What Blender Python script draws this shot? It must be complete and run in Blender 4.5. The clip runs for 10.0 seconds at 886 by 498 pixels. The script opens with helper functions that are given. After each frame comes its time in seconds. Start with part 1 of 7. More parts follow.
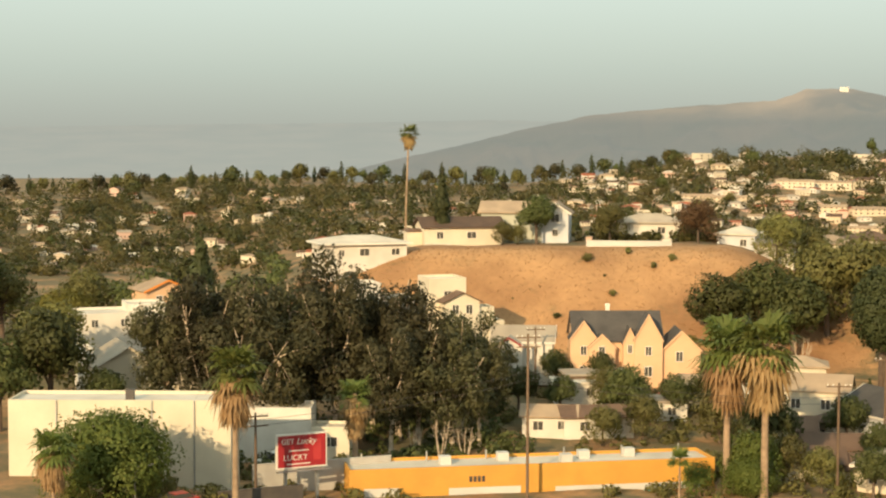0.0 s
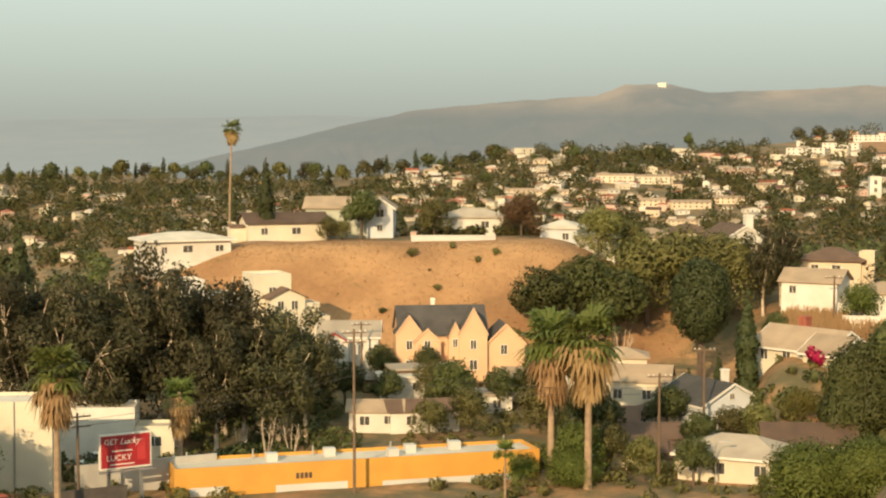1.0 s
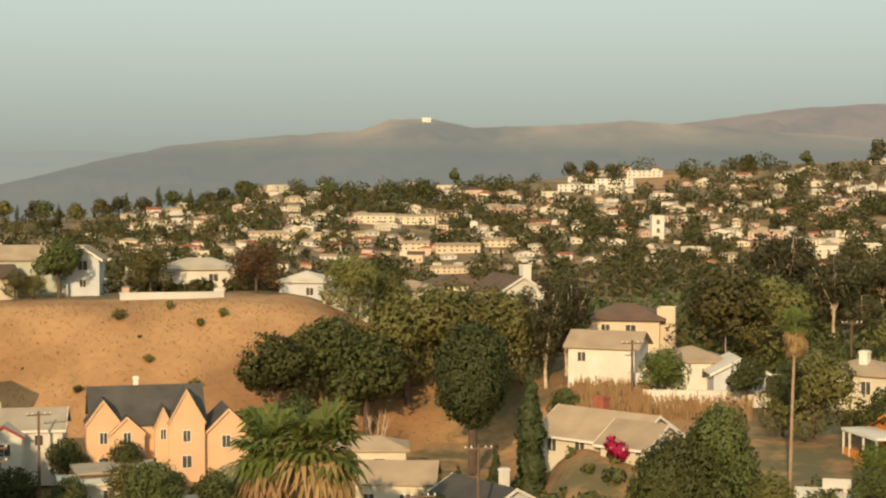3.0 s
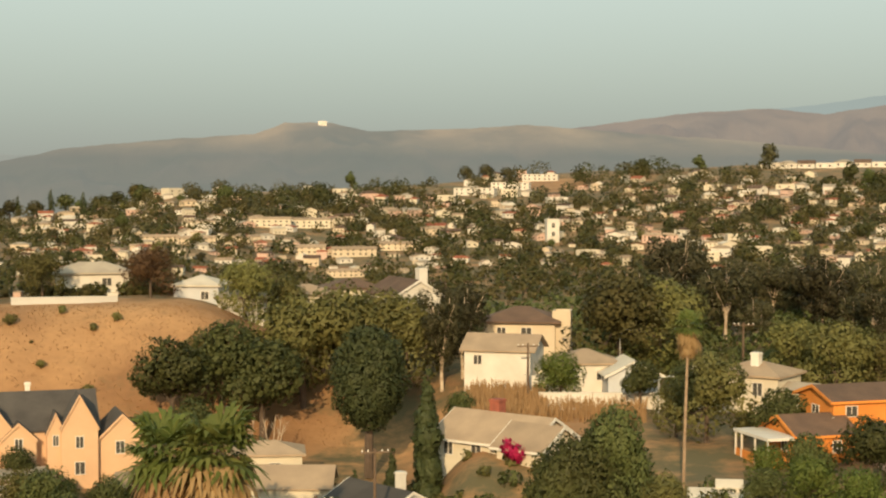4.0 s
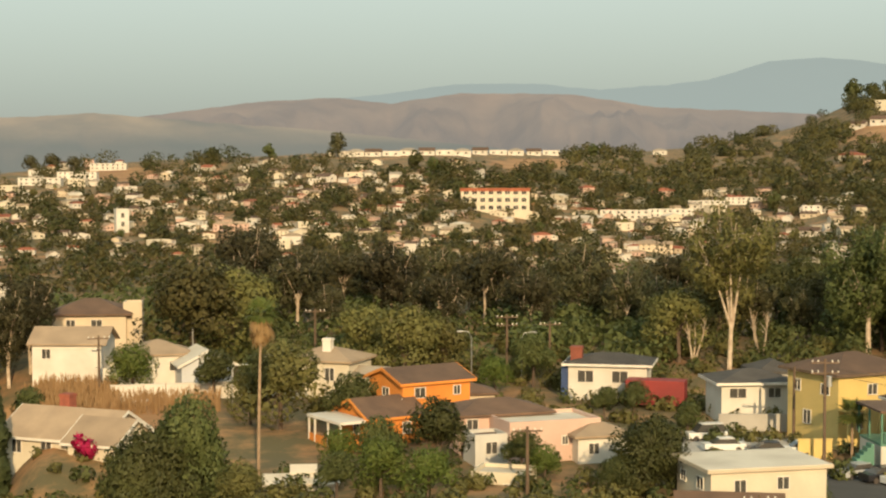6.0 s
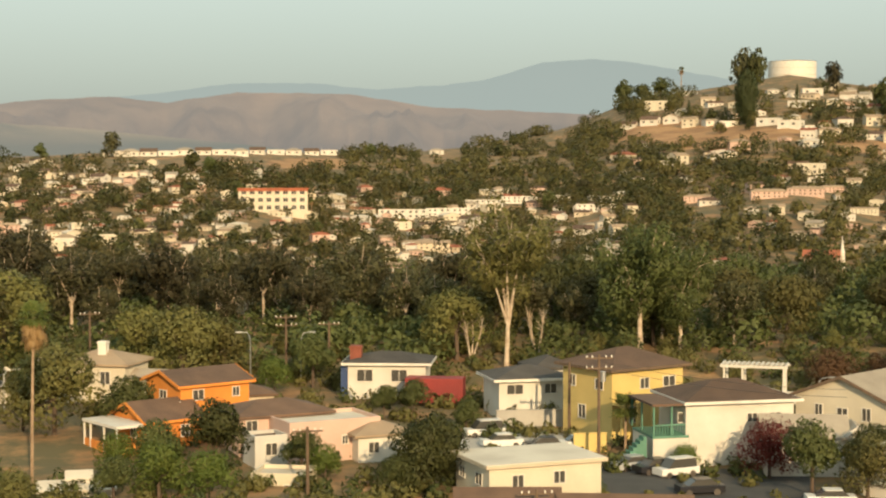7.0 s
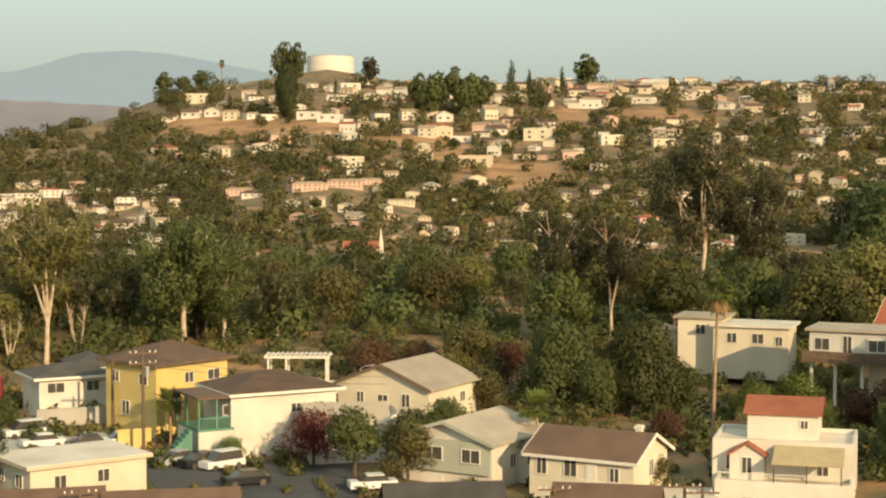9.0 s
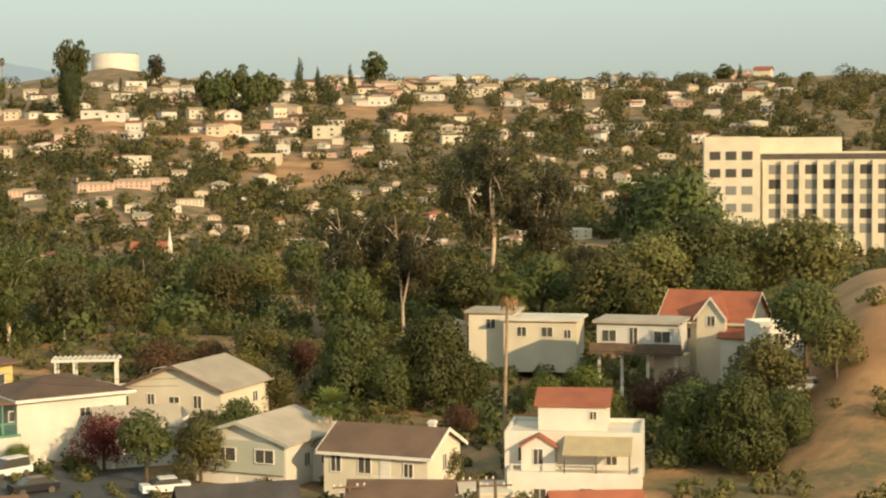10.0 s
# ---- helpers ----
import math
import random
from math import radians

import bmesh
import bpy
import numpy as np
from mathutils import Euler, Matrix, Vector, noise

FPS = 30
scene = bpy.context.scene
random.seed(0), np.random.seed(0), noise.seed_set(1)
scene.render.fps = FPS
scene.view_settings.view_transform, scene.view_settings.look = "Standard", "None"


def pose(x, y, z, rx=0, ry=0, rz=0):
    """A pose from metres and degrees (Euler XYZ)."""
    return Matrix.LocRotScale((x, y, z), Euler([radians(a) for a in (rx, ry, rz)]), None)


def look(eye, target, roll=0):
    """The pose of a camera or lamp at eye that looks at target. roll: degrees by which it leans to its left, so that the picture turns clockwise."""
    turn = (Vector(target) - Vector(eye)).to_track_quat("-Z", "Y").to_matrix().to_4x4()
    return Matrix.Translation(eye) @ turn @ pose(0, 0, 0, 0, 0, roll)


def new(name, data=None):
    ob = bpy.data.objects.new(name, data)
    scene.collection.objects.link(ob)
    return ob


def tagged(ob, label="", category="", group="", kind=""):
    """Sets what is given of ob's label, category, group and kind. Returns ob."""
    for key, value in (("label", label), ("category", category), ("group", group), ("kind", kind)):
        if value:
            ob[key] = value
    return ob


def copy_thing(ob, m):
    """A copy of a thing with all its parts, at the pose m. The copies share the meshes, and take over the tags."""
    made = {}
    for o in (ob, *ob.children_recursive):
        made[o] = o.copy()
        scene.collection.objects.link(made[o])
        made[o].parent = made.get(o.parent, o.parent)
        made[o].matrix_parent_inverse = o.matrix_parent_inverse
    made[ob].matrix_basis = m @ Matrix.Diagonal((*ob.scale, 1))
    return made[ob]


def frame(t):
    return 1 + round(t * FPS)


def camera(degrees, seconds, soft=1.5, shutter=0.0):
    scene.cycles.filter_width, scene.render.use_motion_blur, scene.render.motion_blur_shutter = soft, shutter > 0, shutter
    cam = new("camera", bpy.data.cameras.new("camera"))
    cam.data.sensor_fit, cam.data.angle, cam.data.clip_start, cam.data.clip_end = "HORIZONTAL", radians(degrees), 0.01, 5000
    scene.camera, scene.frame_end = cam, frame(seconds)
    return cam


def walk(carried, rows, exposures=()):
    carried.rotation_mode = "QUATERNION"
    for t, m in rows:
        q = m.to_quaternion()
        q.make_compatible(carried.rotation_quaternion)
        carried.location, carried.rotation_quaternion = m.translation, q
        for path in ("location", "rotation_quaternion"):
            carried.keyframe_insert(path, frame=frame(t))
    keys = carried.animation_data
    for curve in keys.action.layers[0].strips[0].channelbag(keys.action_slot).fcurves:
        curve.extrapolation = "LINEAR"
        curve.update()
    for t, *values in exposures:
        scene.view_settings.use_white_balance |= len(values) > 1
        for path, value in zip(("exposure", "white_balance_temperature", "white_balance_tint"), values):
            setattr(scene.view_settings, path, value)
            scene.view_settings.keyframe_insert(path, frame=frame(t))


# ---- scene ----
import collections

cam = camera(29.29, 10.0, soft=2.2)
# the lookout: it glides forward from the first standing place to the second between 1.4 and 2.6 s
EYE = Vector((0, 0, 40.0))
BACK = Vector((10.14, -43.38, 0.33))
PATH = [
    (0.0, 27.18, -3.951, 0.098),
    (0.5, 23.973, -4.076, 0.208),
    (1.0, 21.256, -4.106, 0.001),
    (1.5, 19.48, -3.758, 0.039),
    (2.0, 17.241, -3.85, -0.01),
    (2.5, 15.319, -3.697, 0.057),
    (3.0, 13.399, -2.891, -0.004),
    (3.2, 12.368, -2.567, -0.033),
    (4.3, 8.754, -2.827, 0.126),
    (4.5, 7.64, -2.777, 0.106),
    (5.0, 4.094, -2.81, -0.045),
    (5.5, -0.0, -3.072, -0.058),
    (6.0, -4.537, -3.151, -0.085),
    (6.2, -6.134, -3.26, -0.041),
    (7.3, -14.429, -3.133, -0.063),
    (7.5, -16.186, -3.175, 0.019),
    (8.0, -20.447, -3.41, 0.04),
    (8.5, -23.743, -3.295, 0.159),
    (9.0, -27.401, -3.422, 0.027),
    (9.5, -30.778, -3.55, -0.117),
    (10.0, -34.469, -3.523, -0.425),
]


def eye_at(t):
    return EYE + BACK * (1 - min(max((t - 1.42) / 1.18, 0), 1))


def turn_at(t):
    for a, b in zip(PATH, PATH[1:]):
        if t <= b[0]:
            k = (t - a[0]) / (b[0] - a[0])
            return [p + (q - p) * k for p, q in zip(a[1:], b[1:])]


MOMENTS = sorted({r[0] for r in PATH} | {1.3, 1.4, 1.6, 1.8, 2.2, 2.4, 2.6, 2.7})
ROWS = []
for t in MOMENTS:
    yaw, tilt, roll = turn_at(t)
    ROWS.append((t, Matrix.Translation(eye_at(t)) @ pose(0, 0, 0, 0, 0, yaw) @ pose(0, 0, 0, 90 + tilt, 0, 0) @ pose(0, 0, 0, 0, 0, roll)))
walk(cam, ROWS, exposures=[(0.0, 0.22), (1.5, 0.12), (2.5, 0.0), (3.2, -0.1), (5.0, -0.1), (6.5, 0.0), (8.0, 0.08), (10.0, 0.12)])


# ---- daylight: low evening sun behind the lookout ----
SUN_AZ, SUN_EL = 177.0, 19.0      # bearing the light comes from, height over the horizon
world = bpy.data.worlds.new("evening_sky")
scene.world = world
world.use_nodes = True
wn, wl = world.node_tree.nodes, world.node_tree.links
wn.clear()
w_out, w_bg, w_sky = wn.new("ShaderNodeOutputWorld"), wn.new("ShaderNodeBackground"), wn.new("ShaderNodeTexSky")
w_sky.sky_type, w_sky.sun_disc = "NISHITA", False
w_sky.sun_elevation, w_sky.sun_rotation = radians(SUN_EL), radians(SUN_AZ)
w_sky.air_density, w_sky.dust_density, w_sky.ozone_density = 1.0, 2.5, 1.0
# evening haze: the sky greys towards the horizon
w_geo, w_sep, w_map, w_mix = wn.new("ShaderNodeTexCoord"), wn.new("ShaderNodeSeparateXYZ"), wn.new("ShaderNodeValToRGB"), wn.new("ShaderNodeMixRGB")
w_ramp = w_map.color_ramp
w_ramp.elements[0].position, w_ramp.elements[0].color = 0.0, (0.47, 0.49, 0.425, 1)
w_ramp.elements[1].position, w_ramp.elements[1].color = 0.12, (0.76, 0.865, 0.755, 1)
e_mid = w_ramp.elements.new(0.035)
e_mid.color = (0.53, 0.60, 0.53, 1)
w_val = wn.new("ShaderNodeVectorMath")
w_val.operation, w_val.inputs[1].default_value = "SCALE", (0, 0, 0)
w_val.inputs["Scale"].default_value = 10.0
wl.new(w_geo.outputs["Generated"], w_sep.inputs[0])
wl.new(w_sep.outputs["Z"], w_map.inputs[0])
wl.new(w_map.outputs[0], w_val.inputs[0])
w_mix.inputs[0].default_value = 0.74
wl.new(w_sky.outputs[0], w_mix.inputs[1])
wl.new(w_val.outputs[0], w_mix.inputs[2])
wl.new(w_mix.outputs[0], w_bg.inputs[0])
w_bg.inputs[1].default_value = 0.1
wl.new(w_bg.outputs[0], w_out.inputs[0])
sun = new("sun", bpy.data.lights.new("sun", "SUN"))
sun.data.energy, sun.data.angle, sun.data.color = 5.0, radians(0.6), (1.0, 0.72, 0.40)
sa, se = radians(SUN_AZ), radians(SUN_EL)
sun.matrix_world = look(Vector((math.sin(sa) * math.cos(se), math.cos(sa) * math.cos(se), math.sin(se))) * 300, (0, 0, 0))
scene.view_settings.exposure = 0.0


# ---- materials ----
def material(name, base, other=None, rough=0.85, scale=1.0, fine=8.0, bump=0.15, vary=0.12, metal=0.0, mottle=0.5, island=False):
    """Two-scale mottling between two real colours, fine grain, relief, and a slight shift from one object to the next."""
    m = bpy.data.materials.new(name)
    m.use_nodes = True
    n, l = m.node_tree.nodes, m.node_tree.links
    b = n["Principled BSDF"]
    other = other or tuple(c * 0.75 for c in base)
    tc = n.new("ShaderNodeTexCoord")
    n1, n2, info = n.new("ShaderNodeTexNoise"), n.new("ShaderNodeTexNoise"), n.new("ShaderNodeObjectInfo")
    n1.inputs["Scale"].default_value, n1.inputs["Detail"].default_value = scale, 4
    n2.inputs["Scale"].default_value, n2.inputs["Detail"].default_value = fine, 3
    l.new(tc.outputs["Object"], n1.inputs["Vector"])
    l.new(tc.outputs["Object"], n2.inputs["Vector"])
    ramp = n.new("ShaderNodeValToRGB")
    ramp.color_ramp.elements[0].position, ramp.color_ramp.elements[1].position = 0.5 - mottle * 0.3, 0.5 + mottle * 0.3
    ramp.color_ramp.elements[0].color, ramp.color_ramp.elements[1].color = (*base, 1), (*other, 1)
    l.new(n1.outputs["Fac"], ramp.inputs[0])
    grain = n.new("ShaderNodeMapRange")
    grain.inputs["To Min"].default_value, grain.inputs["To Max"].default_value = 1 - vary, 1 + vary
    l.new(n2.outputs["Fac"], grain.inputs["Value"])
    shift = n.new("ShaderNodeMapRange")
    shift.inputs["To Min"].default_value, shift.inputs["To Max"].default_value = 1 - vary, 1 + vary
    if island:
        geo = n.new("ShaderNodeNewGeometry")
        l.new(geo.outputs["Random Per Island"], shift.inputs["Value"])
    else:
        l.new(info.outputs["Random"], shift.inputs["Value"])
    mul = n.new("ShaderNodeMath")
    mul.operation = "MULTIPLY"
    l.new(grain.outputs[0], mul.inputs[0])
    l.new(shift.outputs[0], mul.inputs[1])
    vm = n.new("ShaderNodeVectorMath")
    vm.operation = "SCALE"
    l.new(ramp.outputs[0], vm.inputs[0])
    l.new(mul.outputs[0], vm.inputs["Scale"])
    l.new(vm.outputs[0], b.inputs["Base Color"])
    b.inputs["Roughness"].default_value, b.inputs["Metallic"].default_value = rough, metal
    if bump:
        bp = n.new("ShaderNodeBump")
        bp.inputs["Strength"].default_value, bp.inputs["Distance"].default_value = bump, 0.05
        l.new(n2.outputs["Fac"], bp.inputs["Height"])
        l.new(bp.outputs[0], b.inputs["Normal"])
    return m


def leaf_material(name, base, other, vary=0.35):
    """Foliage: each leaf its own shade between two greens, light shining through a little."""
    m = bpy.data.materials.new(name)
    m.use_nodes = True
    n, l = m.node_tree.nodes, m.node_tree.links
    b = n["Principled BSDF"]
    geo, info, ramp, noi, tc = n.new("ShaderNodeNewGeometry"), n.new("ShaderNodeObjectInfo"), n.new("ShaderNodeValToRGB"), n.new("ShaderNodeTexNoise"), n.new("ShaderNodeTexCoord")
    noi.inputs["Scale"].default_value = 0.7
    l.new(tc.outputs["Object"], noi.inputs["Vector"])
    add = n.new("ShaderNodeMath")
    add.operation, add.inputs[2].default_value = "MULTIPLY_ADD", 0.0
    mixf = n.new("ShaderNodeMixRGB")
    mixf.inputs[0].default_value = 0.62
    l.new(geo.outputs["Random Per Island"], mixf.inputs[1])
    l.new(noi.outputs["Fac"], mixf.inputs[2])
    l.new(mixf.outputs[0], ramp.inputs[0])
    ramp.color_ramp.elements[0].position, ramp.color_ramp.elements[1].position = 0.2, 0.8
    ramp.color_ramp.elements[0].color, ramp.color_ramp.elements[1].color = (*base, 1), (*other, 1)
    hsv = n.new("ShaderNodeHueSaturation")
    mr, mh = n.new("ShaderNodeMapRange"), n.new("ShaderNodeMapRange")
    mr.inputs["To Min"].default_value, mr.inputs["To Max"].default_value = 1 - vary, 1 + vary
    mh.inputs["To Min"].default_value, mh.inputs["To Max"].default_value = 0.485, 0.515
    l.new(info.outputs["Random"], mr.inputs["Value"])
    l.new(info.outputs["Random"], mh.inputs["Value"])
    l.new(mr.outputs[0], hsv.inputs["Value"])
    l.new(mh.outputs[0], hsv.inputs["Hue"])
    l.new(ramp.outputs[0], hsv.inputs["Color"])
    l.new(hsv.outputs[0], b.inputs["Base Color"])
    b.inputs["Roughness"].default_value = 0.6
    b.inputs["Specular IOR Level"].default_value = 0.25
    thin, mix = n.new("ShaderNodeBsdfTranslucent"), n.new("ShaderNodeMixShader")
    mix.inputs[0].default_value = 0.34
    l.new(hsv.outputs[0], thin.inputs["Color"])
    l.new(b.outputs[0], mix.inputs[1])
    l.new(thin.outputs[0], mix.inputs[2])
    l.new(mix.outputs[0], n["Material Output"].inputs[0])
    return m


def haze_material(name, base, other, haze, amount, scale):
    """A far backdrop ridge, its kilometres of glowing evening haze mixed in as emission."""
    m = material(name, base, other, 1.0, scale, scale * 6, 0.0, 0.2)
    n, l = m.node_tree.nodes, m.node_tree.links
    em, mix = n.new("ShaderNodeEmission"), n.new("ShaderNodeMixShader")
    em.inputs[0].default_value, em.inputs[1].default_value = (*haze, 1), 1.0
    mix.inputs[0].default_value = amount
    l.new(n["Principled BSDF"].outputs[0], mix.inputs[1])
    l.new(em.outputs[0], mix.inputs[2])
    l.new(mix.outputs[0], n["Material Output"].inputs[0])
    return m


def glass_material(name, tint):
    m = bpy.data.materials.new(name)
    m.use_nodes = True
    b = m.node_tree.nodes["Principled BSDF"]
    b.inputs["Base Color"].default_value, b.inputs["Roughness"].default_value = (*tint, 1), 0.12
    return m


WHITE = material("white_stucco", (0.66, 0.63, 0.56), (0.57, 0.53, 0.46), 0.9, 0.35, 6, 0.2, 0.05)
CREAM = material("cream_stucco", (0.64, 0.575, 0.445), (0.56, 0.50, 0.385), 0.9, 0.3, 6, 0.2, 0.05)
BEIGE = material("beige_stucco", (0.62, 0.52, 0.38), (0.54, 0.45, 0.33), 0.9, 0.3, 6, 0.2, 0.08)
PEACH = material("peach_stucco", (0.66, 0.43, 0.26), (0.59, 0.38, 0.23), 0.9, 0.3, 5, 0.2, 0.04)
PINK = material("pink_stucco", (0.60, 0.42, 0.34), (0.53, 0.37, 0.30), 0.9, 0.3, 5, 0.2, 0.06)
ORANGE = material("orange_stucco", (0.72, 0.27, 0.05), (0.63, 0.22, 0.04), 0.9, 0.4, 5, 0.2, 0.06)
YELLOW = material("yellow_stucco", (0.66, 0.50, 0.19), (0.58, 0.44, 0.16), 0.9, 0.35, 5, 0.2, 0.05)
MUSTARD = material("mustard_paint", (0.60, 0.30, 0.05), (0.53, 0.265, 0.045), 0.7, 0.4, 6, 0.1, 0.04)
SAGE = material("sage_siding", (0.42, 0.43, 0.35), (0.37, 0.38, 0.31), 0.8, 0.4, 6, 0.15, 0.05)
GREY = material("grey_siding", (0.55, 0.57, 0.58), (0.48, 0.50, 0.52), 0.8, 0.3, 5, 0.15, 0.05)
PALEGREY = material("pale_grey_render", (0.55, 0.54, 0.50), (0.47, 0.46, 0.43), 0.9, 0.3, 5, 0.15, 0.05)
TRIM = material("white_trim", (0.72, 0.68, 0.60), (0.64, 0.60, 0.53), 0.6, 0.8, 9, 0.05, 0.04)
DARKTRIM = material("dark_trim", (0.06, 0.05, 0.045), (0.09, 0.075, 0.06), 0.6, 0.8, 9, 0.05, 0.05)
R_DARK = material("charcoal_shingle", (0.052, 0.046, 0.042), (0.078, 0.07, 0.062), 0.9, 0.5, 14, 0.5, 0.2)
R_BROWN = material("brown_shingle", (0.14, 0.085, 0.055), (0.10, 0.062, 0.042), 0.9, 0.5, 14, 0.5, 0.2)
R_TAN = material("tan_shingle", (0.40, 0.295, 0.195), (0.31, 0.23, 0.155), 0.9, 0.4, 12, 0.4, 0.12)
R_GREY = material("grey_shingle", (0.40, 0.34, 0.26), (0.32, 0.27, 0.21), 0.9, 0.4, 12, 0.4, 0.12)
R_RED = material("terracotta_tile", (0.36, 0.115, 0.055), (0.27, 0.085, 0.045), 0.85, 0.6, 10, 0.5, 0.18)
R_WHITE = material("white_roof_coating", (0.66, 0.60, 0.49), (0.52, 0.46, 0.37), 0.8, 0.25, 4, 0.2, 0.06)
GLASS = glass_material("dark_window_glass", (0.075, 0.072, 0.065))
PALEGLASS = glass_material("curtained_window_glass", (0.22, 0.22, 0.20))
BRICK = material("red_brick", (0.30, 0.09, 0.055), (0.22, 0.07, 0.045), 0.9, 2.0, 20, 0.4, 0.15)
WOOD = material("weathered_wood", (0.16, 0.105, 0.065), (0.11, 0.075, 0.05), 0.85, 1.2, 14, 0.4, 0.15)
GREENP = material("green_painted_wood", (0.10, 0.24, 0.17), (0.08, 0.2, 0.14), 0.6, 1.0, 10, 0.1, 0.08)
CONCRETE = material("concrete", (0.42, 0.40, 0.36), (0.34, 0.32, 0.29), 0.9, 0.5, 8, 0.3, 0.08)
ASPHALT = material("asphalt", (0.055, 0.055, 0.055), (0.08, 0.078, 0.074), 0.95, 0.4, 9, 0.3, 0.1)
METAL = material("galvanised_steel", (0.45, 0.45, 0.44), (0.36, 0.36, 0.35), 0.45, 1.0, 10, 0.05, 0.08, 0.8)
REDPAINT = material("faded_red_paint", (0.28, 0.035, 0.03), (0.22, 0.03, 0.028), 0.6, 0.6, 8, 0.1, 0.08)
BLUEPAINT = material("blue_paint", (0.03, 0.06, 0.16), (0.025, 0.05, 0.13), 0.6, 0.6, 8, 0.1, 0.08)
TEAL = material("teal_awning_cloth", (0.10, 0.42, 0.40), (0.08, 0.36, 0.34), 0.8, 1.0, 8, 0.1, 0.05)
CANVAS = material("tan_canvas", (0.45, 0.36, 0.20), (0.38, 0.30, 0.17), 0.9, 1.0, 8, 0.2, 0.06)
BARK = material("brown_bark", (0.12, 0.085, 0.06), (0.08, 0.058, 0.042), 0.95, 1.5, 9, 0.5, 0.15)
PALEBARK = material("pale_eucalyptus_bark", (0.58, 0.48, 0.36), (0.36, 0.27, 0.19), 0.85, 0.9, 7, 0.3, 0.12)
PALMBARK = material("palm_bark", (0.34, 0.24, 0.155), (0.22, 0.155, 0.10), 0.95, 1.5, 9, 0.6, 0.12)
L_DARK = leaf_material("dark_green_leaves", (0.0593, 0.0733, 0.0252), (0.1412, 0.1539, 0.0505))
L_EUC = leaf_material("eucalyptus_leaves", (0.0500, 0.0510, 0.0250), (0.1180, 0.1080, 0.0500))
L_MID = leaf_material("olive_green_leaves", (0.1006, 0.1014, 0.0341), (0.2141, 0.1954, 0.0655))
L_BRIGHT = leaf_material("bright_green_leaves", (0.0824, 0.1220, 0.0270), (0.1767, 0.2107, 0.0468), 0.15)
L_YEL = leaf_material("yellow_green_leaves", (0.1282, 0.121, 0.0252), (0.2138, 0.1915, 0.0454), 0.2)
L_BROWN = leaf_material("bronze_leaves", (0.0907, 0.0454, 0.0259), (0.139, 0.0727, 0.0403), 0.15)
L_RED = leaf_material("dark_red_leaves", (0.12, 0.02, 0.018), (0.2, 0.05, 0.04), 0.1)
L_MAGENTA = leaf_material("crimson_flowers", (0.42, 0.012, 0.04), (0.6, 0.03, 0.09), 0.1)
L_CYP = leaf_material("cypress_foliage", (0.0421, 0.0553, 0.0225), (0.0974, 0.1105, 0.0421), 0.2)
L_PALM = leaf_material("palm_fronds", (0.0840, 0.1200, 0.0264), (0.1800, 0.1980, 0.0540), 0.15)
L_STRAW = leaf_material("dead_straw_fronds", (0.30, 0.19, 0.085), (0.42, 0.28, 0.14), 0.12)
L_DRY = leaf_material("dry_grass_blades", (0.27, 0.165, 0.075), (0.38, 0.245, 0.115), 0.1)


# ---- small builders ----
def box(bm, x0, x1, y0, y1, z0, z1):
    v = [bm.verts.new((x, y, z)) for z in (z0, z1) for x, y in ((x0, y0), (x1, y0), (x1, y1), (x0, y1))]
    for f in ((3, 2, 1, 0), (4, 5, 6, 7), (0, 1, 5, 4), (1, 2, 6, 5), (2, 3, 7, 6), (3, 0, 4, 7)):
        bm.faces.new([v[i] for i in f])


def prism(bm, outline, axis, a, b):
    """Extrudes a closed outline of (u, z) from a to b along 'x' or 'y'."""
    def at(u, z, s):
        return (s, u, z) if axis == "x" else (u, s, z)
    p = [bm.verts.new(at(u, z, a)) for u, z in outline]
    q = [bm.verts.new(at(u, z, b)) for u, z in outline]
    k = len(outline)
    bm.faces.new(p[::-1])
    bm.faces.new(q)
    for i in range(k):
        bm.faces.new((p[i], p[(i + 1) % k], q[(i + 1) % k], q[i]))


def tube(bm, pts, radii, seg=7, cap=True):
    rings = []
    for i, p in enumerate(pts):
        p = Vector(p)
        d = (Vector(pts[min(i + 1, len(pts) - 1)]) - Vector(pts[max(i - 1, 0)])).normalized()
        u = d.orthogonal().normalized()
        w = d.cross(u)
        rings.append([bm.verts.new(p + (u * math.cos(6.2832 * k / seg) + w * math.sin(6.2832 * k / seg)) * radii[i]) for k in range(seg)])
    for r, s in zip(rings, rings[1:]):
        for k in range(seg):
            bm.faces.new((r[k], r[(k + 1) % seg], s[(k + 1) % seg], s[k]))
    if cap:
        bm.faces.new(rings[0][::-1])
        bm.faces.new(rings[-1])


def finish(name, bm, mat):
    bmesh.ops.recalc_face_normals(bm, faces=bm.faces)
    me = bpy.data.meshes.new(name)
    bm.to_mesh(me)
    bm.free()
    me.materials.append(mat)
    return me


def part(name, bm, mat, parent, label=""):
    ob = new(name, finish(name, bm, mat))
    ob.parent = parent
    return tagged(ob, label)


def boxes(name, mat, parent, rows, label=""):
    bm = bmesh.new()
    for r in rows:
        box(bm, *r)
    return part(name, bm, mat, parent, label)


def thing(name, m, label, category, group="", kind=""):
    ob = new(name)
    ob.empty_display_size = 0.5
    ob.matrix_basis = m
    return tagged(ob, label, category, group, kind)


# ---- the land ----
def smooth(a, b, v):
    k = min(max((v - a) / (b - a), 0.0), 1.0)
    return k * k * (3 - 2 * k)


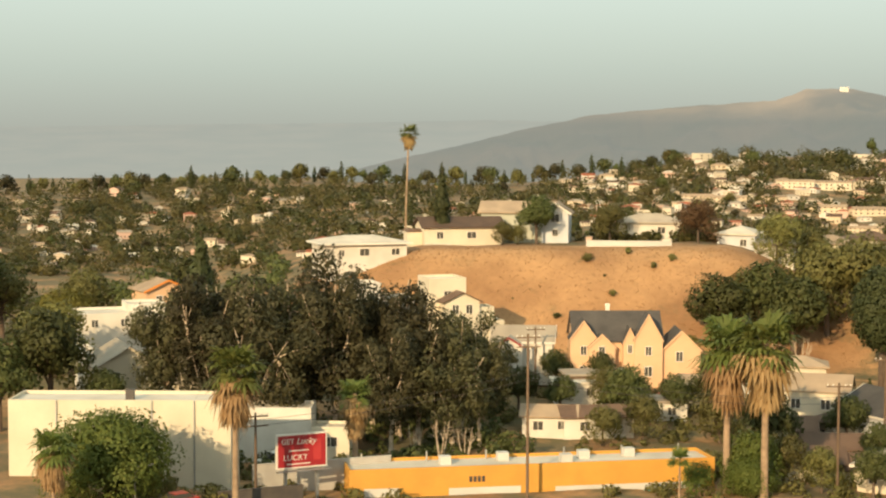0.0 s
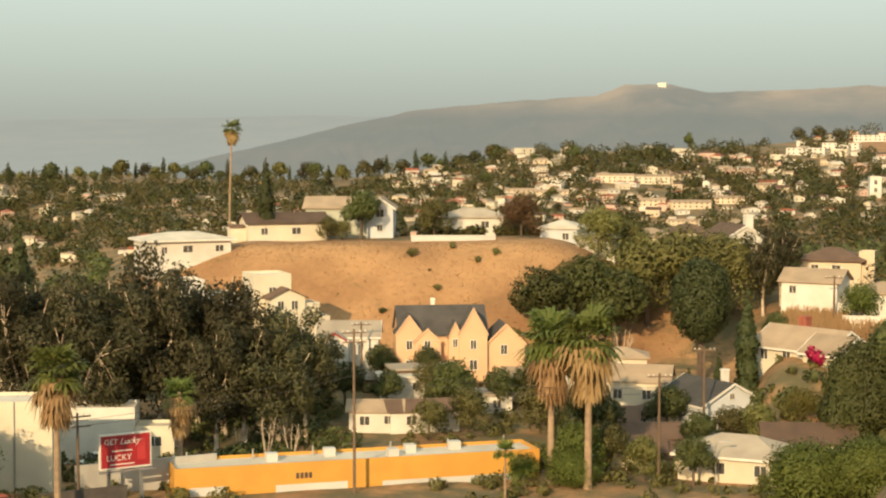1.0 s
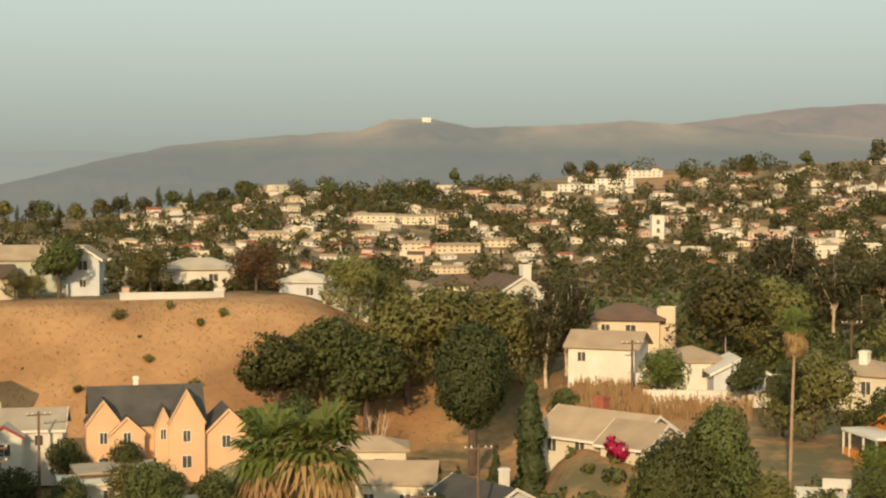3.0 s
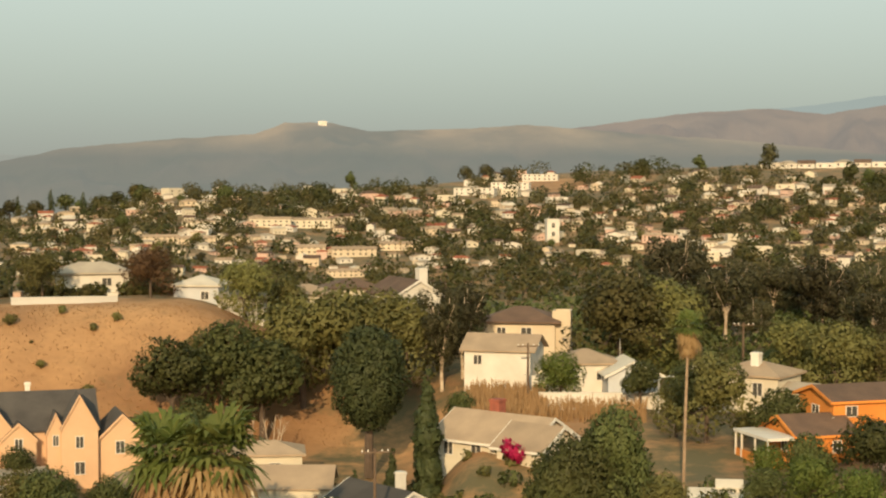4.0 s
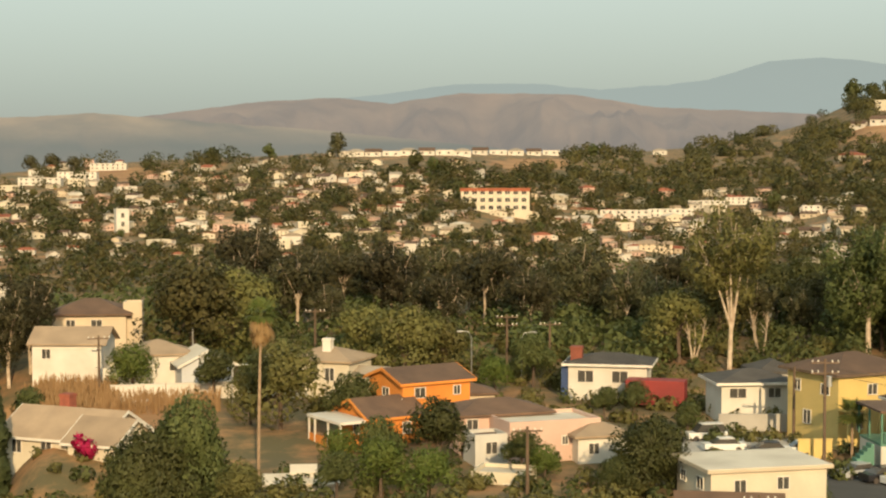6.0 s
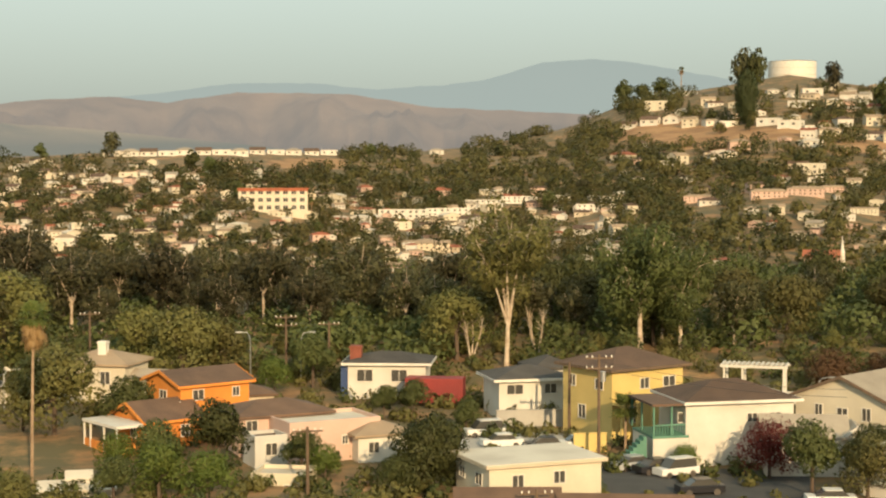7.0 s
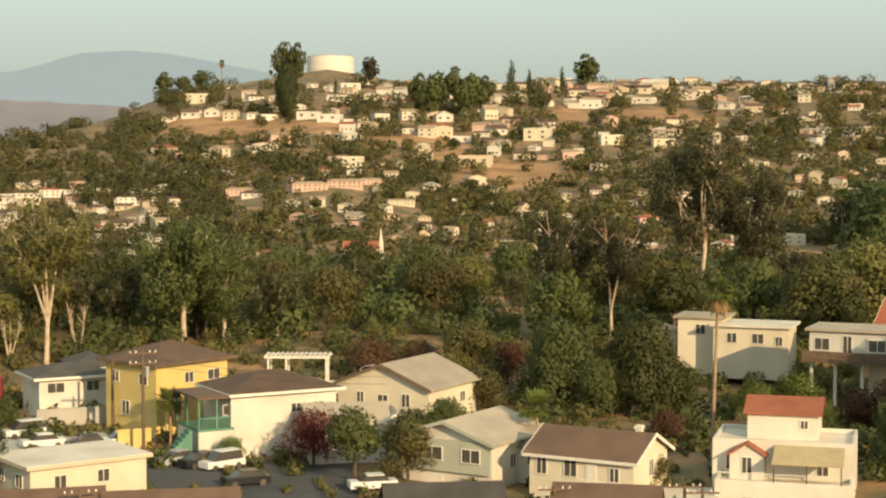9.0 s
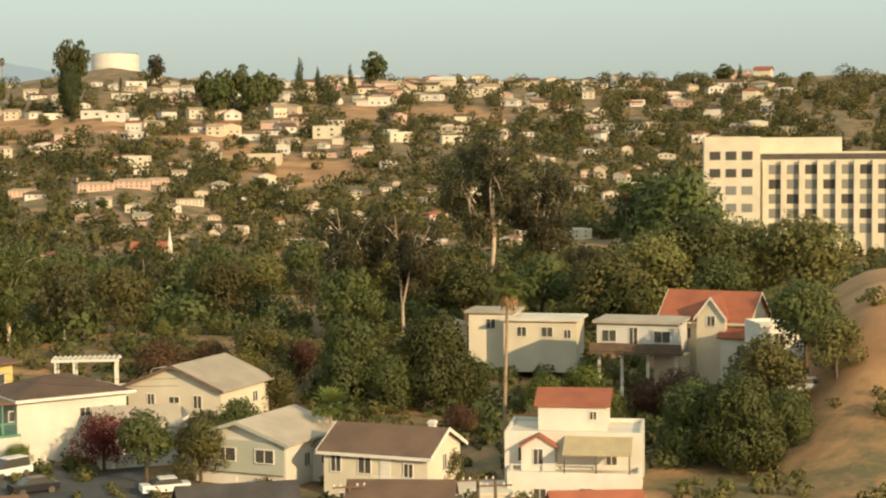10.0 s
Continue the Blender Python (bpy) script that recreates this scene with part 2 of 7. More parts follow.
CREST_A = (-60, -35, -28, -25, -22, -19, -15, -9, 0, 8, 13, 16.6, 18.5, 22, 23.6, 25, 27, 45, 60)
CREST_E = (-2.0, -2.0, -1.9, -1.8, -1.55, -0.95, -0.75, -0.45, 0.05, 0.1, 0.25, 1.05, 1.85, 2.35, 2.55, 2.35, 2.12, 2.1, 2.0)


def ground(x, y):
    """Height of the land: valley floor, the dry knoll, and the hills behind the town."""
    d, a = math.hypot(x, y), math.degrees(math.atan2(x, y))
    a = min(max(a, -60), 60)
    if y < 0 and d > 100:
        a = 0
    right = smooth(-6, -1, a)
    near = 5.3 + 8.0 * (right + (1 - right) * smooth(-11.5, -8.5, a) * smooth(122, 160, d)) + 2.5 * smooth(-40, -47, a)
    near += smooth(140, 180, d) * (3.0 - 2.0 * smooth(-14, -7, a))
    knoll = smooth(-39, -35, a) * (1 - smooth(-19, -13.5, a))
    rim = 11 + 5.5 * smooth(-37, -30, a) + 6.3 * knoll
    wob = noise.noise(Vector((x * 0.05, y * 0.05, 3))) * 4
    z = near + (rim - near) * smooth(182 + wob, 213 + wob, d)
    z += 11 * smooth(44.0, 49, a) * smooth(125, 165, d) * (1 - smooth(190, 230, d))
    if d > 205:
        crest_e, crest_d = float(np.interp(a, CREST_A, CREST_E)), float(np.interp(a, (-60, 5, 15, 20, 60), (560, 600, 850, 900, 950)))
        e0 = math.degrees(math.atan((rim - 40) / 210))
        u = min((d - 205) / (crest_d - 205), 1.0)
        far = 40 + min(d, crest_d) * math.tan(radians(e0 + (crest_e - e0) * (1 - (1 - u) ** 2.0)))
        far += noise.noise(Vector((x * 0.012, y * 0.012, 7))) * 3 * smooth(300, 500, d)
        if d > crest_d:
            far = max(far - (d - crest_d) * 0.07, 0)
        z = z + (far - z) * smooth(205, 225, d)
    return z + noise.noise(Vector((x * 0.11, y * 0.11, 0))) * 0.35


def spot(az, d, rot=0.0, z=None, s=1.0):
    """A pose at a bearing and a range from the lookout, its front turned to it."""
    x, y = d * math.sin(radians(az)), d * math.cos(radians(az))
    return pose(x, y, ground(x, y) if z is None else z, 0, 0, rot - az) @ Matrix.Scale(s, 4)


FAN_A = np.arange(-54, 54.1, 0.5)
FAN_D = np.arange(228, 960, 6.0)
FAN_E = np.array([np.maximum.accumulate([math.degrees(math.atan2(ground(d * math.sin(radians(a)), d * math.cos(radians(a))) - 40, d)) for d in FAN_D]) for a in FAN_A])


def land_range(az, el):
    """How far off the slopes behind the valley meet a line of sight of that height."""
    i = int(min(max(round((az - FAN_A[0]) / 0.5), 0), len(FAN_A) - 1))
    return float(np.interp(el, FAN_E[i], FAN_D))


def scrub(x, y):
    """How much of the land is overgrown: the knoll, the tank hill's face and the right-hand bank are bare."""
    d, a = math.hypot(x, y), math.degrees(math.atan2(x, y))
    bare = smooth(-38, -35, a) * (1 - smooth(-15, -11, a)) * smooth(178, 188, d) * (1 - smooth(214, 222, d))
    bare = max(bare, smooth(-12, -10, a) * (1 - smooth(-5, -3, a)) * smooth(155, 165, d) * (1 - smooth(186, 194, d)))
    bare = max(bare, smooth(44, 46, a) * smooth(140, 150, d) * (1 - smooth(190, 200, d)))
    if d > 228:
        e = math.degrees(math.atan2(ground(x, y) - 40, d))
        for a0, e0, wa, we in ((20.0, 0.65, 2.6, 0.62), (23.2, 0.7, 1.6, 0.3), (29.9, -0.95, 2.3, 0.55), (31.6, 0.95, 0.8, 0.5), (27.6, -0.2, 1.0, 0.35), (34.5, 1.0, 2.0, 0.35), (26.4, 0.2, 1.5, 0.25), (7.6, -0.3, 1.6, 0.25), (-6.4, -0.6, 1.4, 0.3)):
            bare = max(bare, 1 - smooth(0.6, 1.0, math.hypot((a - a0) / wa, (e - e0) / we)))
    return 1 - bare


def ground_material():
    m = material("dry_hillside_soil", (0.40, 0.225, 0.10), (0.24, 0.125, 0.055), 0.95, 0.09, 0.9, 0.6, 0.2)
    n, l = m.node_tree.nodes, m.node_tree.links
    b = n["Principled BSDF"]
    src = b.inputs["Base Color"].links[0].from_socket
    tc, scrub, ramp, mix = n.new("ShaderNodeTexCoord"), n.new("ShaderNodeTexNoise"), n.new("ShaderNodeValToRGB"), n.new("ShaderNodeMixRGB")
    scrub.inputs["Scale"].default_value, scrub.inputs["Detail"].default_value = 0.16, 8
    scrub.inputs["Roughness"].default_value = 0.7
    l.new(tc.outputs["Object"], scrub.inputs["Vector"])
    cover, low = n.new("ShaderNodeAttribute"), n.new("ShaderNodeMath")
    cover.attribute_name = "scrub_cover"
    low.operation, low.inputs[1].default_value = "MULTIPLY_ADD", 0.22
    l.new(cover.outputs["Fac"], low.inputs[0])
    l.new(scrub.outputs["Fac"], low.inputs[2])
    l.new(low.outputs[0], ramp.inputs[0])
    ramp.color_ramp.elements[0].position, ramp.color_ramp.elements[1].position = 0.58, 0.78
    l.new(ramp.outputs[0], mix.inputs[0])
    l.new(src, mix.inputs[1])
    mix.inputs[2].default_value = (0.12, 0.10, 0.046, 1)
    l.new(mix.outputs[0], b.inputs["Base Color"])
    return m


SOIL = ground_material()
A_LINES = sorted(set([round(-62 + 0.5 * i, 2) for i in range(249)] + [-180 + 10 * i for i in range(36) if abs(-180 + 10 * i) > 62]))
R_LINES = [20, 45, 70, 90, 105] + [115 + 2.5 * i for i in range(55)] + [255 + 9 * i for i in range(80)] + [1000, 1080, 1200, 1400, 1700, 2200, 3000, 4000, 4900]
verts, faces = [(0, 0, ground(0, 1))], []
for r in R_LINES:
    for a in A_LINES:
        x, y = r * math.sin(radians(a)), r * math.cos(radians(a))
        verts.append((x, y, ground(x, y)))
K = len(A_LINES)
for i in range(len(R_LINES) - 1):
    for j in range(K):
        p, q = 1 + i * K + j, 1 + i * K + (j + 1) % K
        faces.append((p, p + K, q + K, q))
for j in range(K):
    faces.append((0, 1 + j, 1 + (j + 1) % K))
me = bpy.data.meshes.new("ground")
me.from_pydata(verts, [], faces)
me.polygons.foreach_set("use_smooth", [True] * len(me.polygons))
cover = me.attributes.new("scrub_cover", "FLOAT", "POINT")
cover.data.foreach_set("value", [scrub(v[0], v[1]) for v in verts])
me.materials.append(SOIL)
ground_ob = tagged(new("ground", me), "dry brown valley floor and grassy hills", "ground", kind="structure")


def ridge(name, label, pts, d, mat, rough, seed):
    """A far range of hills: crest heights in degrees by bearing, folded slopes."""
    az0, az1 = pts[0][0], pts[-1][0]
    n, rows = int((az1 - az0) * 10), 26
    vs, fs = [], []
    for i in range(n + 1):
        a = az0 + (az1 - az0) * i / n
        e = float(np.interp(a, [p[0] for p in pts], [p[1] for p in pts]))
        e += 0.03 * noise.fractal(Vector((a * 1.3, seed, 0)), 1.0, 2.0, 4)
        top = 40 + d * math.tan(radians(e))
        for k in range(rows + 1):
            u = k / rows
            r = d * (0.72 + 0.28 * u)
            x, y = r * math.sin(radians(a)), r * math.cos(radians(a))
            fold = noise.fractal(Vector((a * 0.5 + u * 0.6, u * 2.2, seed)), 0.9, 2.1, 5) * rough * u * (1 - u) * 4
            vs.append((x, y, -5 + (top + 5) * (u ** 1.3) + fold * d * 0.01))
    for i in range(n):
        for k in range(rows):
            p = i * (rows + 1) + k
            fs.append((p, p + rows + 1, p + rows + 2, p + 1))
    me = bpy.data.meshes.new(name)
    me.from_pydata(vs, [], fs)
    me.polygons.foreach_set("use_smooth", [True] * len(me.polygons))
    me.materials.append(mat)
    return tagged(new(name, me), label, "hills", kind="structure")


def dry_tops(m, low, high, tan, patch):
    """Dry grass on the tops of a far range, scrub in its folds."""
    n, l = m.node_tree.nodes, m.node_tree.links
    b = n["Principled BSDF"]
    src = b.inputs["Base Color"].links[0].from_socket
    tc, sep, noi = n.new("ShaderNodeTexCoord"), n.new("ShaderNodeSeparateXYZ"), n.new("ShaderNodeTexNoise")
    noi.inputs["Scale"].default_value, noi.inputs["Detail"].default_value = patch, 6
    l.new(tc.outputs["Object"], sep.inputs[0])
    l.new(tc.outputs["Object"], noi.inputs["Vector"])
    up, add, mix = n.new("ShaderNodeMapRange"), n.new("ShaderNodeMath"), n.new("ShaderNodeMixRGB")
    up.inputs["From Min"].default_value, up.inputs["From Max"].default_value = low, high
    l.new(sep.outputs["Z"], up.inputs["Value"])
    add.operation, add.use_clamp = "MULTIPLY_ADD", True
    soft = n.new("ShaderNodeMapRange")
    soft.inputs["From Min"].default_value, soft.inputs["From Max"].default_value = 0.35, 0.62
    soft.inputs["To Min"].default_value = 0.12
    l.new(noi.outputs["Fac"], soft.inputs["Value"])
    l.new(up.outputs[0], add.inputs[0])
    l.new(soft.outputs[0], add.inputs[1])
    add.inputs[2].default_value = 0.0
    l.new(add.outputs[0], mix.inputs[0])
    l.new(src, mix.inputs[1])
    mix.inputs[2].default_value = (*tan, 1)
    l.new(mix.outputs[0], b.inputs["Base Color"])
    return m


# the haze of each range is a fixed glow in its material
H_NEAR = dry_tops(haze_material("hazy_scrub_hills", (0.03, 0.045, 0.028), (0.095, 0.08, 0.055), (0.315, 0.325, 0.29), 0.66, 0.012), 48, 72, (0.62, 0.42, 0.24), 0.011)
H_MID = dry_tops(haze_material("hazy_mauve_dry_hills", (0.08, 0.065, 0.05), (0.27, 0.2, 0.14), (0.355, 0.33, 0.30), 0.66, 0.011), 60, 125, (0.36, 0.25, 0.17), 0.012)
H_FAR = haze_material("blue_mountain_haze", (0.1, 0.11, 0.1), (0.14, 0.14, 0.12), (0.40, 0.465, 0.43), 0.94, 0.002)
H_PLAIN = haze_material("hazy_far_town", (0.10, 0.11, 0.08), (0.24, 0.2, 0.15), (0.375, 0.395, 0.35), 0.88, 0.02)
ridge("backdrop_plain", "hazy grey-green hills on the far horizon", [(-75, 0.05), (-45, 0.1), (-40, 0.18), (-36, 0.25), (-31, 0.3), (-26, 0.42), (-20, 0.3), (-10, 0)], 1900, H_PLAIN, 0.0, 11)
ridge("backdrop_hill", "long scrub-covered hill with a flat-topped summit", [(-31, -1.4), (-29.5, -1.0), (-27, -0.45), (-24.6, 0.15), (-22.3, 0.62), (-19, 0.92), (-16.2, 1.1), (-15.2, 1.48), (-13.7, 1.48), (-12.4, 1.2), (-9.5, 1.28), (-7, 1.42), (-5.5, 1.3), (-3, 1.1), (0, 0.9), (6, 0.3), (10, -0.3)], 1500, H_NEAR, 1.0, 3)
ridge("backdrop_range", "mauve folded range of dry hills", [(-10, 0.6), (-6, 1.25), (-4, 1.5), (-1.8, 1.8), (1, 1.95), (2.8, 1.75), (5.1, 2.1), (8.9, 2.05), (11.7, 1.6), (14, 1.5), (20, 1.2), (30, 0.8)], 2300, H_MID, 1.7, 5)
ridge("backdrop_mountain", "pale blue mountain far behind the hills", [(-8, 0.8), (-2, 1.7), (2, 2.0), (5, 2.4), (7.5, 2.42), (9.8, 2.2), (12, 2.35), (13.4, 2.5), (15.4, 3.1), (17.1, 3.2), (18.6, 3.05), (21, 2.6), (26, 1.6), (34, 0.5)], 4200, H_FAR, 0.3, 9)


# ---- plants ----
def leaves(name, blobs, count, size, mat, parent, seed, squash=1.0, core=0.45, long=1.0, droop=0.0, soft=0.85):
    """A crown of many small leaf blades in clumps, shaded softly round each clump."""
    rng = np.random.default_rng(seed)
    c = np.array([b[:3] for b in blobs], float)
    r = np.array([b[3] for b in blobs], float)
    pick = rng.choice(len(blobs), count, p=r ** 2 / (r ** 2).sum())
    d = rng.normal(size=(count, 3))
    d /= np.linalg.norm(d, axis=1)[:, None]
    k = core + (1 - core) * np.sqrt(rng.random(count))
    bumpy = 1 + 0.22 * np.sin(d[:, 0] * 5 + pick) * np.cos(d[:, 1] * 4 + d[:, 2] * 3)
    p = c[pick] + d * (r[pick] * k * bumpy)[:, None] * np.array([1, 1, squash])
    nrm = d * 0.8 + rng.normal(size=(count, 3)) * 0.5 + np.array([0, 0, 0.2])
    nrm /= np.linalg.norm(nrm, axis=1)[:, None]
    nrm *= np.where((nrm * d).sum(1) < 0, -1.0, 1.0)[:, None]
    ref = rng.normal(size=(count, 3)) + np.array([0, 0, -2.0 * droop])
    u = np.cross(nrm, ref)
    u /= np.linalg.norm(u, axis=1)[:, None]
    w = np.cross(nrm, u)
    s = size * (0.6 + 0.8 * rng.random(count))[:, None]
    q = np.stack([p - w * s * long, p + u * s * 0.7 + w * s * 0.6 * long, p - u * s * 0.7 + w * s * 0.6 * long], 1).reshape(-1, 3)
    me = bpy.data.meshes.new(name)
    me.vertices.add(count * 3)
    me.vertices.foreach_set("co", q.astype(np.float32).ravel())
    me.loops.add(count * 3)
    me.loops.foreach_set("vertex_index", np.arange(count * 3, dtype=np.int32))
    me.polygons.add(count)
    me.polygons.foreach_set("loop_start", np.arange(0, count * 3, 3, dtype=np.int32))
    me.polygons.foreach_set("use_smooth", np.ones(count, dtype=bool))
    me.update(calc_edges=True)
    out = d * soft + nrm * (1.15 - soft)
    out /= np.linalg.norm(out, axis=1)[:, None]
    me.normals_split_custom_set(np.repeat(out, 3, axis=0).astype(np.float32))
    me.materials.append(mat)
    ob = new(name, me)
    ob.parent = parent
    return ob


AWAY = pose(0, -900, -60)      # pattern plants are moved from here to their first spot


def round_tree(seed, h, w, leaf, count, size, bark=BARK, label="", low=0.3, category="tree", clumps=11, name="tree"):
    rng = random.Random(seed)
    t = thing(name, AWAY, label, category)
    bm = bmesh.new()
    top = h * 0.55
    lean = rng.uniform(-0.4, 0.4)
    tube(bm, [(0, 0, -0.8), (lean * 0.3, 0, top * 0.5), (lean, 0.1, top), (lean * 1.3, 0, h * 0.8)], [h * 0.032, h * 0.026, h * 0.018, h * 0.007])
    blobs = []
    for i in range(clumps):
        a, q = 2.4 * i + rng.uniform(-0.4, 0.4), math.sqrt((i + 0.5) / clumps)
        zz = h * (low + (0.93 - low) * (1 - q * rng.uniform(0.35, 1.0)))
        br = w * rng.uniform(0.17, 0.29)
        p = (math.cos(a) * (w / 2 - br * 0.8) * q + lean, math.sin(a) * (w / 2 - br * 0.8) * q, min(zz, h - br * 0.8))
        blobs.append((*p, br))
        tube(bm, [(lean * 0.5, 0, top * rng.uniform(0.5, 0.95)), (p[0] * 0.55, p[1] * 0.55, p[2] * 0.85), p], [h * 0.014, h * 0.009, h * 0.004], 5)
    blobs.append((lean, 0, h * (low + 1) / 2, w * 0.27))
    part("trunk", bm, bark, t)
    leaves("crown", blobs, count, size, leaf, t, seed, 0.9, 0.66)
    return t


def eucalyptus(seed, h, w, leaf=None, count=5200, label="", bark=None, thin=0.0, low=0.16, leaf_size=0.2):
    """Tall gum: pale forking limbs and loose hanging clumps with gaps between."""
    rng = random.Random(seed)
    t = thing("eucalyptus_tree", AWAY, label, "tree")
    bm = bmesh.new()
    blobs = []
    fork = h * rng.uniform(0.28, 0.4)
    base = [(0, 0, -1), (rng.uniform(-.3, .3), 0, fork * 0.5), (rng.uniform(-.5, .5), 0.2, fork)]
    slim = 0.62 if thin else 0.85
    tube(bm, base, [h * 0.024 * slim, h * 0.02 * slim, h * 0.016 * slim])
    for i in range(6):
        a = i * 1.05 + rng.uniform(-0.3, 0.3)
        reach = w * (0.12 if i == 0 else rng.uniform(0.2, 0.42))
        tip = Vector((math.cos(a) * reach, math.sin(a) * reach, h * (0.93 if i == 0 else rng.uniform(0.62, 0.9))))
        s = Vector(base[-1]) - Vector((0, 0, rng.uniform(0, fork * 0.3)))
        mid = s.lerp(tip, 0.5) + Vector((rng.uniform(-.6, .6), rng.uniform(-.6, .6), h * 0.03))
        tube(bm, [s, mid, tip], [h * 0.013 * slim, h * 0.008 * slim, h * 0.003 * slim], 6)
        for j in range(7):
            o = Vector((rng.uniform(-1, 1), rng.uniform(-1, 1), rng.uniform(-2.2, 0.7))) * w * 0.17
            p = mid.lerp(tip, rng.uniform(0.0, 1.0)) + o
            p.z = max(p.z, h * low)
            rad = w * rng.uniform(0.11, 0.2) * (1 - thin)
            p.z = min(p.z, h - rad)
            blobs.append((*p, rad))
            tube(bm, [mid.lerp(tip, 0.4), (mid.lerp(tip, 0.5) + p) / 2, p], [h * 0.0035, h * 0.0022, h * 0.001], 4)
    part("trunk", bm, bark or PALEBARK, t)
    leaves("crown", blobs, count, leaf_size, leaf or L_EUC, t, seed, 1.15, 0.4, 1.25, 0.6)
    return t


def cypress(seed, h, w, label, leaf=None, count=2600, blunt=0.0):
    rng = random.Random(seed)
    t = thing("cypress_tree", AWAY, label, "tree")
    bm = bmesh.new()
    tube(bm, [(0, 0, -0.6), (0, 0, h * 0.5), (0, 0, h * 0.95)], [w * 0.09, w * 0.06, w * 0.01])
    part("trunk", bm, BARK, t)
    blobs = []
    for i in range(16):
        u = (i + 0.5) / 16
        r = w / 2 * (math.sin(math.pi * min(u * 0.9 + 0.12, 1) ** (0.75 + blunt)) ** 0.7) * rng.uniform(0.85, 1.08)
        blobs.append((rng.uniform(-.1, .1) * w, rng.uniform(-.1, .1) * w, h * (0.03 + 0.95 * u) - r * 0.3, max(r, w * 0.1)))
    leaves("crown", blobs, count, 0.16 + h * 0.004, leaf or L_CYP, t, seed, 1.25, 0.55, 1.4, -0.6)
    return t


def egg_tree(seed, h, w, label, leaf, count, size):
    """A dense conifer clipped by nature to an egg, foliage to the ground."""
    rng = random.Random(seed)
    t = thing("conifer", AWAY, label, "tree")
    bm = bmesh.new()
    tube(bm, [(0, 0, -5), (0, 0, h * 0.5), (0, 0, h * 0.9)], [w * 0.06, w * 0.04, w * 0.01])
    part("trunk", bm, BARK, t)
    blobs = []
    for i in range(26):
        u = (i + 0.5) / 26
        r = w / 2 * math.sqrt(max(1 - (2 * u - 1) ** 2, 0.1)) * 0.62
        a = i * 2.4
        blobs.append((math.cos(a) * r * 0.62, math.sin(a) * r * 0.62, h * (0.06 + 0.86 * u), r * rng.uniform(0.8, 1.05)))
    leaves("crown", blobs, count, size, leaf, t, seed, 1.1, 0.68, 1.2)
    return t


def fan(bm, base, dir_out, rise, length, width, rng, droop):
    """One fan frond: a stalk and a spread of narrow blades that bend down at their tips."""
    d = Vector((dir_out[0], dir_out[1], rise)).normalized()
    side = d.cross(Vector((0, 0, 1))).normalized()
    up = side.cross(d)
    hub = Vector(base) + d * length * 0.45
    a, b = Vector(base) + side * 0.03, Vector(base) - side * 0.03
    vs = [bm.verts.new(v) for v in (a, b, hub - side * 0.02, hub + side * 0.02)]
    bm.faces.new(vs)
    n = 11
    for i in range(n):
        th = (i / (n - 1) - 0.5) * 3.6
        v = (d * math.cos(th) + side * math.sin(th) + up * rng.uniform(-0.1, 0.2)).normalized()
        ln = length * 0.62 * (1 - 0.2 * abs(th) / 1.7) * rng.uniform(0.85, 1.1)
        mid = hub + v * ln * 0.6
        tip = hub + v * ln + Vector((0, 0, -droop * ln * rng.uniform(0.4, 1.0)))
        q = v.cross(up).normalized() * width
        vs = [bm.verts.new(p) for p in (hub, mid + q, tip, mid - q)]
        bm.faces.new(vs)


def fan_palm(seed, h, label, green=34, dead=46, size=1.55, skirt=2.6, trunk=0.3, lean=0.0, stiff=0.0):
    rng = random.Random(seed)
    t = thing("palm_tree", AWAY, label, "palm tree")
    bm = bmesh.new()
    pts = [(lean * (k / 8) ** 1.6, 0, -1 + (h + 1) * k / 8) for k in range(9)]
    tube(bm, pts, [trunk * (1.35 if k == 0 else 1.08 - 0.05 * k) for k in range(9)], 9)
    part("trunk", bm, PALMBARK, t)
    bm = bmesh.new()
    for i in range(green):
        a = i * 2.399 + rng.uniform(-.2, .2)
        fan(bm, (lean, 0, h), (math.cos(a), math.sin(a)), rng.uniform(-0.8, 1.6), size * rng.uniform(0.75, 1.25), 0.055 * size, rng, 0.38 - stiff)
    part("fronds", bm, L_PALM, t)
    if dead:
        bm = bmesh.new()
        for i in range(dead):
            a = i * 2.399 + rng.uniform(-.3, .3)
            k = rng.random()
            zz = h - 0.2 - skirt * 0.75 * k
            fan(bm, (lean + math.cos(a) * trunk * 0.8, math.sin(a) * trunk * 0.8, zz), (math.cos(a), math.sin(a)), rng.uniform(-3.5, -0.9) if k > 0.35 else rng.uniform(-1.4, -0.1), size * rng.uniform(0.45, 1.05) * (1.1 - 0.5 * k), 0.055 * size, rng, 0.9)
        part("dead_skirt", bm, L_STRAW, t)
    return t


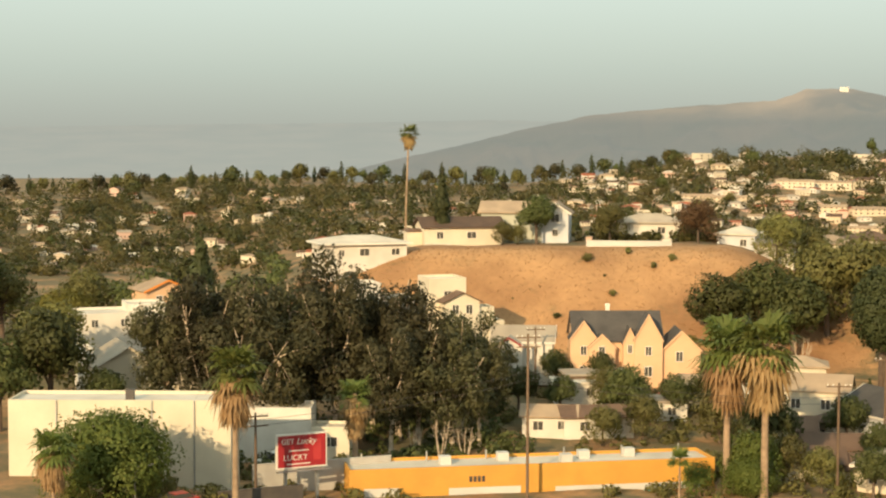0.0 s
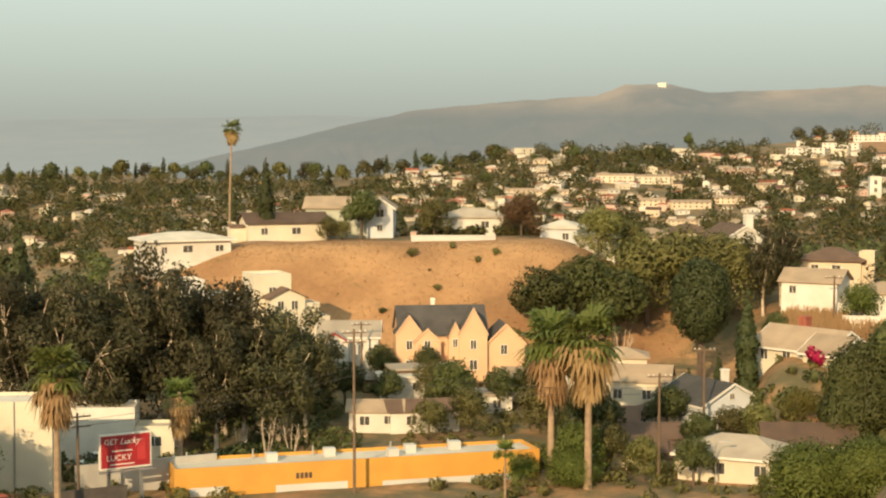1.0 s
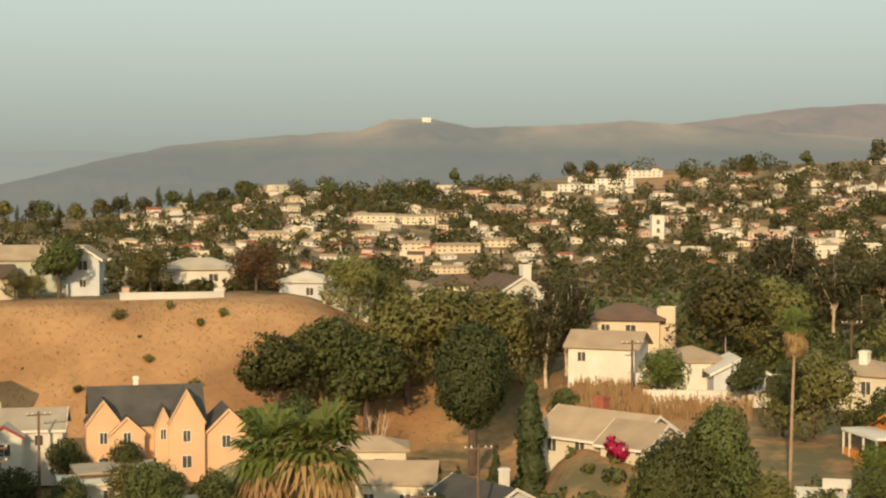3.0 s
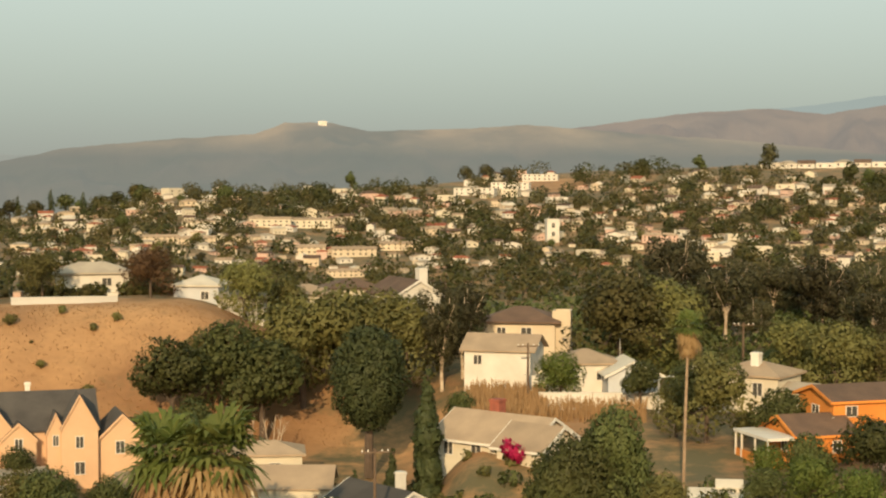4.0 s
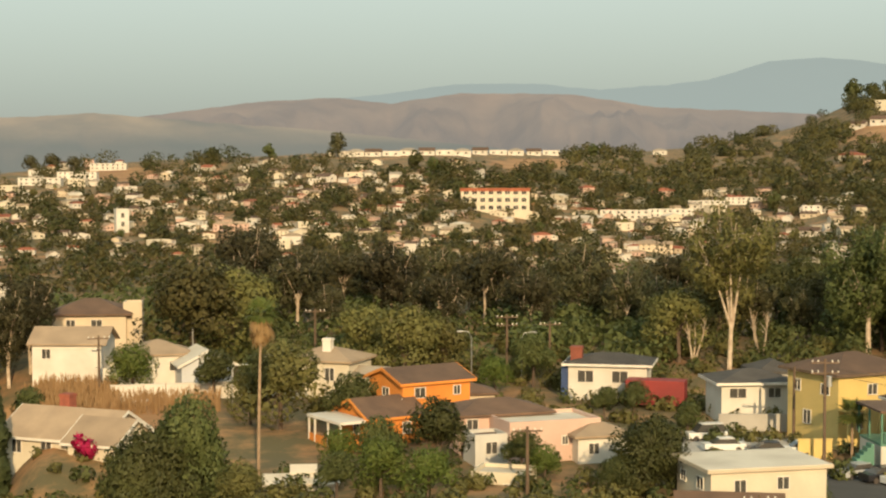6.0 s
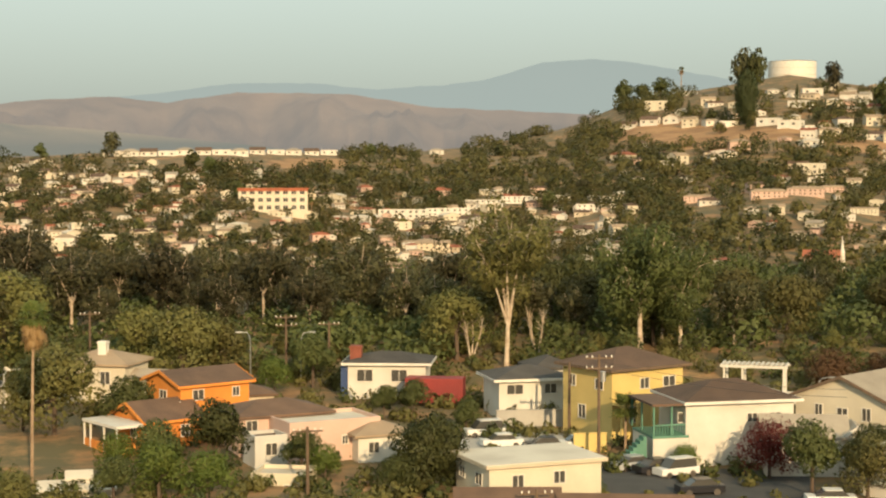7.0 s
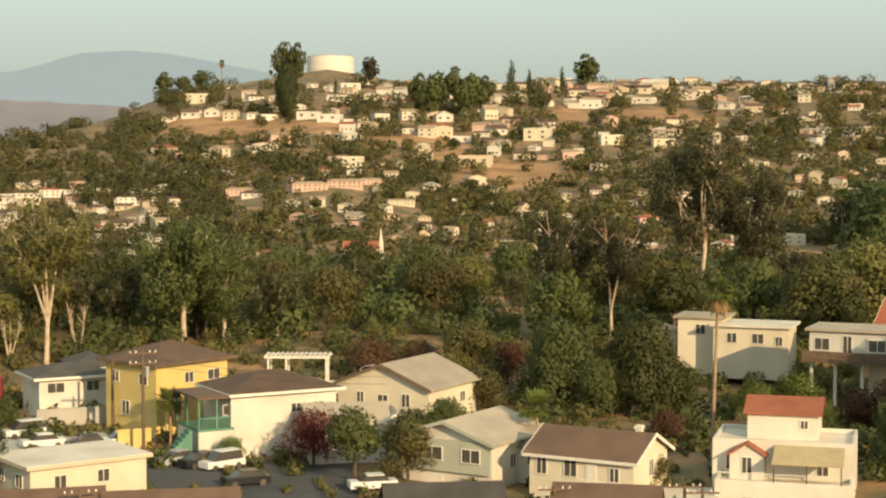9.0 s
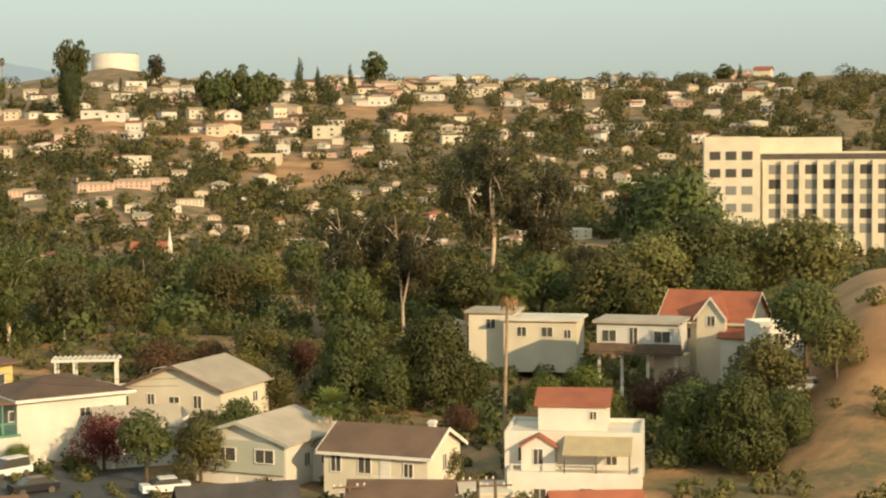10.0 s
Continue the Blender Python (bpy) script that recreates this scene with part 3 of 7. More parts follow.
def bare_tree(seed, h, w, label):
    rng = random.Random(seed)
    t = thing("bare_tree", AWAY, label, "tree")
    bm = bmesh.new()
    for i in range(4):
        a = i * 1.6 + rng.uniform(-.4, .4)
        x, y = math.cos(a) * w * 0.1, math.sin(a) * w * 0.1
        tip = (math.cos(a) * w * 0.4, math.sin(a) * w * 0.3, h * rng.uniform(0.75, 1))
        mid = ((x + tip[0]) / 2 + rng.uniform(-.3, .3), (y + tip[1]) / 2, h * 0.5)
        tube(bm, [(x * 0.3, y * 0.3, -0.5), (x, y, h * 0.2), mid, tip], [h * 0.022, h * 0.018, h * 0.012, h * 0.003], 6)
        for j in range(7):
            s = Vector(mid).lerp(Vector(tip), rng.uniform(0, 0.8))
            e = s + Vector((rng.uniform(-1, 1) * w * 0.22, rng.uniform(-1, 1) * w * 0.2, h * rng.uniform(0.08, 0.22)))
            tube(bm, [s, (s + e) / 2 + Vector((0, 0, 0.1)), e], [h * 0.006, h * 0.004, h * 0.0015], 4)
    part("trunk", bm, PALEBARK, t)
    return t


def shrub(seed, h, w, leaf, label, count=900, size=0.13, name="shrub", category="shrub"):
    rng = random.Random(seed)
    t = thing(name, AWAY, label, category)
    blobs = [(rng.uniform(-.3, .3) * w, rng.uniform(-.3, .3) * w, h * rng.uniform(0.3, 0.7), w * rng.uniform(0.18, 0.3)) for _ in range(7)]
    bm = bmesh.new()
    for b in blobs:
        tube(bm, [(0, 0, -0.3), (b[0] * 0.5, b[1] * 0.5, b[2] * 0.6), b[:3]], [0.05, 0.035, 0.015], 5)
    part("stems", bm, BARK, t)
    leaves("foliage", blobs, count, size, leaf, t, seed, min(1.0, h / w * 1.3), 0.4)
    return t


def plant(pattern, az, d, label="", rot=None, s=1.0, z=None, group="", tall=1.0):
    """Sets a copy of a pattern plant at a bearing and range; the first one placed is the pattern itself."""
    m = spot(az, d, (az * 37 + d * 11) % 360 if rot is None else rot, z, s) @ Matrix.Diagonal((1, 1, tall, 1))
    if pattern.get("used"):
        if pattern["own"]:
            m = m @ Matrix.Diagonal((*(1 / c for c in pattern["ob"].scale), 1))
        ob = copy_thing(pattern["ob"], m)
    else:
        ob = pattern["ob"]
        ob.matrix_basis = m
        pattern["used"] = True
    return tagged(ob, label, "", group)


def pattern(ob, own=False):
    """A plant or house to copy; with own, copies keep their own size, else they follow the first one's."""
    return {"ob": ob, "own": own}


# ---- buildings ----
def roof_mesh(kind, w, d, h, rise, over, t=0.16):
    bm = bmesh.new()
    if kind == "gable_x":            # ridge along the front
        s = rise / (d / 2)
        e = d / 2 + over
        prism(bm, [(-e, h - over * s), (-e, h - over * s + t), (0, h + rise + t), (e, h - over * s + t), (e, h - over * s), (0, h + rise)], "x", -w / 2 - over, w / 2 + over)
    elif kind == "gable_y":          # gable end to the front
        s = rise / (w / 2)
        e = w / 2 + over
        prism(bm, [(-e, h - over * s), (-e, h - over * s + t), (0, h + rise + t), (e, h - over * s + t), (e, h - over * s), (0, h + rise)], "y", -d / 2 - over, d / 2 + over)
    elif kind == "hip":
        a, b = w / 2 + over, d / 2 + over
        run = min(a, b)
        rx, ry = max(a - run, 0.01), max(b - run, 0.01)
        low = [bm.verts.new((x, y, h - 0.05)) for x, y in ((-a, -b), (a, -b), (a, b), (-a, b))]
        up = [bm.verts.new((x, y, h + t)) for x, y in ((-a, -b), (a, -b), (a, b), (-a, b))]
        if a >= b:
            r1, r2 = bm.verts.new((-rx, 0, h + t + rise)), bm.verts.new((rx, 0, h + t + rise))
            tops = [(up[0], up[1], r2, r1), (up[2], up[3], r1, r2), (up[1], up[2], r2), (up[3], up[0], r1)]
        else:
            r1, r2 = bm.verts.new((0, -ry, h + t + rise)), bm.verts.new((0, ry, h + t + rise))
            tops = [(up[1], up[2], r2, r1), (up[3], up[0], r1, r2), (up[0], up[1], r1), (up[2], up[3], r2)]
        for f in tops:
            bm.faces.new(f)
        bm.faces.new(low[::-1])
        for i in range(4):
            bm.faces.new((low[i], low[(i + 1) % 4], up[(i + 1) % 4], up[i]))
    elif kind == "flat":
        box(bm, -w / 2 - over, w / 2 + over, -d / 2 - over, d / 2 + over, h - 0.02, h + t + 0.06)
    else:                            # parapet: a sunk deck inside low walls
        box(bm, -w / 2 + 0.21, w / 2 - 0.21, -d / 2 + 0.21, d / 2 - 0.21, h - 0.455, h - 0.3)
    return bm


def wall_mesh(kind, w, d, h, rise, deep=2.0):
    bm = bmesh.new()
    if kind == "gable_x":
        prism(bm, [(-d / 2, -deep), (d / 2, -deep), (d / 2, h), (0, h + rise), (-d / 2, h)], "x", -w / 2, w / 2)
    elif kind == "gable_y":
        prism(bm, [(-w / 2, -deep), (w / 2, -deep), (w / 2, h), (0, h + rise), (-w / 2, h)], "y", -d / 2, d / 2)
    elif kind == "parapet":
        rings = []
        for inset, z in ((0, -deep), (0, h), (0.2, h), (0.2, h - 0.46)):
            a, b = w / 2 - inset, d / 2 - inset
            rings.append([bm.verts.new((x, y, z)) for x, y in ((-a, -b), (a, -b), (a, b), (-a, b))])
        for p, q in zip(rings, rings[1:]):
            for i in range(4):
                bm.faces.new((p[i], p[(i + 1) % 4], q[(i + 1) % 4], q[i]))
        bm.faces.new(rings[0][::-1])
        bm.faces.new(rings[-1])
    else:
        box(bm, -w / 2, w / 2, -d / 2, d / 2, -deep, h)
    return bm


def window(parent, face, u, z, w, h, width, depth, frame_mat=None, glass=None, bars=1, name="window"):
    """A framed window on a wall: ring frame, recessed pane, sill."""
    frame_mat, glass = frame_mat or TRIM, glass or GLASS
    turn = {"front": 0, "right": 90, "back": 180, "left": 270}[face]
    half = depth / 2 if face in ("front", "back") else width / 2
    span = width if face in ("front", "back") else depth
    m = pose(0, 0, 0, 0, 0, turn) @ pose(u * span, -half, z)
    t = 0.07
    bm = bmesh.new()
    box(bm, -w / 2 - t, w / 2 + t, -0.07, 0.05, h / 2, h / 2 + t)
    box(bm, -w / 2 - t, w / 2 + t, -0.10, 0.05, -h / 2 - t, -h / 2)
    box(bm, -w / 2 - t, -w / 2, -0.07, 0.05, -h / 2, h / 2)
    box(bm, w / 2, w / 2 + t, -0.07, 0.05, -h / 2, h / 2)
    for i in range(bars):
        x = -w / 2 + w * (i + 1) / (bars + 1)
        box(bm, x - 0.03, x + 0.03, -0.06, 0.0, -h / 2, h / 2)
    f = part(name, bm, frame_mat, parent)
    f.matrix_basis = m
    bm = bmesh.new()
    box(bm, -w / 2, w / 2, -0.02, 0.03, -h / 2, h / 2)
    part("pane", bm, glass, f)
    return f


def door(parent, face, u, z, w, h, width, depth, mat=None):
    turn = {"front": 0, "right": 90, "back": 180, "left": 270}[face]
    half = depth / 2 if face in ("front", "back") else width / 2
    span = width if face in ("front", "back") else depth
    bm = bmesh.new()
    box(bm, -w / 2, w / 2, -0.05, 0.05, 0, h)
    box(bm, -w / 2 + 0.12, w / 2 - 0.12, -0.07, 0, 0.15, h * 0.45)
    box(bm, -w / 2 + 0.12, w / 2 - 0.12, -0.07, 0, h * 0.52, h - 0.15)
    f = part("door", bm, mat or WOOD, parent)
    f.matrix_basis = pose(0, 0, 0, 0, 0, turn) @ pose(u * span, -half, z)
    return f


def volume(parent, kind, w, d, h, rise, wall, roof, over=0.5, at=(0, 0, 0), windows=(), frames=None, fascia=None, deep=2.0, glass=None, plain=False):
    """One block of a house with its roof; its windows are parts of the block."""
    body = part("wall", wall_mesh(kind, w, d, h, rise, deep), wall, parent)
    body.matrix_basis = pose(*at)
    r = part("roof", roof_mesh(kind, w, d, h, rise, over), roof, parent)
    r.matrix_basis = pose(*at)
    if kind == "gable_y" and fascia:
        s = rise / (w / 2)
        bm = bmesh.new()
        for side in (-1, 1):
            e = w / 2 + over
            prism(bm, [(side * e, h - over * s - 0.1), (side * e, h - over * s + 0.2), (0, h + rise + 0.2), (0, h + rise - 0.1)], "y", -d / 2 - over - 0.06, -d / 2 - over - 0.01)
        f = part("fascia", bm, fascia, parent)
        f.matrix_basis = pose(*at)
    if kind == "gable_x" and fascia:
        s = rise / (d / 2)
        bm = bmesh.new()
        e = d / 2 + over
        for x in (-w / 2 - over - 0.05, w / 2 + over):
            for side in (-1, 1):
                prism(bm, [(side * e, h - over * s - 0.1), (side * e, h - over * s + 0.2), (0, h + rise + 0.2), (0, h + rise - 0.1)], "x", x, x + 0.05)
        box(bm, -w / 2 - over, w / 2 + over, -e - 0.05, -e - 0.003, h - over * s - 0.1, h - over * s + 0.14)
        f = part("fascia", bm, fascia, parent)
        f.matrix_basis = pose(*at)
    if kind == "hip" and fascia or kind == "flat" and fascia:
        bm = bmesh.new()
        a, b = w / 2 + over, d / 2 + over
        box(bm, -a - 0.05, a + 0.05, -b - 0.06, -b - 0.003, h - 0.08, h + 0.17)
        box(bm, -a - 0.06, -a - 0.003, -b, b, h - 0.08, h + 0.17)
        box(bm, a + 0.003, a + 0.06, -b, b, h - 0.08, h + 0.17)
        f = part("fascia", bm, fascia, parent)
        f.matrix_basis = pose(*at)
    for face, u, z, ww, wh in windows:
        if plain:
            turn = {"front": 0, "right": 90, "back": 180, "left": 270}[face]
            half, span = (d / 2, w) if face in ("front", "back") else (w / 2, d)
            bm = bmesh.new()
            box(bm, -ww / 2, ww / 2, -0.06, 0.02, -wh / 2, wh / 2)
            part("window", bm, GLASS, body).matrix_basis = pose(0, 0, 0, 0, 0, turn) @ pose(u * span, -half, z)
        else:
            window(body, face, u, z, ww, wh, w, d, frames, glass)
    return body


def chimney(parent, x, y, z0, z1, mat=None, w=0.8):
    bm = bmesh.new()
    box(bm, x - w / 2, x + w / 2, y - w / 2, y + w / 2, z0, z1)
    box(bm, x - w / 2 - 0.08, x + w / 2 + 0.08, y - w / 2 - 0.08, y + w / 2 + 0.08, z1 - 0.25, z1 - 0.1)
    return part("chimney", bm, mat or BRICK, parent)


def house(az, d, z, rot, label, name="house", category="house", group=""):
    return thing(name, spot(az, d, rot, z), label, category, group)


# ---- houses of the foreground ----
# peach house with steep gables below the knoll
h = house(-23.5, 176, 8.6, 4, "new peach stucco house with steep gables and a charcoal roof", "gabled_house")
volume(h, "gable_x", 11.2, 9, 5.2, 3.2, PEACH, R_DARK, 0.3, (0.3, 1, 0), [("front", -0.36, 4.2, 0.9, 1.2)])
for gx, gw, gh, gr, gy in ((-4.2, 3.4, 5.4, 2.3, -4.2), (-1.9, 3.4, 4.4, 1.6, -4.6), (1.7, 1.7, 5.0, 1.8, -4.3), (4.0, 3.6, 5.4, 3.2, -4.7)):
    volume(h, "gable_y", gw, 3.5, gh, gr, PEACH, R_DARK, 0.12, (gx, gy + 1.5, 0), [("front", 0.0, 4.0, 0.7, 1.1), ("front", 0.0, 1.4, 0.9, 1.2)] if gw > 2.5 else [("front", 0.0, 4.2, 0.5, 1.0)], fascia=PEACH)
volume(h, "gable_y", 4.9, 6, 4.0, 2.4, PEACH, R_DARK, 0.2, (8.3, -1.2, 0), [("front", -0.05, 3.2, 0.8, 1.2)], fascia=PEACH)
chimney(h, -0.6, 1.5, 7, 9.4, TRIM, 0.5)
# white cottage next to it
h = house(-27.3, 174, 10.2, -6, "white two-storey cottage with a pale metal roof")
volume(h, "gable_x", 7.6, 6, 3.6, 1.6, WHITE, R_GREY, 0.35, (0, 0, 0), [("front", -0.2, 2.5, 0.9, 1.1), ("front", 0.2, 2.5, 0.8, 1.0)], fascia=TRIM)
volume(h, "gable_y", 3.4, 4, 3.5, 1.0, WHITE, R_GREY, 0.25, (-1.6, -3, -0.3), [("front", 0, 2.2, 1.2, 1.1)], fascia=REDPAINT)
# grey house with a dark roof
h = house(-12.0, 150, 5.2, -52, "pale grey siding house with a charcoal gable roof and white trim")
volume(h, "gable_x", 8.4, 8.2, 4.3, 2.1, GREY, R_DARK, 0.45, (0, 0, 0), [("front", -0.3, 2.6, 0.9, 1.2), ("right", -0.25, 2.2, 1.3, 1.4), ("right", 0.3, 2.3, 0.9, 1.3), ("right", 0.0, 5.0, 0.6, 0.6)], fascia=TRIM)
volume(h, "hip", 4.4, 3.4, 2.9, 0.9, WHITE, R_BROWN, 0.4, (-2.2, -5.9, 0), [("front", 0, 1.6, 1.4, 1.2)])
chimney(h, 0.6, 1.8, 5.5, 7.6, TRIM, 0.7)
# long cream house behind it
h = house(-15.2, 160, 6.6, -6, "long cream house with a tan gable roof")
volume(h, "gable_x", 8.6, 6, 3.6, 1.5, CREAM, R_TAN, 0.4, (0, 0, 0), [("front", 0.2, 2.0, 1.0, 1.1), ("front", -0.2, 2.0, 1.0, 1.1)])
h = house(-15.8, 169, 8.6, 0, "small cream stucco cottage with a tan roof")
volume(h, "hip", 6.6, 5, 3.0, 1.0, CREAM, R_TAN, 0.4, (0, 0, 0), [("front", 0.1, 1.7, 1.1, 1.1)])
# low brown-roofed sheds in front
for az, d, z, w, lab in ((-14.6, 139, 4.6, 6.5, "low house with a worn brown shingle roof"), (-15.6, 131, 4.6, 7.2, "low cream house with a brown shingle roof"), (-13.0, 131, 4.0, 5.4, "brown-roofed shed with cream walls"), (-16.2, 146, 5.2, 5.2, "small white shed with a brown roof")):
    h = house(az, d, z, az * 3 % 20 - 10, lab)
    volume(h, "gable_x", w, 5, 2.6, 1.1, CREAM, R_BROWN, 0.5, (0, 0, 0), [("front", 0.2, 1.5, 0.9, 0.9)])
h = house(-10.6, 127, 5.0, -14, "low pale bungalow with a wide grey hip roof")
volume(h, "hip", 10.5, 7, 2.7, 1.7, CREAM, R_GREY, 0.6, (0, 0, 0), [("front", 0.3, 1.6, 1.2, 1.1), ("front", -0.1, 1.6, 1.2, 1.1), ("front", -0.35, 1.6, 0.8, 1.0)], fascia=TRIM)
h = house(-7.6, 133, 5.6, 8, "low house with a long brown roof among trees")
volume(h, "gable_x", 9, 6, 2.8, 1.4, BEIGE, R_BROWN, 0.5, (0, 0, 0), [("front", 0.2, 1.6, 1.0, 1.0)])
# sheds between the yellow shop and the peach house
for az, d, z, w, kind, wall, roof, lab in (
        (-21.9, 158, 6.0, 7.2, "flat", WHITE, R_GREY, "white flat-roofed shed with a tarpaulin"), (-24.6, 150, 5.6, 8.0, "gable_x", WHITE, R_BROWN, "long white garage with a brown roof"),
        (-25.2, 163, 7.4, 5.6, "flat", WHITE, R_WHITE, "small white flat-roofed studio"), (-24.4, 166, 8.0, 7.4, "flat", WOOD, R_GREY, "open carport with a grey flat roof"),
        (-19.9, 163, 7.4, 5.0, "gable_x", BEIGE, R_TAN, "tan-roofed garden house with beige walls"), (-18.4, 168, 8.0, 5.4, "flat", PALEGREY, R_GREY, "grey flat-roofed outbuilding by a wall"),
        (-26.6, 150, 5.6, 6.0, "gable_x", WHITE, R_TAN, "white shed with a tan roof beside the trees")):
    h = house(az, d, z, az * 7 % 24 - 12, lab)
    volume(h, kind, w, 4.6, 2.5, 0.9, wall, roof, 0.4, (0, 0, 0), [("front", 0.25, 1.5, 0.9, 0.9), ("front", -0.2, 1.4, 1.1, 1.0)])

# houses along the rim of the knoll
h = house(-33.5, 213, 20.2, 12, "white bungalow with a pale low hip roof on the knoll")
volume(h, "hip", 12.6, 8, 3.5, 1.0, WHITE, R_WHITE, 0.7, (0, 0, 0), [("front", -0.02, 2.3, 1.4, 1.0), ("front", 0.36, 2.3, 1.2, 0.9), ("front", -0.3, 2.2, 0.8, 0.9)], fascia=TRIM)
h = house(-29.3, 224, 22.4, 10, "long pale yellow house with a brown roof")
volume(h, "gable_x", 12.6, 7, 3.2, 1.3, CREAM, R_BROWN, 0.5, (0, 0, 0), [("front", 0.1, 1.9, 1.4, 1.0), ("front", -0.3, 1.9, 1.0, 1.0)])
volume(h, "gable_x", 2.4, 3, 2.4, 0.3, CREAM, R_BROWN, 0.2, (-7.4, 0, 0))
h = house(-26.5, 229, 23.2, -8, "two-storey sage and white house with a tan roof")
volume(h, "gable_x", 11.5, 7, 4.4, 1.5, SAGE, R_TAN, 0.5, (-1.4, 1, 0), [("front", -0.3, 3.0, 1.0, 1.0)])
volume(h, "gable_y", 4.2, 6, 4.5, 1.4, GREY, R_TAN, 0.5, (4.9, -1.5, 0), [("front", 0, 3.6, 1.2, 1.2), ("front", 0, 1.3, 0.8, 1.0)], fascia=TRIM)
h = house(-21.6, 232, 23.2, 0, "low white house with a grey hip roof behind a wall")
volume(h, "hip", 9.5, 6, 2.6, 1.3, WHITE, R_GREY, 0.5, (0, 0, 0), [("front", 0.2, 1.5, 1.2, 1.0)])
h = house(-11.2, 226, 18.6, 25, "white gabled house with a brown roof among treetops")
volume(h, "gable_y", 6.6, 9, 4.6, 1.9, WHITE, R_BROWN, 0.4, (0, 0, 0), [("front", 0, 3.4, 1.2, 1.0)], fascia=TRIM)
chimney(h, 1.6, -2, 5, 8.0, TRIM, 1.2)
for az, d, z, w, wall, roof, lab in ((-16.6, 222, 20.2, 6, WHITE, R_GREY, "white house half hidden by trees"), (-14.5, 226, 20.2, 7, CREAM, R_TAN, "cream house with a tan roof among trees"),
                                     (-18.0, 226, 21.5, 6, GREY, R_WHITE, "pale grey shed on the rim of the knoll"), (-13.0, 232, 20.6, 7, CREAM, R_BROWN, "cream house with a brown roof among trees")):
    h = house(az, d, z, az * 5 % 30 - 15, lab)
    volume(h, "hip", w, 6, 2.9, 1.2, wall, roof, 0.5, (0, 0, 0), [("front", 0.2, 1.7, 1.0, 1.0)])

# white stepped building beside the knoll, behind the gum trees
h = house(-32.0, 176, 14.6, 10, "white stepped apartment house with a curved parapet", "apartment_house")
volume(h, "parapet", 4.4, 6, 6.4, 0, WHITE, R_WHITE, 0, (-6.6, 1.5, 0), [("front", 0.2, 4.2, 0.9, 1.0)], deep=9)
volume(h, "parapet", 5.0, 6, 4.6, 0, WHITE, R_WHITE, 0, (-2.6, 0.5, 0), [("front", 0.0, 3.0, 0.9, 1.0)], deep=9)
volume(h, "parapet", 5.0, 6, 6.8, 0, CREAM, R_WHITE, 0, (4.6, 2.4, 0), [("front", 0.0, 4.6, 0.9, 1.0)], deep=9)
volume(h, "gable_y", 4.6, 5, 4.0, 1.1, CREAM, R_BROWN, 0.4, (5.8, -1.0, 0), [("front", -0.2, 3.0, 0.8, 1.1), ("front", 0.2, 3.0, 0.8, 1.1)], deep=9)
volume(h, "parapet", 2.4, 4, 3.2, 0, CREAM, R_WHITE, 0, (9.0, -1.0, 0), deep=9)
volume(h, "parapet", 1.4, 4, 1.4, 0, CREAM, R_WHITE, 0, (10.9, -1.0, 0), deep=9)
h = house(-41.9, 196, 16.0, 12, "small orange gabled house among dark trees")
volume(h, "gable_y", 6.0, 7, 2.8, 1.3, PEACH, R_TAN, 0.5, (0, 0, 0), [("front", -0.2, 1.6, 0.8, 0.9), ("front", 0.2, 1.6, 0.8, 0.9)], fascia=ORANGE, deep=8)

# big white warehouse and the blocks behind it
h = house(-46.6, 124, 6.9, -20, "long windowless white warehouse with a pale flat roof", "warehouse")
volume(h, "parapet", 21, 6, 8.2, 0, CREAM, R_WHITE, 0, (0, 1, 0))
boxes("roof_vent", DARKTRIM, h, [(0.2, 1.0, 0, 0.6, 7.8, 8.9)])
for x in (-6, 3, 7):
    boxes("downpipe", METAL, h, [(x, x + 0.12, -2.15, -2.0, 0, 8.2)])
h = house(-39.4, 139, 5.6, -14, "white stepped wing of the warehouse with a shadowed wall", "warehouse")
volume(h, "parapet", 9.5, 5, 5.6, 0, WHITE, R_WHITE, 0, (0, 1.2, 0))
volume(h, "parapet", 4, 4, 3.6, 0, CREAM, R_WHITE, 0, (6.8, 0.6, 0), [("front", 0, 2.0, 1.4, 1.0)])
h = house(-43.6, 163, 8.0, 4, "white gabled block with a tan roof", "apartment_house")
volume(h, "gable_y", 7.6, 9, 5.2, 2.2, CREAM, R_GREY, 0.3, (-2.6, 0, 0), [("front", 0.25, 4.4, 0.5, 2.0), ("front", -0.2, 4.0, 0.7, 1.2)])
volume(h, "parapet", 9, 8, 5.6, 0, CREAM, R_WHITE, 0, (5.4, 1, 0), [("front", -0.25, 3.6, 0.8, 1.4), ("front", 0.1, 3.6, 0.8, 1.4)])
volume(h, "parapet", 1.6, 4, 7.0, 0, WHITE, R_WHITE, 0, (-6.9, 2, 0))
h = house(-43.8, 186, 9.4, 2, "white flat-roofed apartment block", "apartment_house")
volume(h, "parapet", 12.5, 8, 7.6, 0, WHITE, R_WHITE, 0, (0, 0, 0), [("front", -0.3, 6.3, 0.8, 0.9), ("front", 0.0, 6.3, 0.8, 0.9), ("front", 0.3, 6.3, 0.8, 0.9)])
volume(h, "parapet", 5, 6, 8.4, 0, WHITE, R_WHITE, 0, (3.4, 1.8, 0))

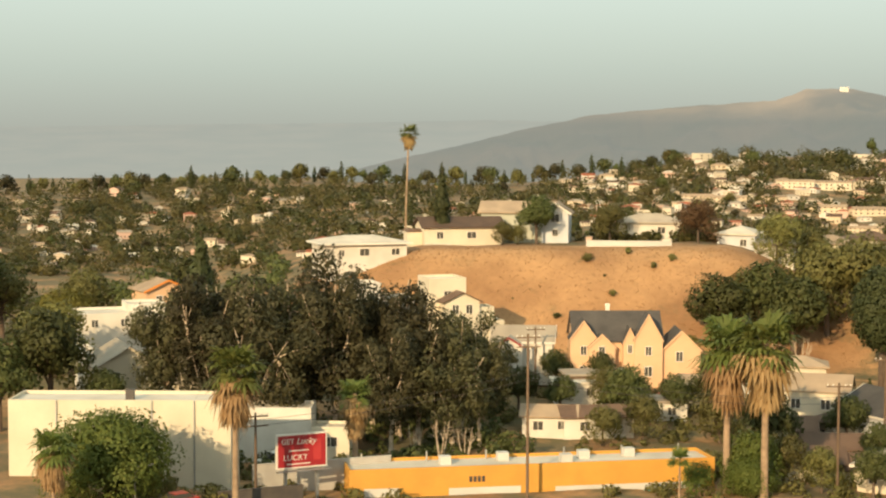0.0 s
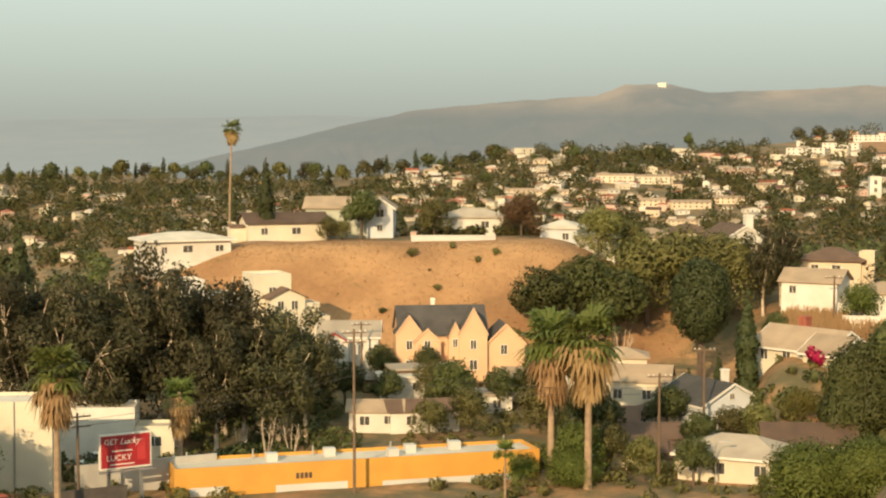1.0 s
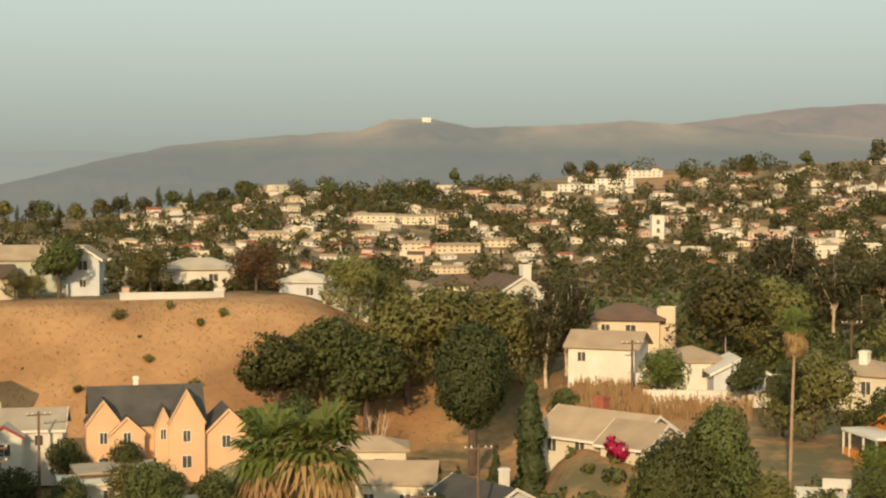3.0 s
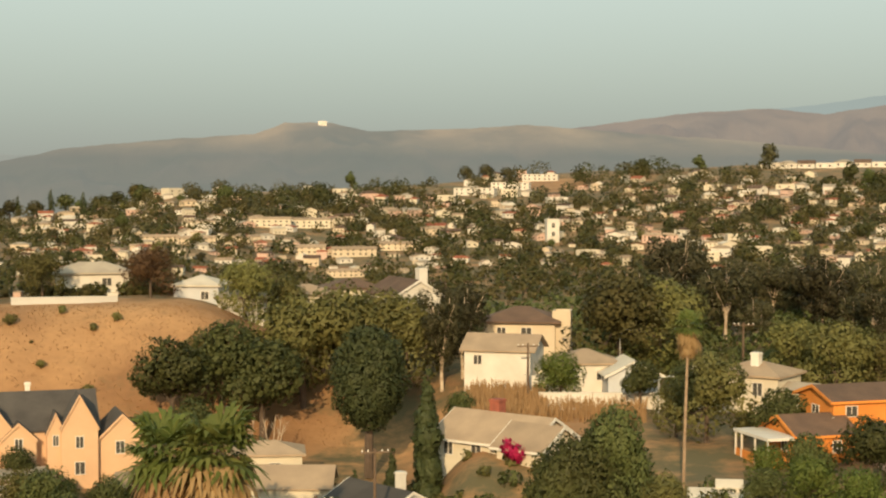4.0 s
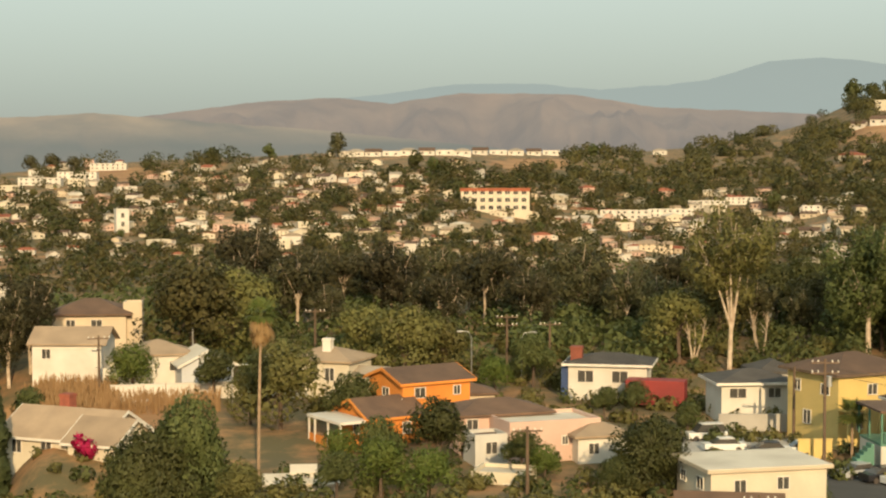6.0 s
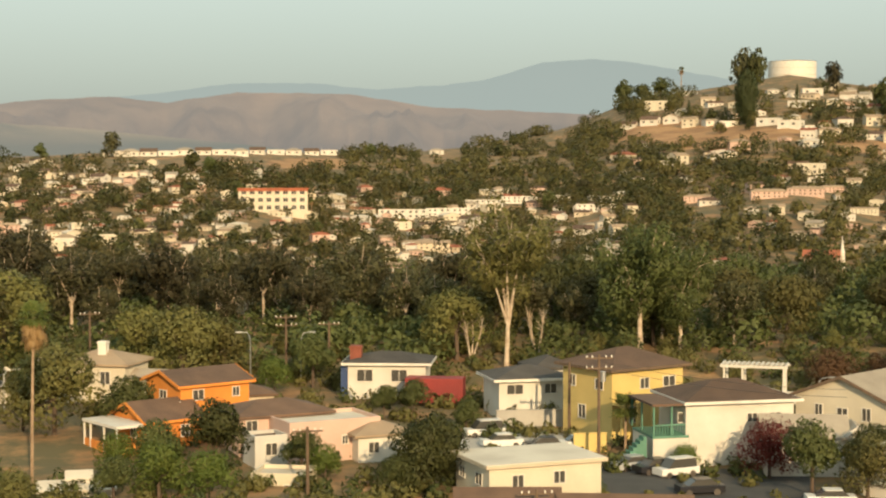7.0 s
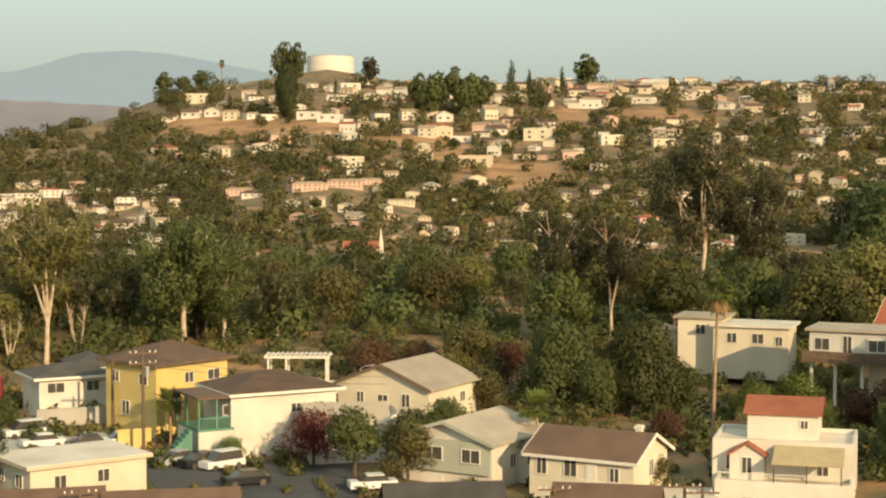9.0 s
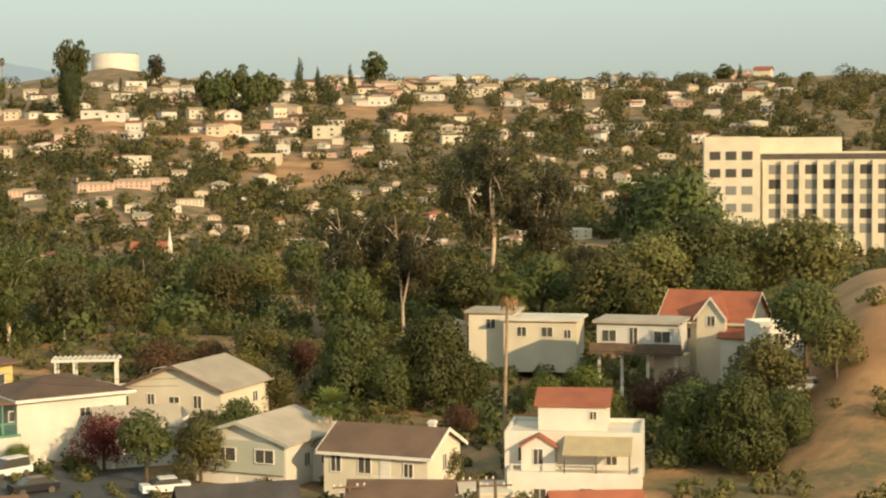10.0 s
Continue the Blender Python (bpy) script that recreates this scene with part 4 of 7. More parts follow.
# house with the crimson bush
h = house(-7.8, 160, 11.9, -36, "white bungalow with a tan gable roof and a brick chimney")
volume(h, "gable_x", 10.6, 7.4, 2.7, 2.0, CREAM, R_TAN, 0.6, (0, 0, 0), [("front", -0.36, 1.6, 1.0, 1.2), ("front", -0.05, 1.6, 1.1, 1.2), ("right", 0.0, 1.7, 1.2, 1.1)], fascia=TRIM)
volume(h, "gable_x", 5.0, 6.0, 2.6, 1.7, CREAM, R_TAN, 0.5, (5.0, -1.6, 0), [("front", -0.25, 1.6, 0.9, 1.1), ("right", 0, 1.6, 1.3, 1.1)], fascia=TRIM)
chimney(h, -1.2, 0.6, 3.4, 6.0, BRICK, 1.1)
# two white houses on the bank behind
h = house(-7.8, 192, 15.0, -14, "white stucco house with a tan roof behind dry reeds")
volume(h, "gable_x", 7.8, 6, 4.6, 1.4, WHITE, R_TAN, 0.5, (0, 0, 0), [("front", -0.3, 3.4, 0.9, 1.0)])
volume(h, "parapet", 4, 5, 2.0, 0, WHITE, R_WHITE, 0, (5.2, -2, 0))
h = house(-7.2, 207, 18.3, -6, "beige house with a broad brown hip roof")
volume(h, "hip", 8.6, 7, 3.0, 1.6, BEIGE, R_BROWN, 0.7, (0, 0, 0), [("front", -0.25, 1.9, 1.0, 1.0), ("front", 0.1, 1.9, 1.2, 1.0)])
volume(h, "parapet", 2.2, 3, 4.4, 0, BEIGE, R_WHITE, 0, (5.0, -1, 0))
h = house(-4.5, 186, 15.0, 10, "white house with a hip roof and covered porch")
volume(h, "hip", 6.6, 6, 3.0, 1.3, WHITE, R_TAN, 0.5, (-1.4, 3.0, 0.4), [("front", 0.2, 1.8, 1.0, 1.0)])
volume(h, "gable_y", 5.6, 6, 2.7, 1.4, GREY, R_WHITE, 0.5, (2.8, -1, 0), [("front", 0.1, 1.6, 1.1, 1.1)], fascia=TRIM)
h = house(0.3, 182, 14.6, -24, "pale yellow house with a shallow tan roof and white chimney")
volume(h, "hip", 7.4, 6.2, 3.7, 1.2, CREAM, R_TAN, 0.5, (1.2, 0, 0), [("front", -0.3, 2.4, 1.0, 1.3), ("front", 0.2, 2.4, 1.0, 1.3), ("right", 0.0, 2.4, 0.9, 1.2)])
volume(h, "hip", 5.0, 4.5, 3.2, 1.2, CREAM, R_GREY, 0.5, (-4.4, -0.5, 0), [("front", 0, 2.0, 0.9, 1.1)])
volume(h, "gable_x", 3.6, 3.6, 2.4, 0.6, CREAM, R_GREY, 0.4, (6.4, -0.5, 0))
chimney(h, 1.6, -1.0, 4, 6.0, TRIM, 0.9)

# orange house
h = house(3.2, 160, 13.4, 30, "bright orange two-storey house with brown roofs")
volume(h, "gable_x", 7.4, 6.4, 5.4, 1.0, ORANGE, R_BROWN, 0.45, (2.2, 0.8, 0), [("front", -0.25, 4.4, 1.1, 0.9), ("front", 0.3, 4.4, 0.7, 0.8), ("front", 0.3, 1.8, 0.6, 0.9), ("left", 0.0, 4.2, 1.2, 0.9)], fascia=ORANGE)
volume(h, "gable_x", 5.6, 6.0, 2.9, 1.3, ORANGE, R_BROWN, 0.5, (-3.6, -1.8, 0), [("left", 0.1, 1.7, 1.0, 1.0), ("front", 0.2, 1.7, 0.8, 1.0)], fascia=ORANGE)
boxes("porch_roof", TRIM, h, [(-9.6, -6.6, -5.2, 1.4, 2.5, 2.75)])
for y in (-5.0, -2.6, 0.0, 1.2):
    boxes("porch_post", TRIM, h, [(-9.5, -9.35, y, y + 0.15, 0, 2.5)])
boxes("porch_wall", ORANGE, h, [(-9.45, -6.5, -5.1, -4.95, -2, 1.0), (-9.45, -9.3, -4.95, 1.3, -2, 1.0)])
boxes("balcony_rail", TRIM, h, [(-1.8, -1.72, -2.8, 0.8, 3.2, 4.0)])
# pink flat-roofed row
h = house(7.2, 150, 12.6, 22, "pink stucco house with flat parapets and a brown hip roof")
volume(h, "parapet", 8.6, 6, 4.4, 0, PINK, R_WHITE, 0, (1.6, -1.0, 0), [("front", 0.1, 2.6, 0.5, 0.7), ("front", -0.3, 2.4, 0.9, 1.0)])
volume(h, "hip", 8.6, 6, 4.3, 1.0, PINK, R_BROWN, 0.5, (-1.2, 4.0, 0), [("front", -0.36, 3.4, 1.0, 1.2)])
volume(h, "parapet", 3.0, 3, 3.4, 0, PALEGREY, R_BROWN, 0, (-4.2, -2.0, 0), [("front", 0.0, 2.2, 1.0, 1.0), ("right", 0, 2.2, 1.0, 1.0)])
boxes("arched_door", WOOD, h, [(4.2, 5.2, -4.06, -4.0, 0.6, 2.7)])
h = house(9.7, 149, 12.4, 20, "low white house with a tan hip roof")
volume(h, "hip", 4.8, 4.6, 3.2, 1.0, WHITE, R_TAN, 0.45, (0, 0, 0), [("front", -0.2, 2.2, 0.9, 0.9), ("left", 0, 1.8, 0.8, 1.2)])
h = house(5.3, 170, 13.6, 10, "small shed with a brown roof")
volume(h, "hip", 5.2, 4, 2.6, 0.8, BEIGE, R_BROWN, 0.4, (0, 0, 0))
h = house(6.6, 138, 11.6, -14, "low cream parapet garage", "garage")
volume(h, "parapet", 4.6, 4, 2.8, 0, CREAM, R_WHITE, 0, (0, 0, 0), [("front", 0.2, 1.4, 0.8, 0.9)])
# white trailer roofs beneath the tall palm
h = house(-0.3, 136, 11.6, 0, "white mobile home with a small raised roof", "mobile_home", "mobile home")
volume(h, "gable_x", 5.4, 3.4, 2.3, 0.4, WHITE, R_WHITE, 0.4, (0, 0, 0), [("front", 0.2, 1.4, 0.9, 0.7)])
volume(h, "gable_x", 1.8, 1.8, 3.0, 0.4, WHITE, R_WHITE, 0.2, (0.2, 0.2, 0), [("front", 0.0, 2.7, 0.6, 0.4)])

# white house with the red brick chimney
h = house(10.2, 180, 14.9, -6, "white house with a dark grey hip roof and brick chimney")
volume(h, "hip", 8.2, 6, 3.2, 0.9, WHITE, R_DARK, 0.6, (0, 0, 0), [("front", -0.28, 2.0, 1.6, 1.2), ("front", 0.16, 2.0, 1.6, 1.2)], fascia=TRIM)
boxes("side_wall", BLUEPAINT, h, [(-4.9, -4.12, -2.6, 2, -1, 2.8)])
chimney(h, -3.4, -1.4, 3, 5.0, BRICK, 1.2)
# container and shed yard
h = house(11.75, 174, 15.2, -8, "dark red shipping container", "shipping_container", "container")
boxes("container_body", REDPAINT, h, [(-3.0, 3.0, -1.2, 1.2, -0.6, 1.9)])
bm = bmesh.new()
for i in range(24):
    box(bm, -2.95 + i * 0.25, -2.83 + i * 0.25, -1.24, -1.2, -0.5, 1.8)
part("corrugation", bm, REDPAINT, h)
# small white house with dark roof
h = house(14.8, 169, 14.8, 16, "small white house with a charcoal hip roof")
volume(h, "hip", 7.0, 6, 3.1, 1.0, WHITE, R_DARK, 0.6, (0, 0, 0), [("front", -0.27, 2.2, 1.6, 0.9), ("front", 0.25, 2.2, 1.2, 0.9)], fascia=TRIM)
volume(h, "hip", 4, 5, 3.0, 1.0, PALEGREY, R_DARK, 0.4, (3.4, 3.4, 0.6), [("front", 0.2, 2.0, 0.8, 1.4)])
# yellow two-storey house
h = house(18.1, 160, 14.3, 40, "yellow two-storey house with a brown hip roof")
volume(h, "hip", 8.6, 7.2, 6.0, 1.5, YELLOW, R_BROWN, 0.6, (0, 0, 0), [("front", -0.05, 4.6, 1.0, 0.9), ("front", 0.3, 4.6, 1.4, 0.9), ("left", -0.3, 4.6, 0.9, 1.0), ("left", 0.25, 4.6, 1.1, 0.9), ("left", -0.1, 1.8, 1.0, 1.2), ("front", -0.2, 1.8, 1.0, 1.4)], fascia=WOOD)
boxes("balcony_deck", YELLOW, h, [(-4.3, -0.5, -4.9, -3.62, 2.9, 3.15)])
boxes("balcony_wall", YELLOW, h, [(-4.3, -0.5, -4.95, -4.8, 3.15, 3.9)])
for x in (-4.2, -2.4, -0.7):
    boxes("porch_post", YELLOW, h, [(x, x + 0.2, -4.9, -4.7, -2, 2.9)])
# white house with porch and brown roof
h = house(21.1, 150, 12.9, 22, "white two-storey house with a brown hip roof and green porch")
volume(h, "hip", 9.6, 7.4, 5.9, 1.4, WHITE, R_BROWN, 0.6, (1.2, 0, 0), [("front", 0.1, 4.5, 0.9, 0.7), ("front", 0.32, 4.6, 1.0, 0.5)], fascia=TRIM)
volume(h, "hip", 3.6, 5.2, 3.0, 0.2, WHITE, GREENP, 0.05, (-5.0, -1.0, 0))
boxes("porch_roof", R_BROWN, h, [(-7.0, -3.2, -4.0, 2.4, 5.75, 5.95)])
boxes("porch_wall", WHITE, h, [(-3.9, -3.6, -3.7, 2.0, 3.2, 5.75)])
for x, y in ((-6.8, -3.6), (-5.2, -3.6), (-6.8, -0.6), (-6.8, 2.0)):
    boxes("porch_post", GREENP, h, [(x, x + 0.14, y, y + 0.14, 3.2, 5.75)])
for y0 in (-3.6,):
    bm = bmesh.new()
    box(bm, -6.8, -3.7, y0 - 0.04, y0 + 0.04, 4.05, 4.15)
    for i in range(13):
        box(bm, -6.75 + i * 0.25, -6.69 + i * 0.25, y0 - 0.03, y0 + 0.03, 3.25, 4.05)
    part("porch_railing", bm, GREENP, h)
for i in range(7):
    boxes("step", GREENP, h, [(-7.6 - 0.3 * i, -7.303 - 0.3 * i, -3.4, -2.2, -2, 3.1 - 0.3 * i)])
window(h, "front", -0.4, 4.6, 1.0, 0.8, 9.6, 6.0)
# cream apartment house, flat roof
h = house(14.9, 132, 11.4, 24, "cream two-storey apartment house with a flat white roof", "apartment_house")
volume(h, "flat", 9.4, 6.8, 5.0, 0, CREAM, R_WHITE, 0.35, (0, 0, 0), [("front", -0.25, 3.8, 0.9, 0.9), ("front", 0.12, 3.9, 0.9, 0.9), ("front", -0.3, 1.2, 0.9, 0.9), ("front", -0.05, 1.2, 0.9, 0.9), ("front", 0.25, 1.2, 1.1, 0.8), ("left", -0.3, 3.8, 1.0, 0.8), ("left", 0.2, 3.8, 1.2, 0.9), ("left", 0.25, 1.2, 1.1, 1.2), ("left", -0.3, 1.0, 0.8, 1.6)], fascia=BEIGE)
# low brown roofs at the very front
for az, d, z, w, lab in ((14.2, 118, 11.4, 7, "brown shingle roof of a low white house"), (18.2, 117, 11.2, 9, "long brown roof of a low house"), (27.4, 117, 11.4, 8, "low cream house with a charcoal roof"), (33.0, 116, 11.6, 7, "brown-roofed low house beside the street"), (39.6, 117, 10.6, 6, "red tile roof of a low house")):
    h = house(az, d + 6, z + 0.7, az * 5 % 20 - 10, lab)
    volume(h, "gable_x", w, 5, 2.0, 1.3, CREAM, R_RED if az > 39 else (R_DARK if 27 < az < 28 else R_BROWN), 0.5, (0, 0, 0), [("front", 0.2, 1.2, 0.9, 0.8)])
# cream house with gables behind
h = house(26.2, 157, 14.6, -30, "cream two-storey house with a broad pale gable roof")
volume(h, "gable_y", 9.6, 9, 3.8, 1.9, CREAM, R_GREY, 0.5, (0, 0, 0), [("front", -0.25, 2.6, 0.7, 1.0), ("front", 0.0, 2.6, 1.0, 0.7), ("front", 0.25, 2.6, 0.8, 1.1), ("right", 0.2, 2.4, 0.9, 0.9)], fascia=WOOD)
h = house(24.7, 146, 13.2, 6, "white cottage with a bay window and small gables")
volume(h, "gable_x", 6.6, 5.4, 3.4, 1.3, WHITE, R_GREY, 0.4, (-1.6, 0, 0), [("front", -0.2, 2.1, 1.2, 1.1)])
volume(h, "gable_y", 3.4, 4, 3.0, 1.1, CREAM, R_GREY, 0.35, (2.6, -0.6, 0), fascia=TRIM)
volume(h, "gable_y", 2.8, 4, 2.6, 0.9, CREAM, R_GREY, 0.3, (5.0, -0.3, 0), fascia=TRIM)
boxes("bay_window", TRIM, h, [(-3.6, -2.0, -3.3, -2.7, 1.2, 2.9)])
# sage house
h = house(28.7, 136, 12.0, -30, "sage and white two-storey house with a pale gable roof")
volume(h, "gable_y", 8.4, 8.4, 5.0, 1.4, WHITE, R_GREY, 0.6, (-0.8, 0, 0), [("front", 0.3, 1.4, 1.4, 1.1), ("right", -0.1, 3.2, 0.8, 1.0)], fascia=SAGE)
boxes("upper_front", SAGE, h, [(-5.0, 3.4, -4.5, -4.21, 2.5, 5.0)])
window(h, "front", -0.22, 3.9, 1.8, 1.0, 8.4, 9.04)
window(h, "front", 0.2, 3.9, 1.6, 1.0, 8.4, 9.04)
volume(h, "gable_x", 3.6, 5, 4.2, 1.2, WHITE, R_GREY, 0.3, (4.6, 2.6, 0), [("front", 0.0, 3.2, 0.7, 0.8)])
boxes("garage_door", TRIM, h, [(-4.4, -1.0, -4.26, -4.2, -0.6, 2.1)])
# cream house with stair
h = house(32.7, 130, 12.2, -24, "cream two-storey house with a brown roof and front stair")
volume(h, "gable_x", 8.6, 6.6, 4.6, 1.5, CREAM, R_BROWN, 0.45, (0, 0, 0), [("front", -0.38, 3.6, 0.8, 1.2), ("front", -0.1, 3.6, 1.0, 1.2), ("front", 0.32, 3.4, 0.7, 1.0), ("right", 0, 3.6, 0.8, 1.2), ("right", 0.1, 1.0, 0.7, 0.8), ("front", -0.3, 0.9, 0.8, 0.9)], fascia=TRIM)
door(h, "front", 0.1, 2.3, 0.9, 2.0, 8.6, 6.6, TRIM)
boxes("balcony_deck", CREAM, h, [(0.4, 4.2, -4.7, -3.32, 2.0, 2.25)])
bm = bmesh.new()
box(bm, 0.4, 4.2, -4.7, -4.64, 3.05, 3.13)
for i in range(16):
    box(bm, 0.4 + i * 0.25, 0.45 + i * 0.25, -4.7, -4.65, 2.25, 3.05)
part("balcony_railing", bm, TRIM, h)
for i in range(11):
    boxes("step", CONCRETE, h, [(0.1 - 0.28 * (i + 1), 0.097 - 0.28 * i, -4.7, -3.5, -1.5, 2.1 - 0.19 * i)])
chimney(h, 3.2, 0.4, 5, 6.7, TRIM, 0.5)
# white garage
h = house(35.6, 128, 11.4, 8, "small white flat-roofed garage", "garage")
volume(h, "flat", 4.4, 4.4, 2.3, 0, WHITE, R_WHITE, 0.2, (0, 0, 0), [("front", 0.3, 1.2, 0.6, 0.6)])
# white villa with terrace
h = house(38.9, 132, 11.8, -4, "white stucco villa with a red tile roof and tan awning", "villa")
volume(h, "parapet", 10.6, 7, 6.0, 0, WHITE, R_WHITE, 0, (0, 1.5, 0), [("front", -0.36, 4.3, 0.8, 1.2), ("front", -0.16, 4.3, 0.9, 1.3), ("front", 0.28, 4.1, 0.8, 1.2), ("front", -0.3, 1.6, 0.9, 1.0)])
volume(h, "parapet", 10.0, 3.4, 3.4, 0, WHITE, R_WHITE, 0, (0.2, -3.2, 0), [("front", -0.25, 1.6, 0.9, 1.0), ("front", 0.1, 1.7, 1.0, 1.0)])
volume(h, "gable_x", 5.4, 5, 7.7, 0.9, WHITE, R_RED, 0.3, (-0.2, 3.0, 0), [("front", 0.3, 6.9, 0.5, 0.6)])
volume(h, "gable_y", 2.6, 1.2, 5.0, 0.8, WHITE, R_RED, 0.2, (-2.6, -2.4, 0), [("front", 0, 4.2, 0.7, 1.2)])
bm = bmesh.new()
prism(bm, [(-5.0, 4.7), (-2.1, 5.6), (-2.1, 5.7), (-5.0, 4.8)], "x", -0.6, 4.6)
part("awning", bm, CANVAS, h)
for x in (-0.5, 1.9, 4.4):
    boxes("awning_post", DARKTRIM, h, [(x, x + 0.09, -4.9, -4.8, 3.3, 4.75)])
boxes("terrace_rail", TRIM, h, [(-4.8, 5.2, -4.85, -4.78, 3.9, 3.97)])
boxes("garden_wall", WHITE, h, [(-5.4, 7.2, -6.2, -5.9, -1.6, 0.6)])
# stilt house and the red-roofed house
h = house(41.2, 172, 18.2, -10, "flat-roofed grey house on tall stilts", "stilt_house")
volume(h, "flat", 8.2, 6, 2.7, 0, PALEGREY, R_GREY, 0.4, (0, 0, 1.2), [("front", -0.35, 1.4, 1.4, 1.1), ("front", -0.05, 1.4, 0.8, 1.7), ("front", 0.3, 1.4, 1.6, 1.1)], deep=0.3)
for x in (-3.9, -1.6, 1.0, 3.8):
    boxes("stilt", TRIM, h, [(x - 0.14, x + 0.14, -2.9, -2.62, -5, 1.2)])
boxes("deck_rail", WOOD, h, [(-4.6, 4.6, -4.2, -4.12, 1.2, 2.0)])
boxes("deck", WOOD, h, [(-4.6, 4.6, -4.2, -3.02, 0.9, 1.15)])
boxes("lower_wall", BEIGE, h, [(1.4, 4.6, -1.5, 2, -4, 0.6)])
h = house(43.6, 177, 17.6, -18, "cream house with a steep red tile roof and dormer")
volume(h, "gable_x", 9.2, 7, 4.4, 2.6, CREAM, R_RED, 0.4, (0, 0, 0), [("front", 0.3, 3.2, 0.9, 1.1), ("front", -0.2, 3.0, 0.9, 1.1), ("left", 0.1, 3.4, 1.1, 1.2)], fascia=CREAM)
volume(h, "gable_y", 3.0, 4, 4.8, 1.9, CREAM, R_RED, 0.25, (1.0, -2.3, 0), [("front", 0, 4.4, 0.8, 1.0)], fascia=TRIM)
volume(h, "gable_x", 4.4, 4, 2.9, 1.0, WHITE, R_RED, 0.3, (4.4, -3.0, 0), [("front", 0, 1.6, 0.9, 1.0)])
h = house(37.4, 187, 17.2, -10, "long flat-roofed cream house half hidden by trees")
volume(h, "flat", 8.0, 6, 3.6, 0, CREAM, R_WHITE, 0.4, (1.6, 0, 0), [("front", 0.1, 2.4, 1.2, 1.0), ("front", 0.38, 2.2, 0.7, 0.9), ("front", -0.25, 2.4, 1.0, 1.0)])
volume(h, "flat", 5.0, 5, 4.2, 0, CREAM, R_GREY, 0.4, (-4.2, 1.4, 0), [("front", 0, 3.0, 1.0, 1.0)])
h = house(34.9, 190, 18.0, 0, "tiny beige hut with a tan roof", "hut", "hut")
volume(h, "hip", 2.4, 2.2, 1.8, 0.5, BEIGE, R_TAN, 0.25)
h = house(45.6, 166, 17.4, 18, "white flat-roofed house on the bank")
volume(h, "parapet", 4.6, 5, 5.4, 0, WHITE, R_WHITE, 0, (0, 0, 0), [("front", -0.1, 4.0, 0.9, 0.9), ("front", 0.2, 1.8, 0.8, 1.0)])

# pergola on the hill terrace
p = thing("pergola", spot(22.5, 170, -6, 15.0), "white wooden pergola with a flat slatted top", "pergola")
for x in (-3.0, -1.2, 2.8):
    for y in (-1.2, 1.2):
        boxes("post", TRIM, p, [(x, x + 0.2, y, y + 0.2, -1.0, 4.0)])
for y in (-1.3, 1.2):
    boxes("beam", TRIM, p, [(-3.3, 3.3, y, y + 0.2, 4.0, 4.25)])
for i in range(14):
    boxes("slat", TRIM, p, [(-3.2 + i * 0.48, -3.05 + i * 0.48, -1.34, 1.44, 4.26, 4.36)])

# office block on the right
h = house(46.2, 332, 21.5, 4, "cream five-storey office block with tall piers and ribbon windows", "office_block", "office building")
volume(h, "parapet", 10.5, 14, 19.6, 0, CREAM, R_WHITE, 0, (-12, 2, 0), deep=6)
volume(h, "parapet", 30, 12, 16.6, 0, CREAM, R_WHITE, 0, (4, 4, 0), deep=6)
volume(h, "parapet", 18, 8, 19.4, 0, CREAM, R_WHITE, 0, (0, 6, 0), deep=6)
boxes("dark_band", DARKTRIM, h, [(-6.6, 19, -2.1, -1.97, 15.2, 16.3)])
for fl in range(5):
    for i in range(7):
        x = -5.0 + i * 3.4
        w = boxes("window", PALEGLASS if (fl + i) % 3 else GLASS, h, [(x, x + 2.4, -2.06, -1.95, 1.2 + fl * 2.8, 3.0 + fl * 2.8)])
for i in range(8):
    x = -6.2 + i * 3.4
    boxes("pier", CREAM, h, [(x, x + 0.8, -3.0, -2.003, -6, 15.0)])
for fl in range(5):
    for i in range(3):
        boxes("window", GLASS if fl in (4, 3) else PALEGLASS, h, [(-16.2 + i * 3.0, -14.2 + i * 3.0, -5.08, -4.95, 2.0 + fl * 3.3, 3.6 + fl * 3.3)])

# yellow shop building along the street
h = thing("shop_building", spot(-28.2, 122.6, 9.6, 1.8), "long yellow and grey shop building with a white flat roof", "shop")
volume(h, "parapet", 36.6, 5.5, 6.3, 0, MUSTARD, R_WHITE, 0, (0, 0.25, 0), deep=3)
for x0, x1, z1 in ((-16.9, -13.5, 4.4), (-8.6, -1.5, 4.2), (2.0, 16.9, 4.0)):
    boxes("grey_panel", PALEGREY, h, [(x0, x1, -2.56, -2.503, 0, z1)])
boxes("dark_doorway", DARKTRIM, h, [(-13.2, -9.2, -2.55, -2.502, 0, 3.2)])
boxes("number_sign", DARKTRIM, h, [(-6.6 + 0.42 * i, -6.34 + 0.42 * i, -2.6, -2.51, 4.75, 5.3) for i in range(4)])
for x in (7.0, 11.0):
    boxes("shop_window", GLASS, h, [(x, x + 2.8, -2.62, -2.57, 1.0, 3.2)])
    boxes("awning", TEAL, h, [(x - 0.1, x + 1.5, -3.3, -2.63, 2.6, 3.4)])
    boxes("window_frame", TRIM, h, [(x - 0.2, x + 3.0, -2.7, -2.63, 3.2, 3.4), (x - 0.2, x + 3.0, -2.7, -2.63, 0.8, 1.0)])
for x, y in ((-9, 0), (-3, 1), (3, -1), (5.2, 0.6), (10, 1)):
    boxes("roof_unit", PALEGREY, h, [(x, x + 1.1, y, y + 1.0, 5.9, 6.8)])
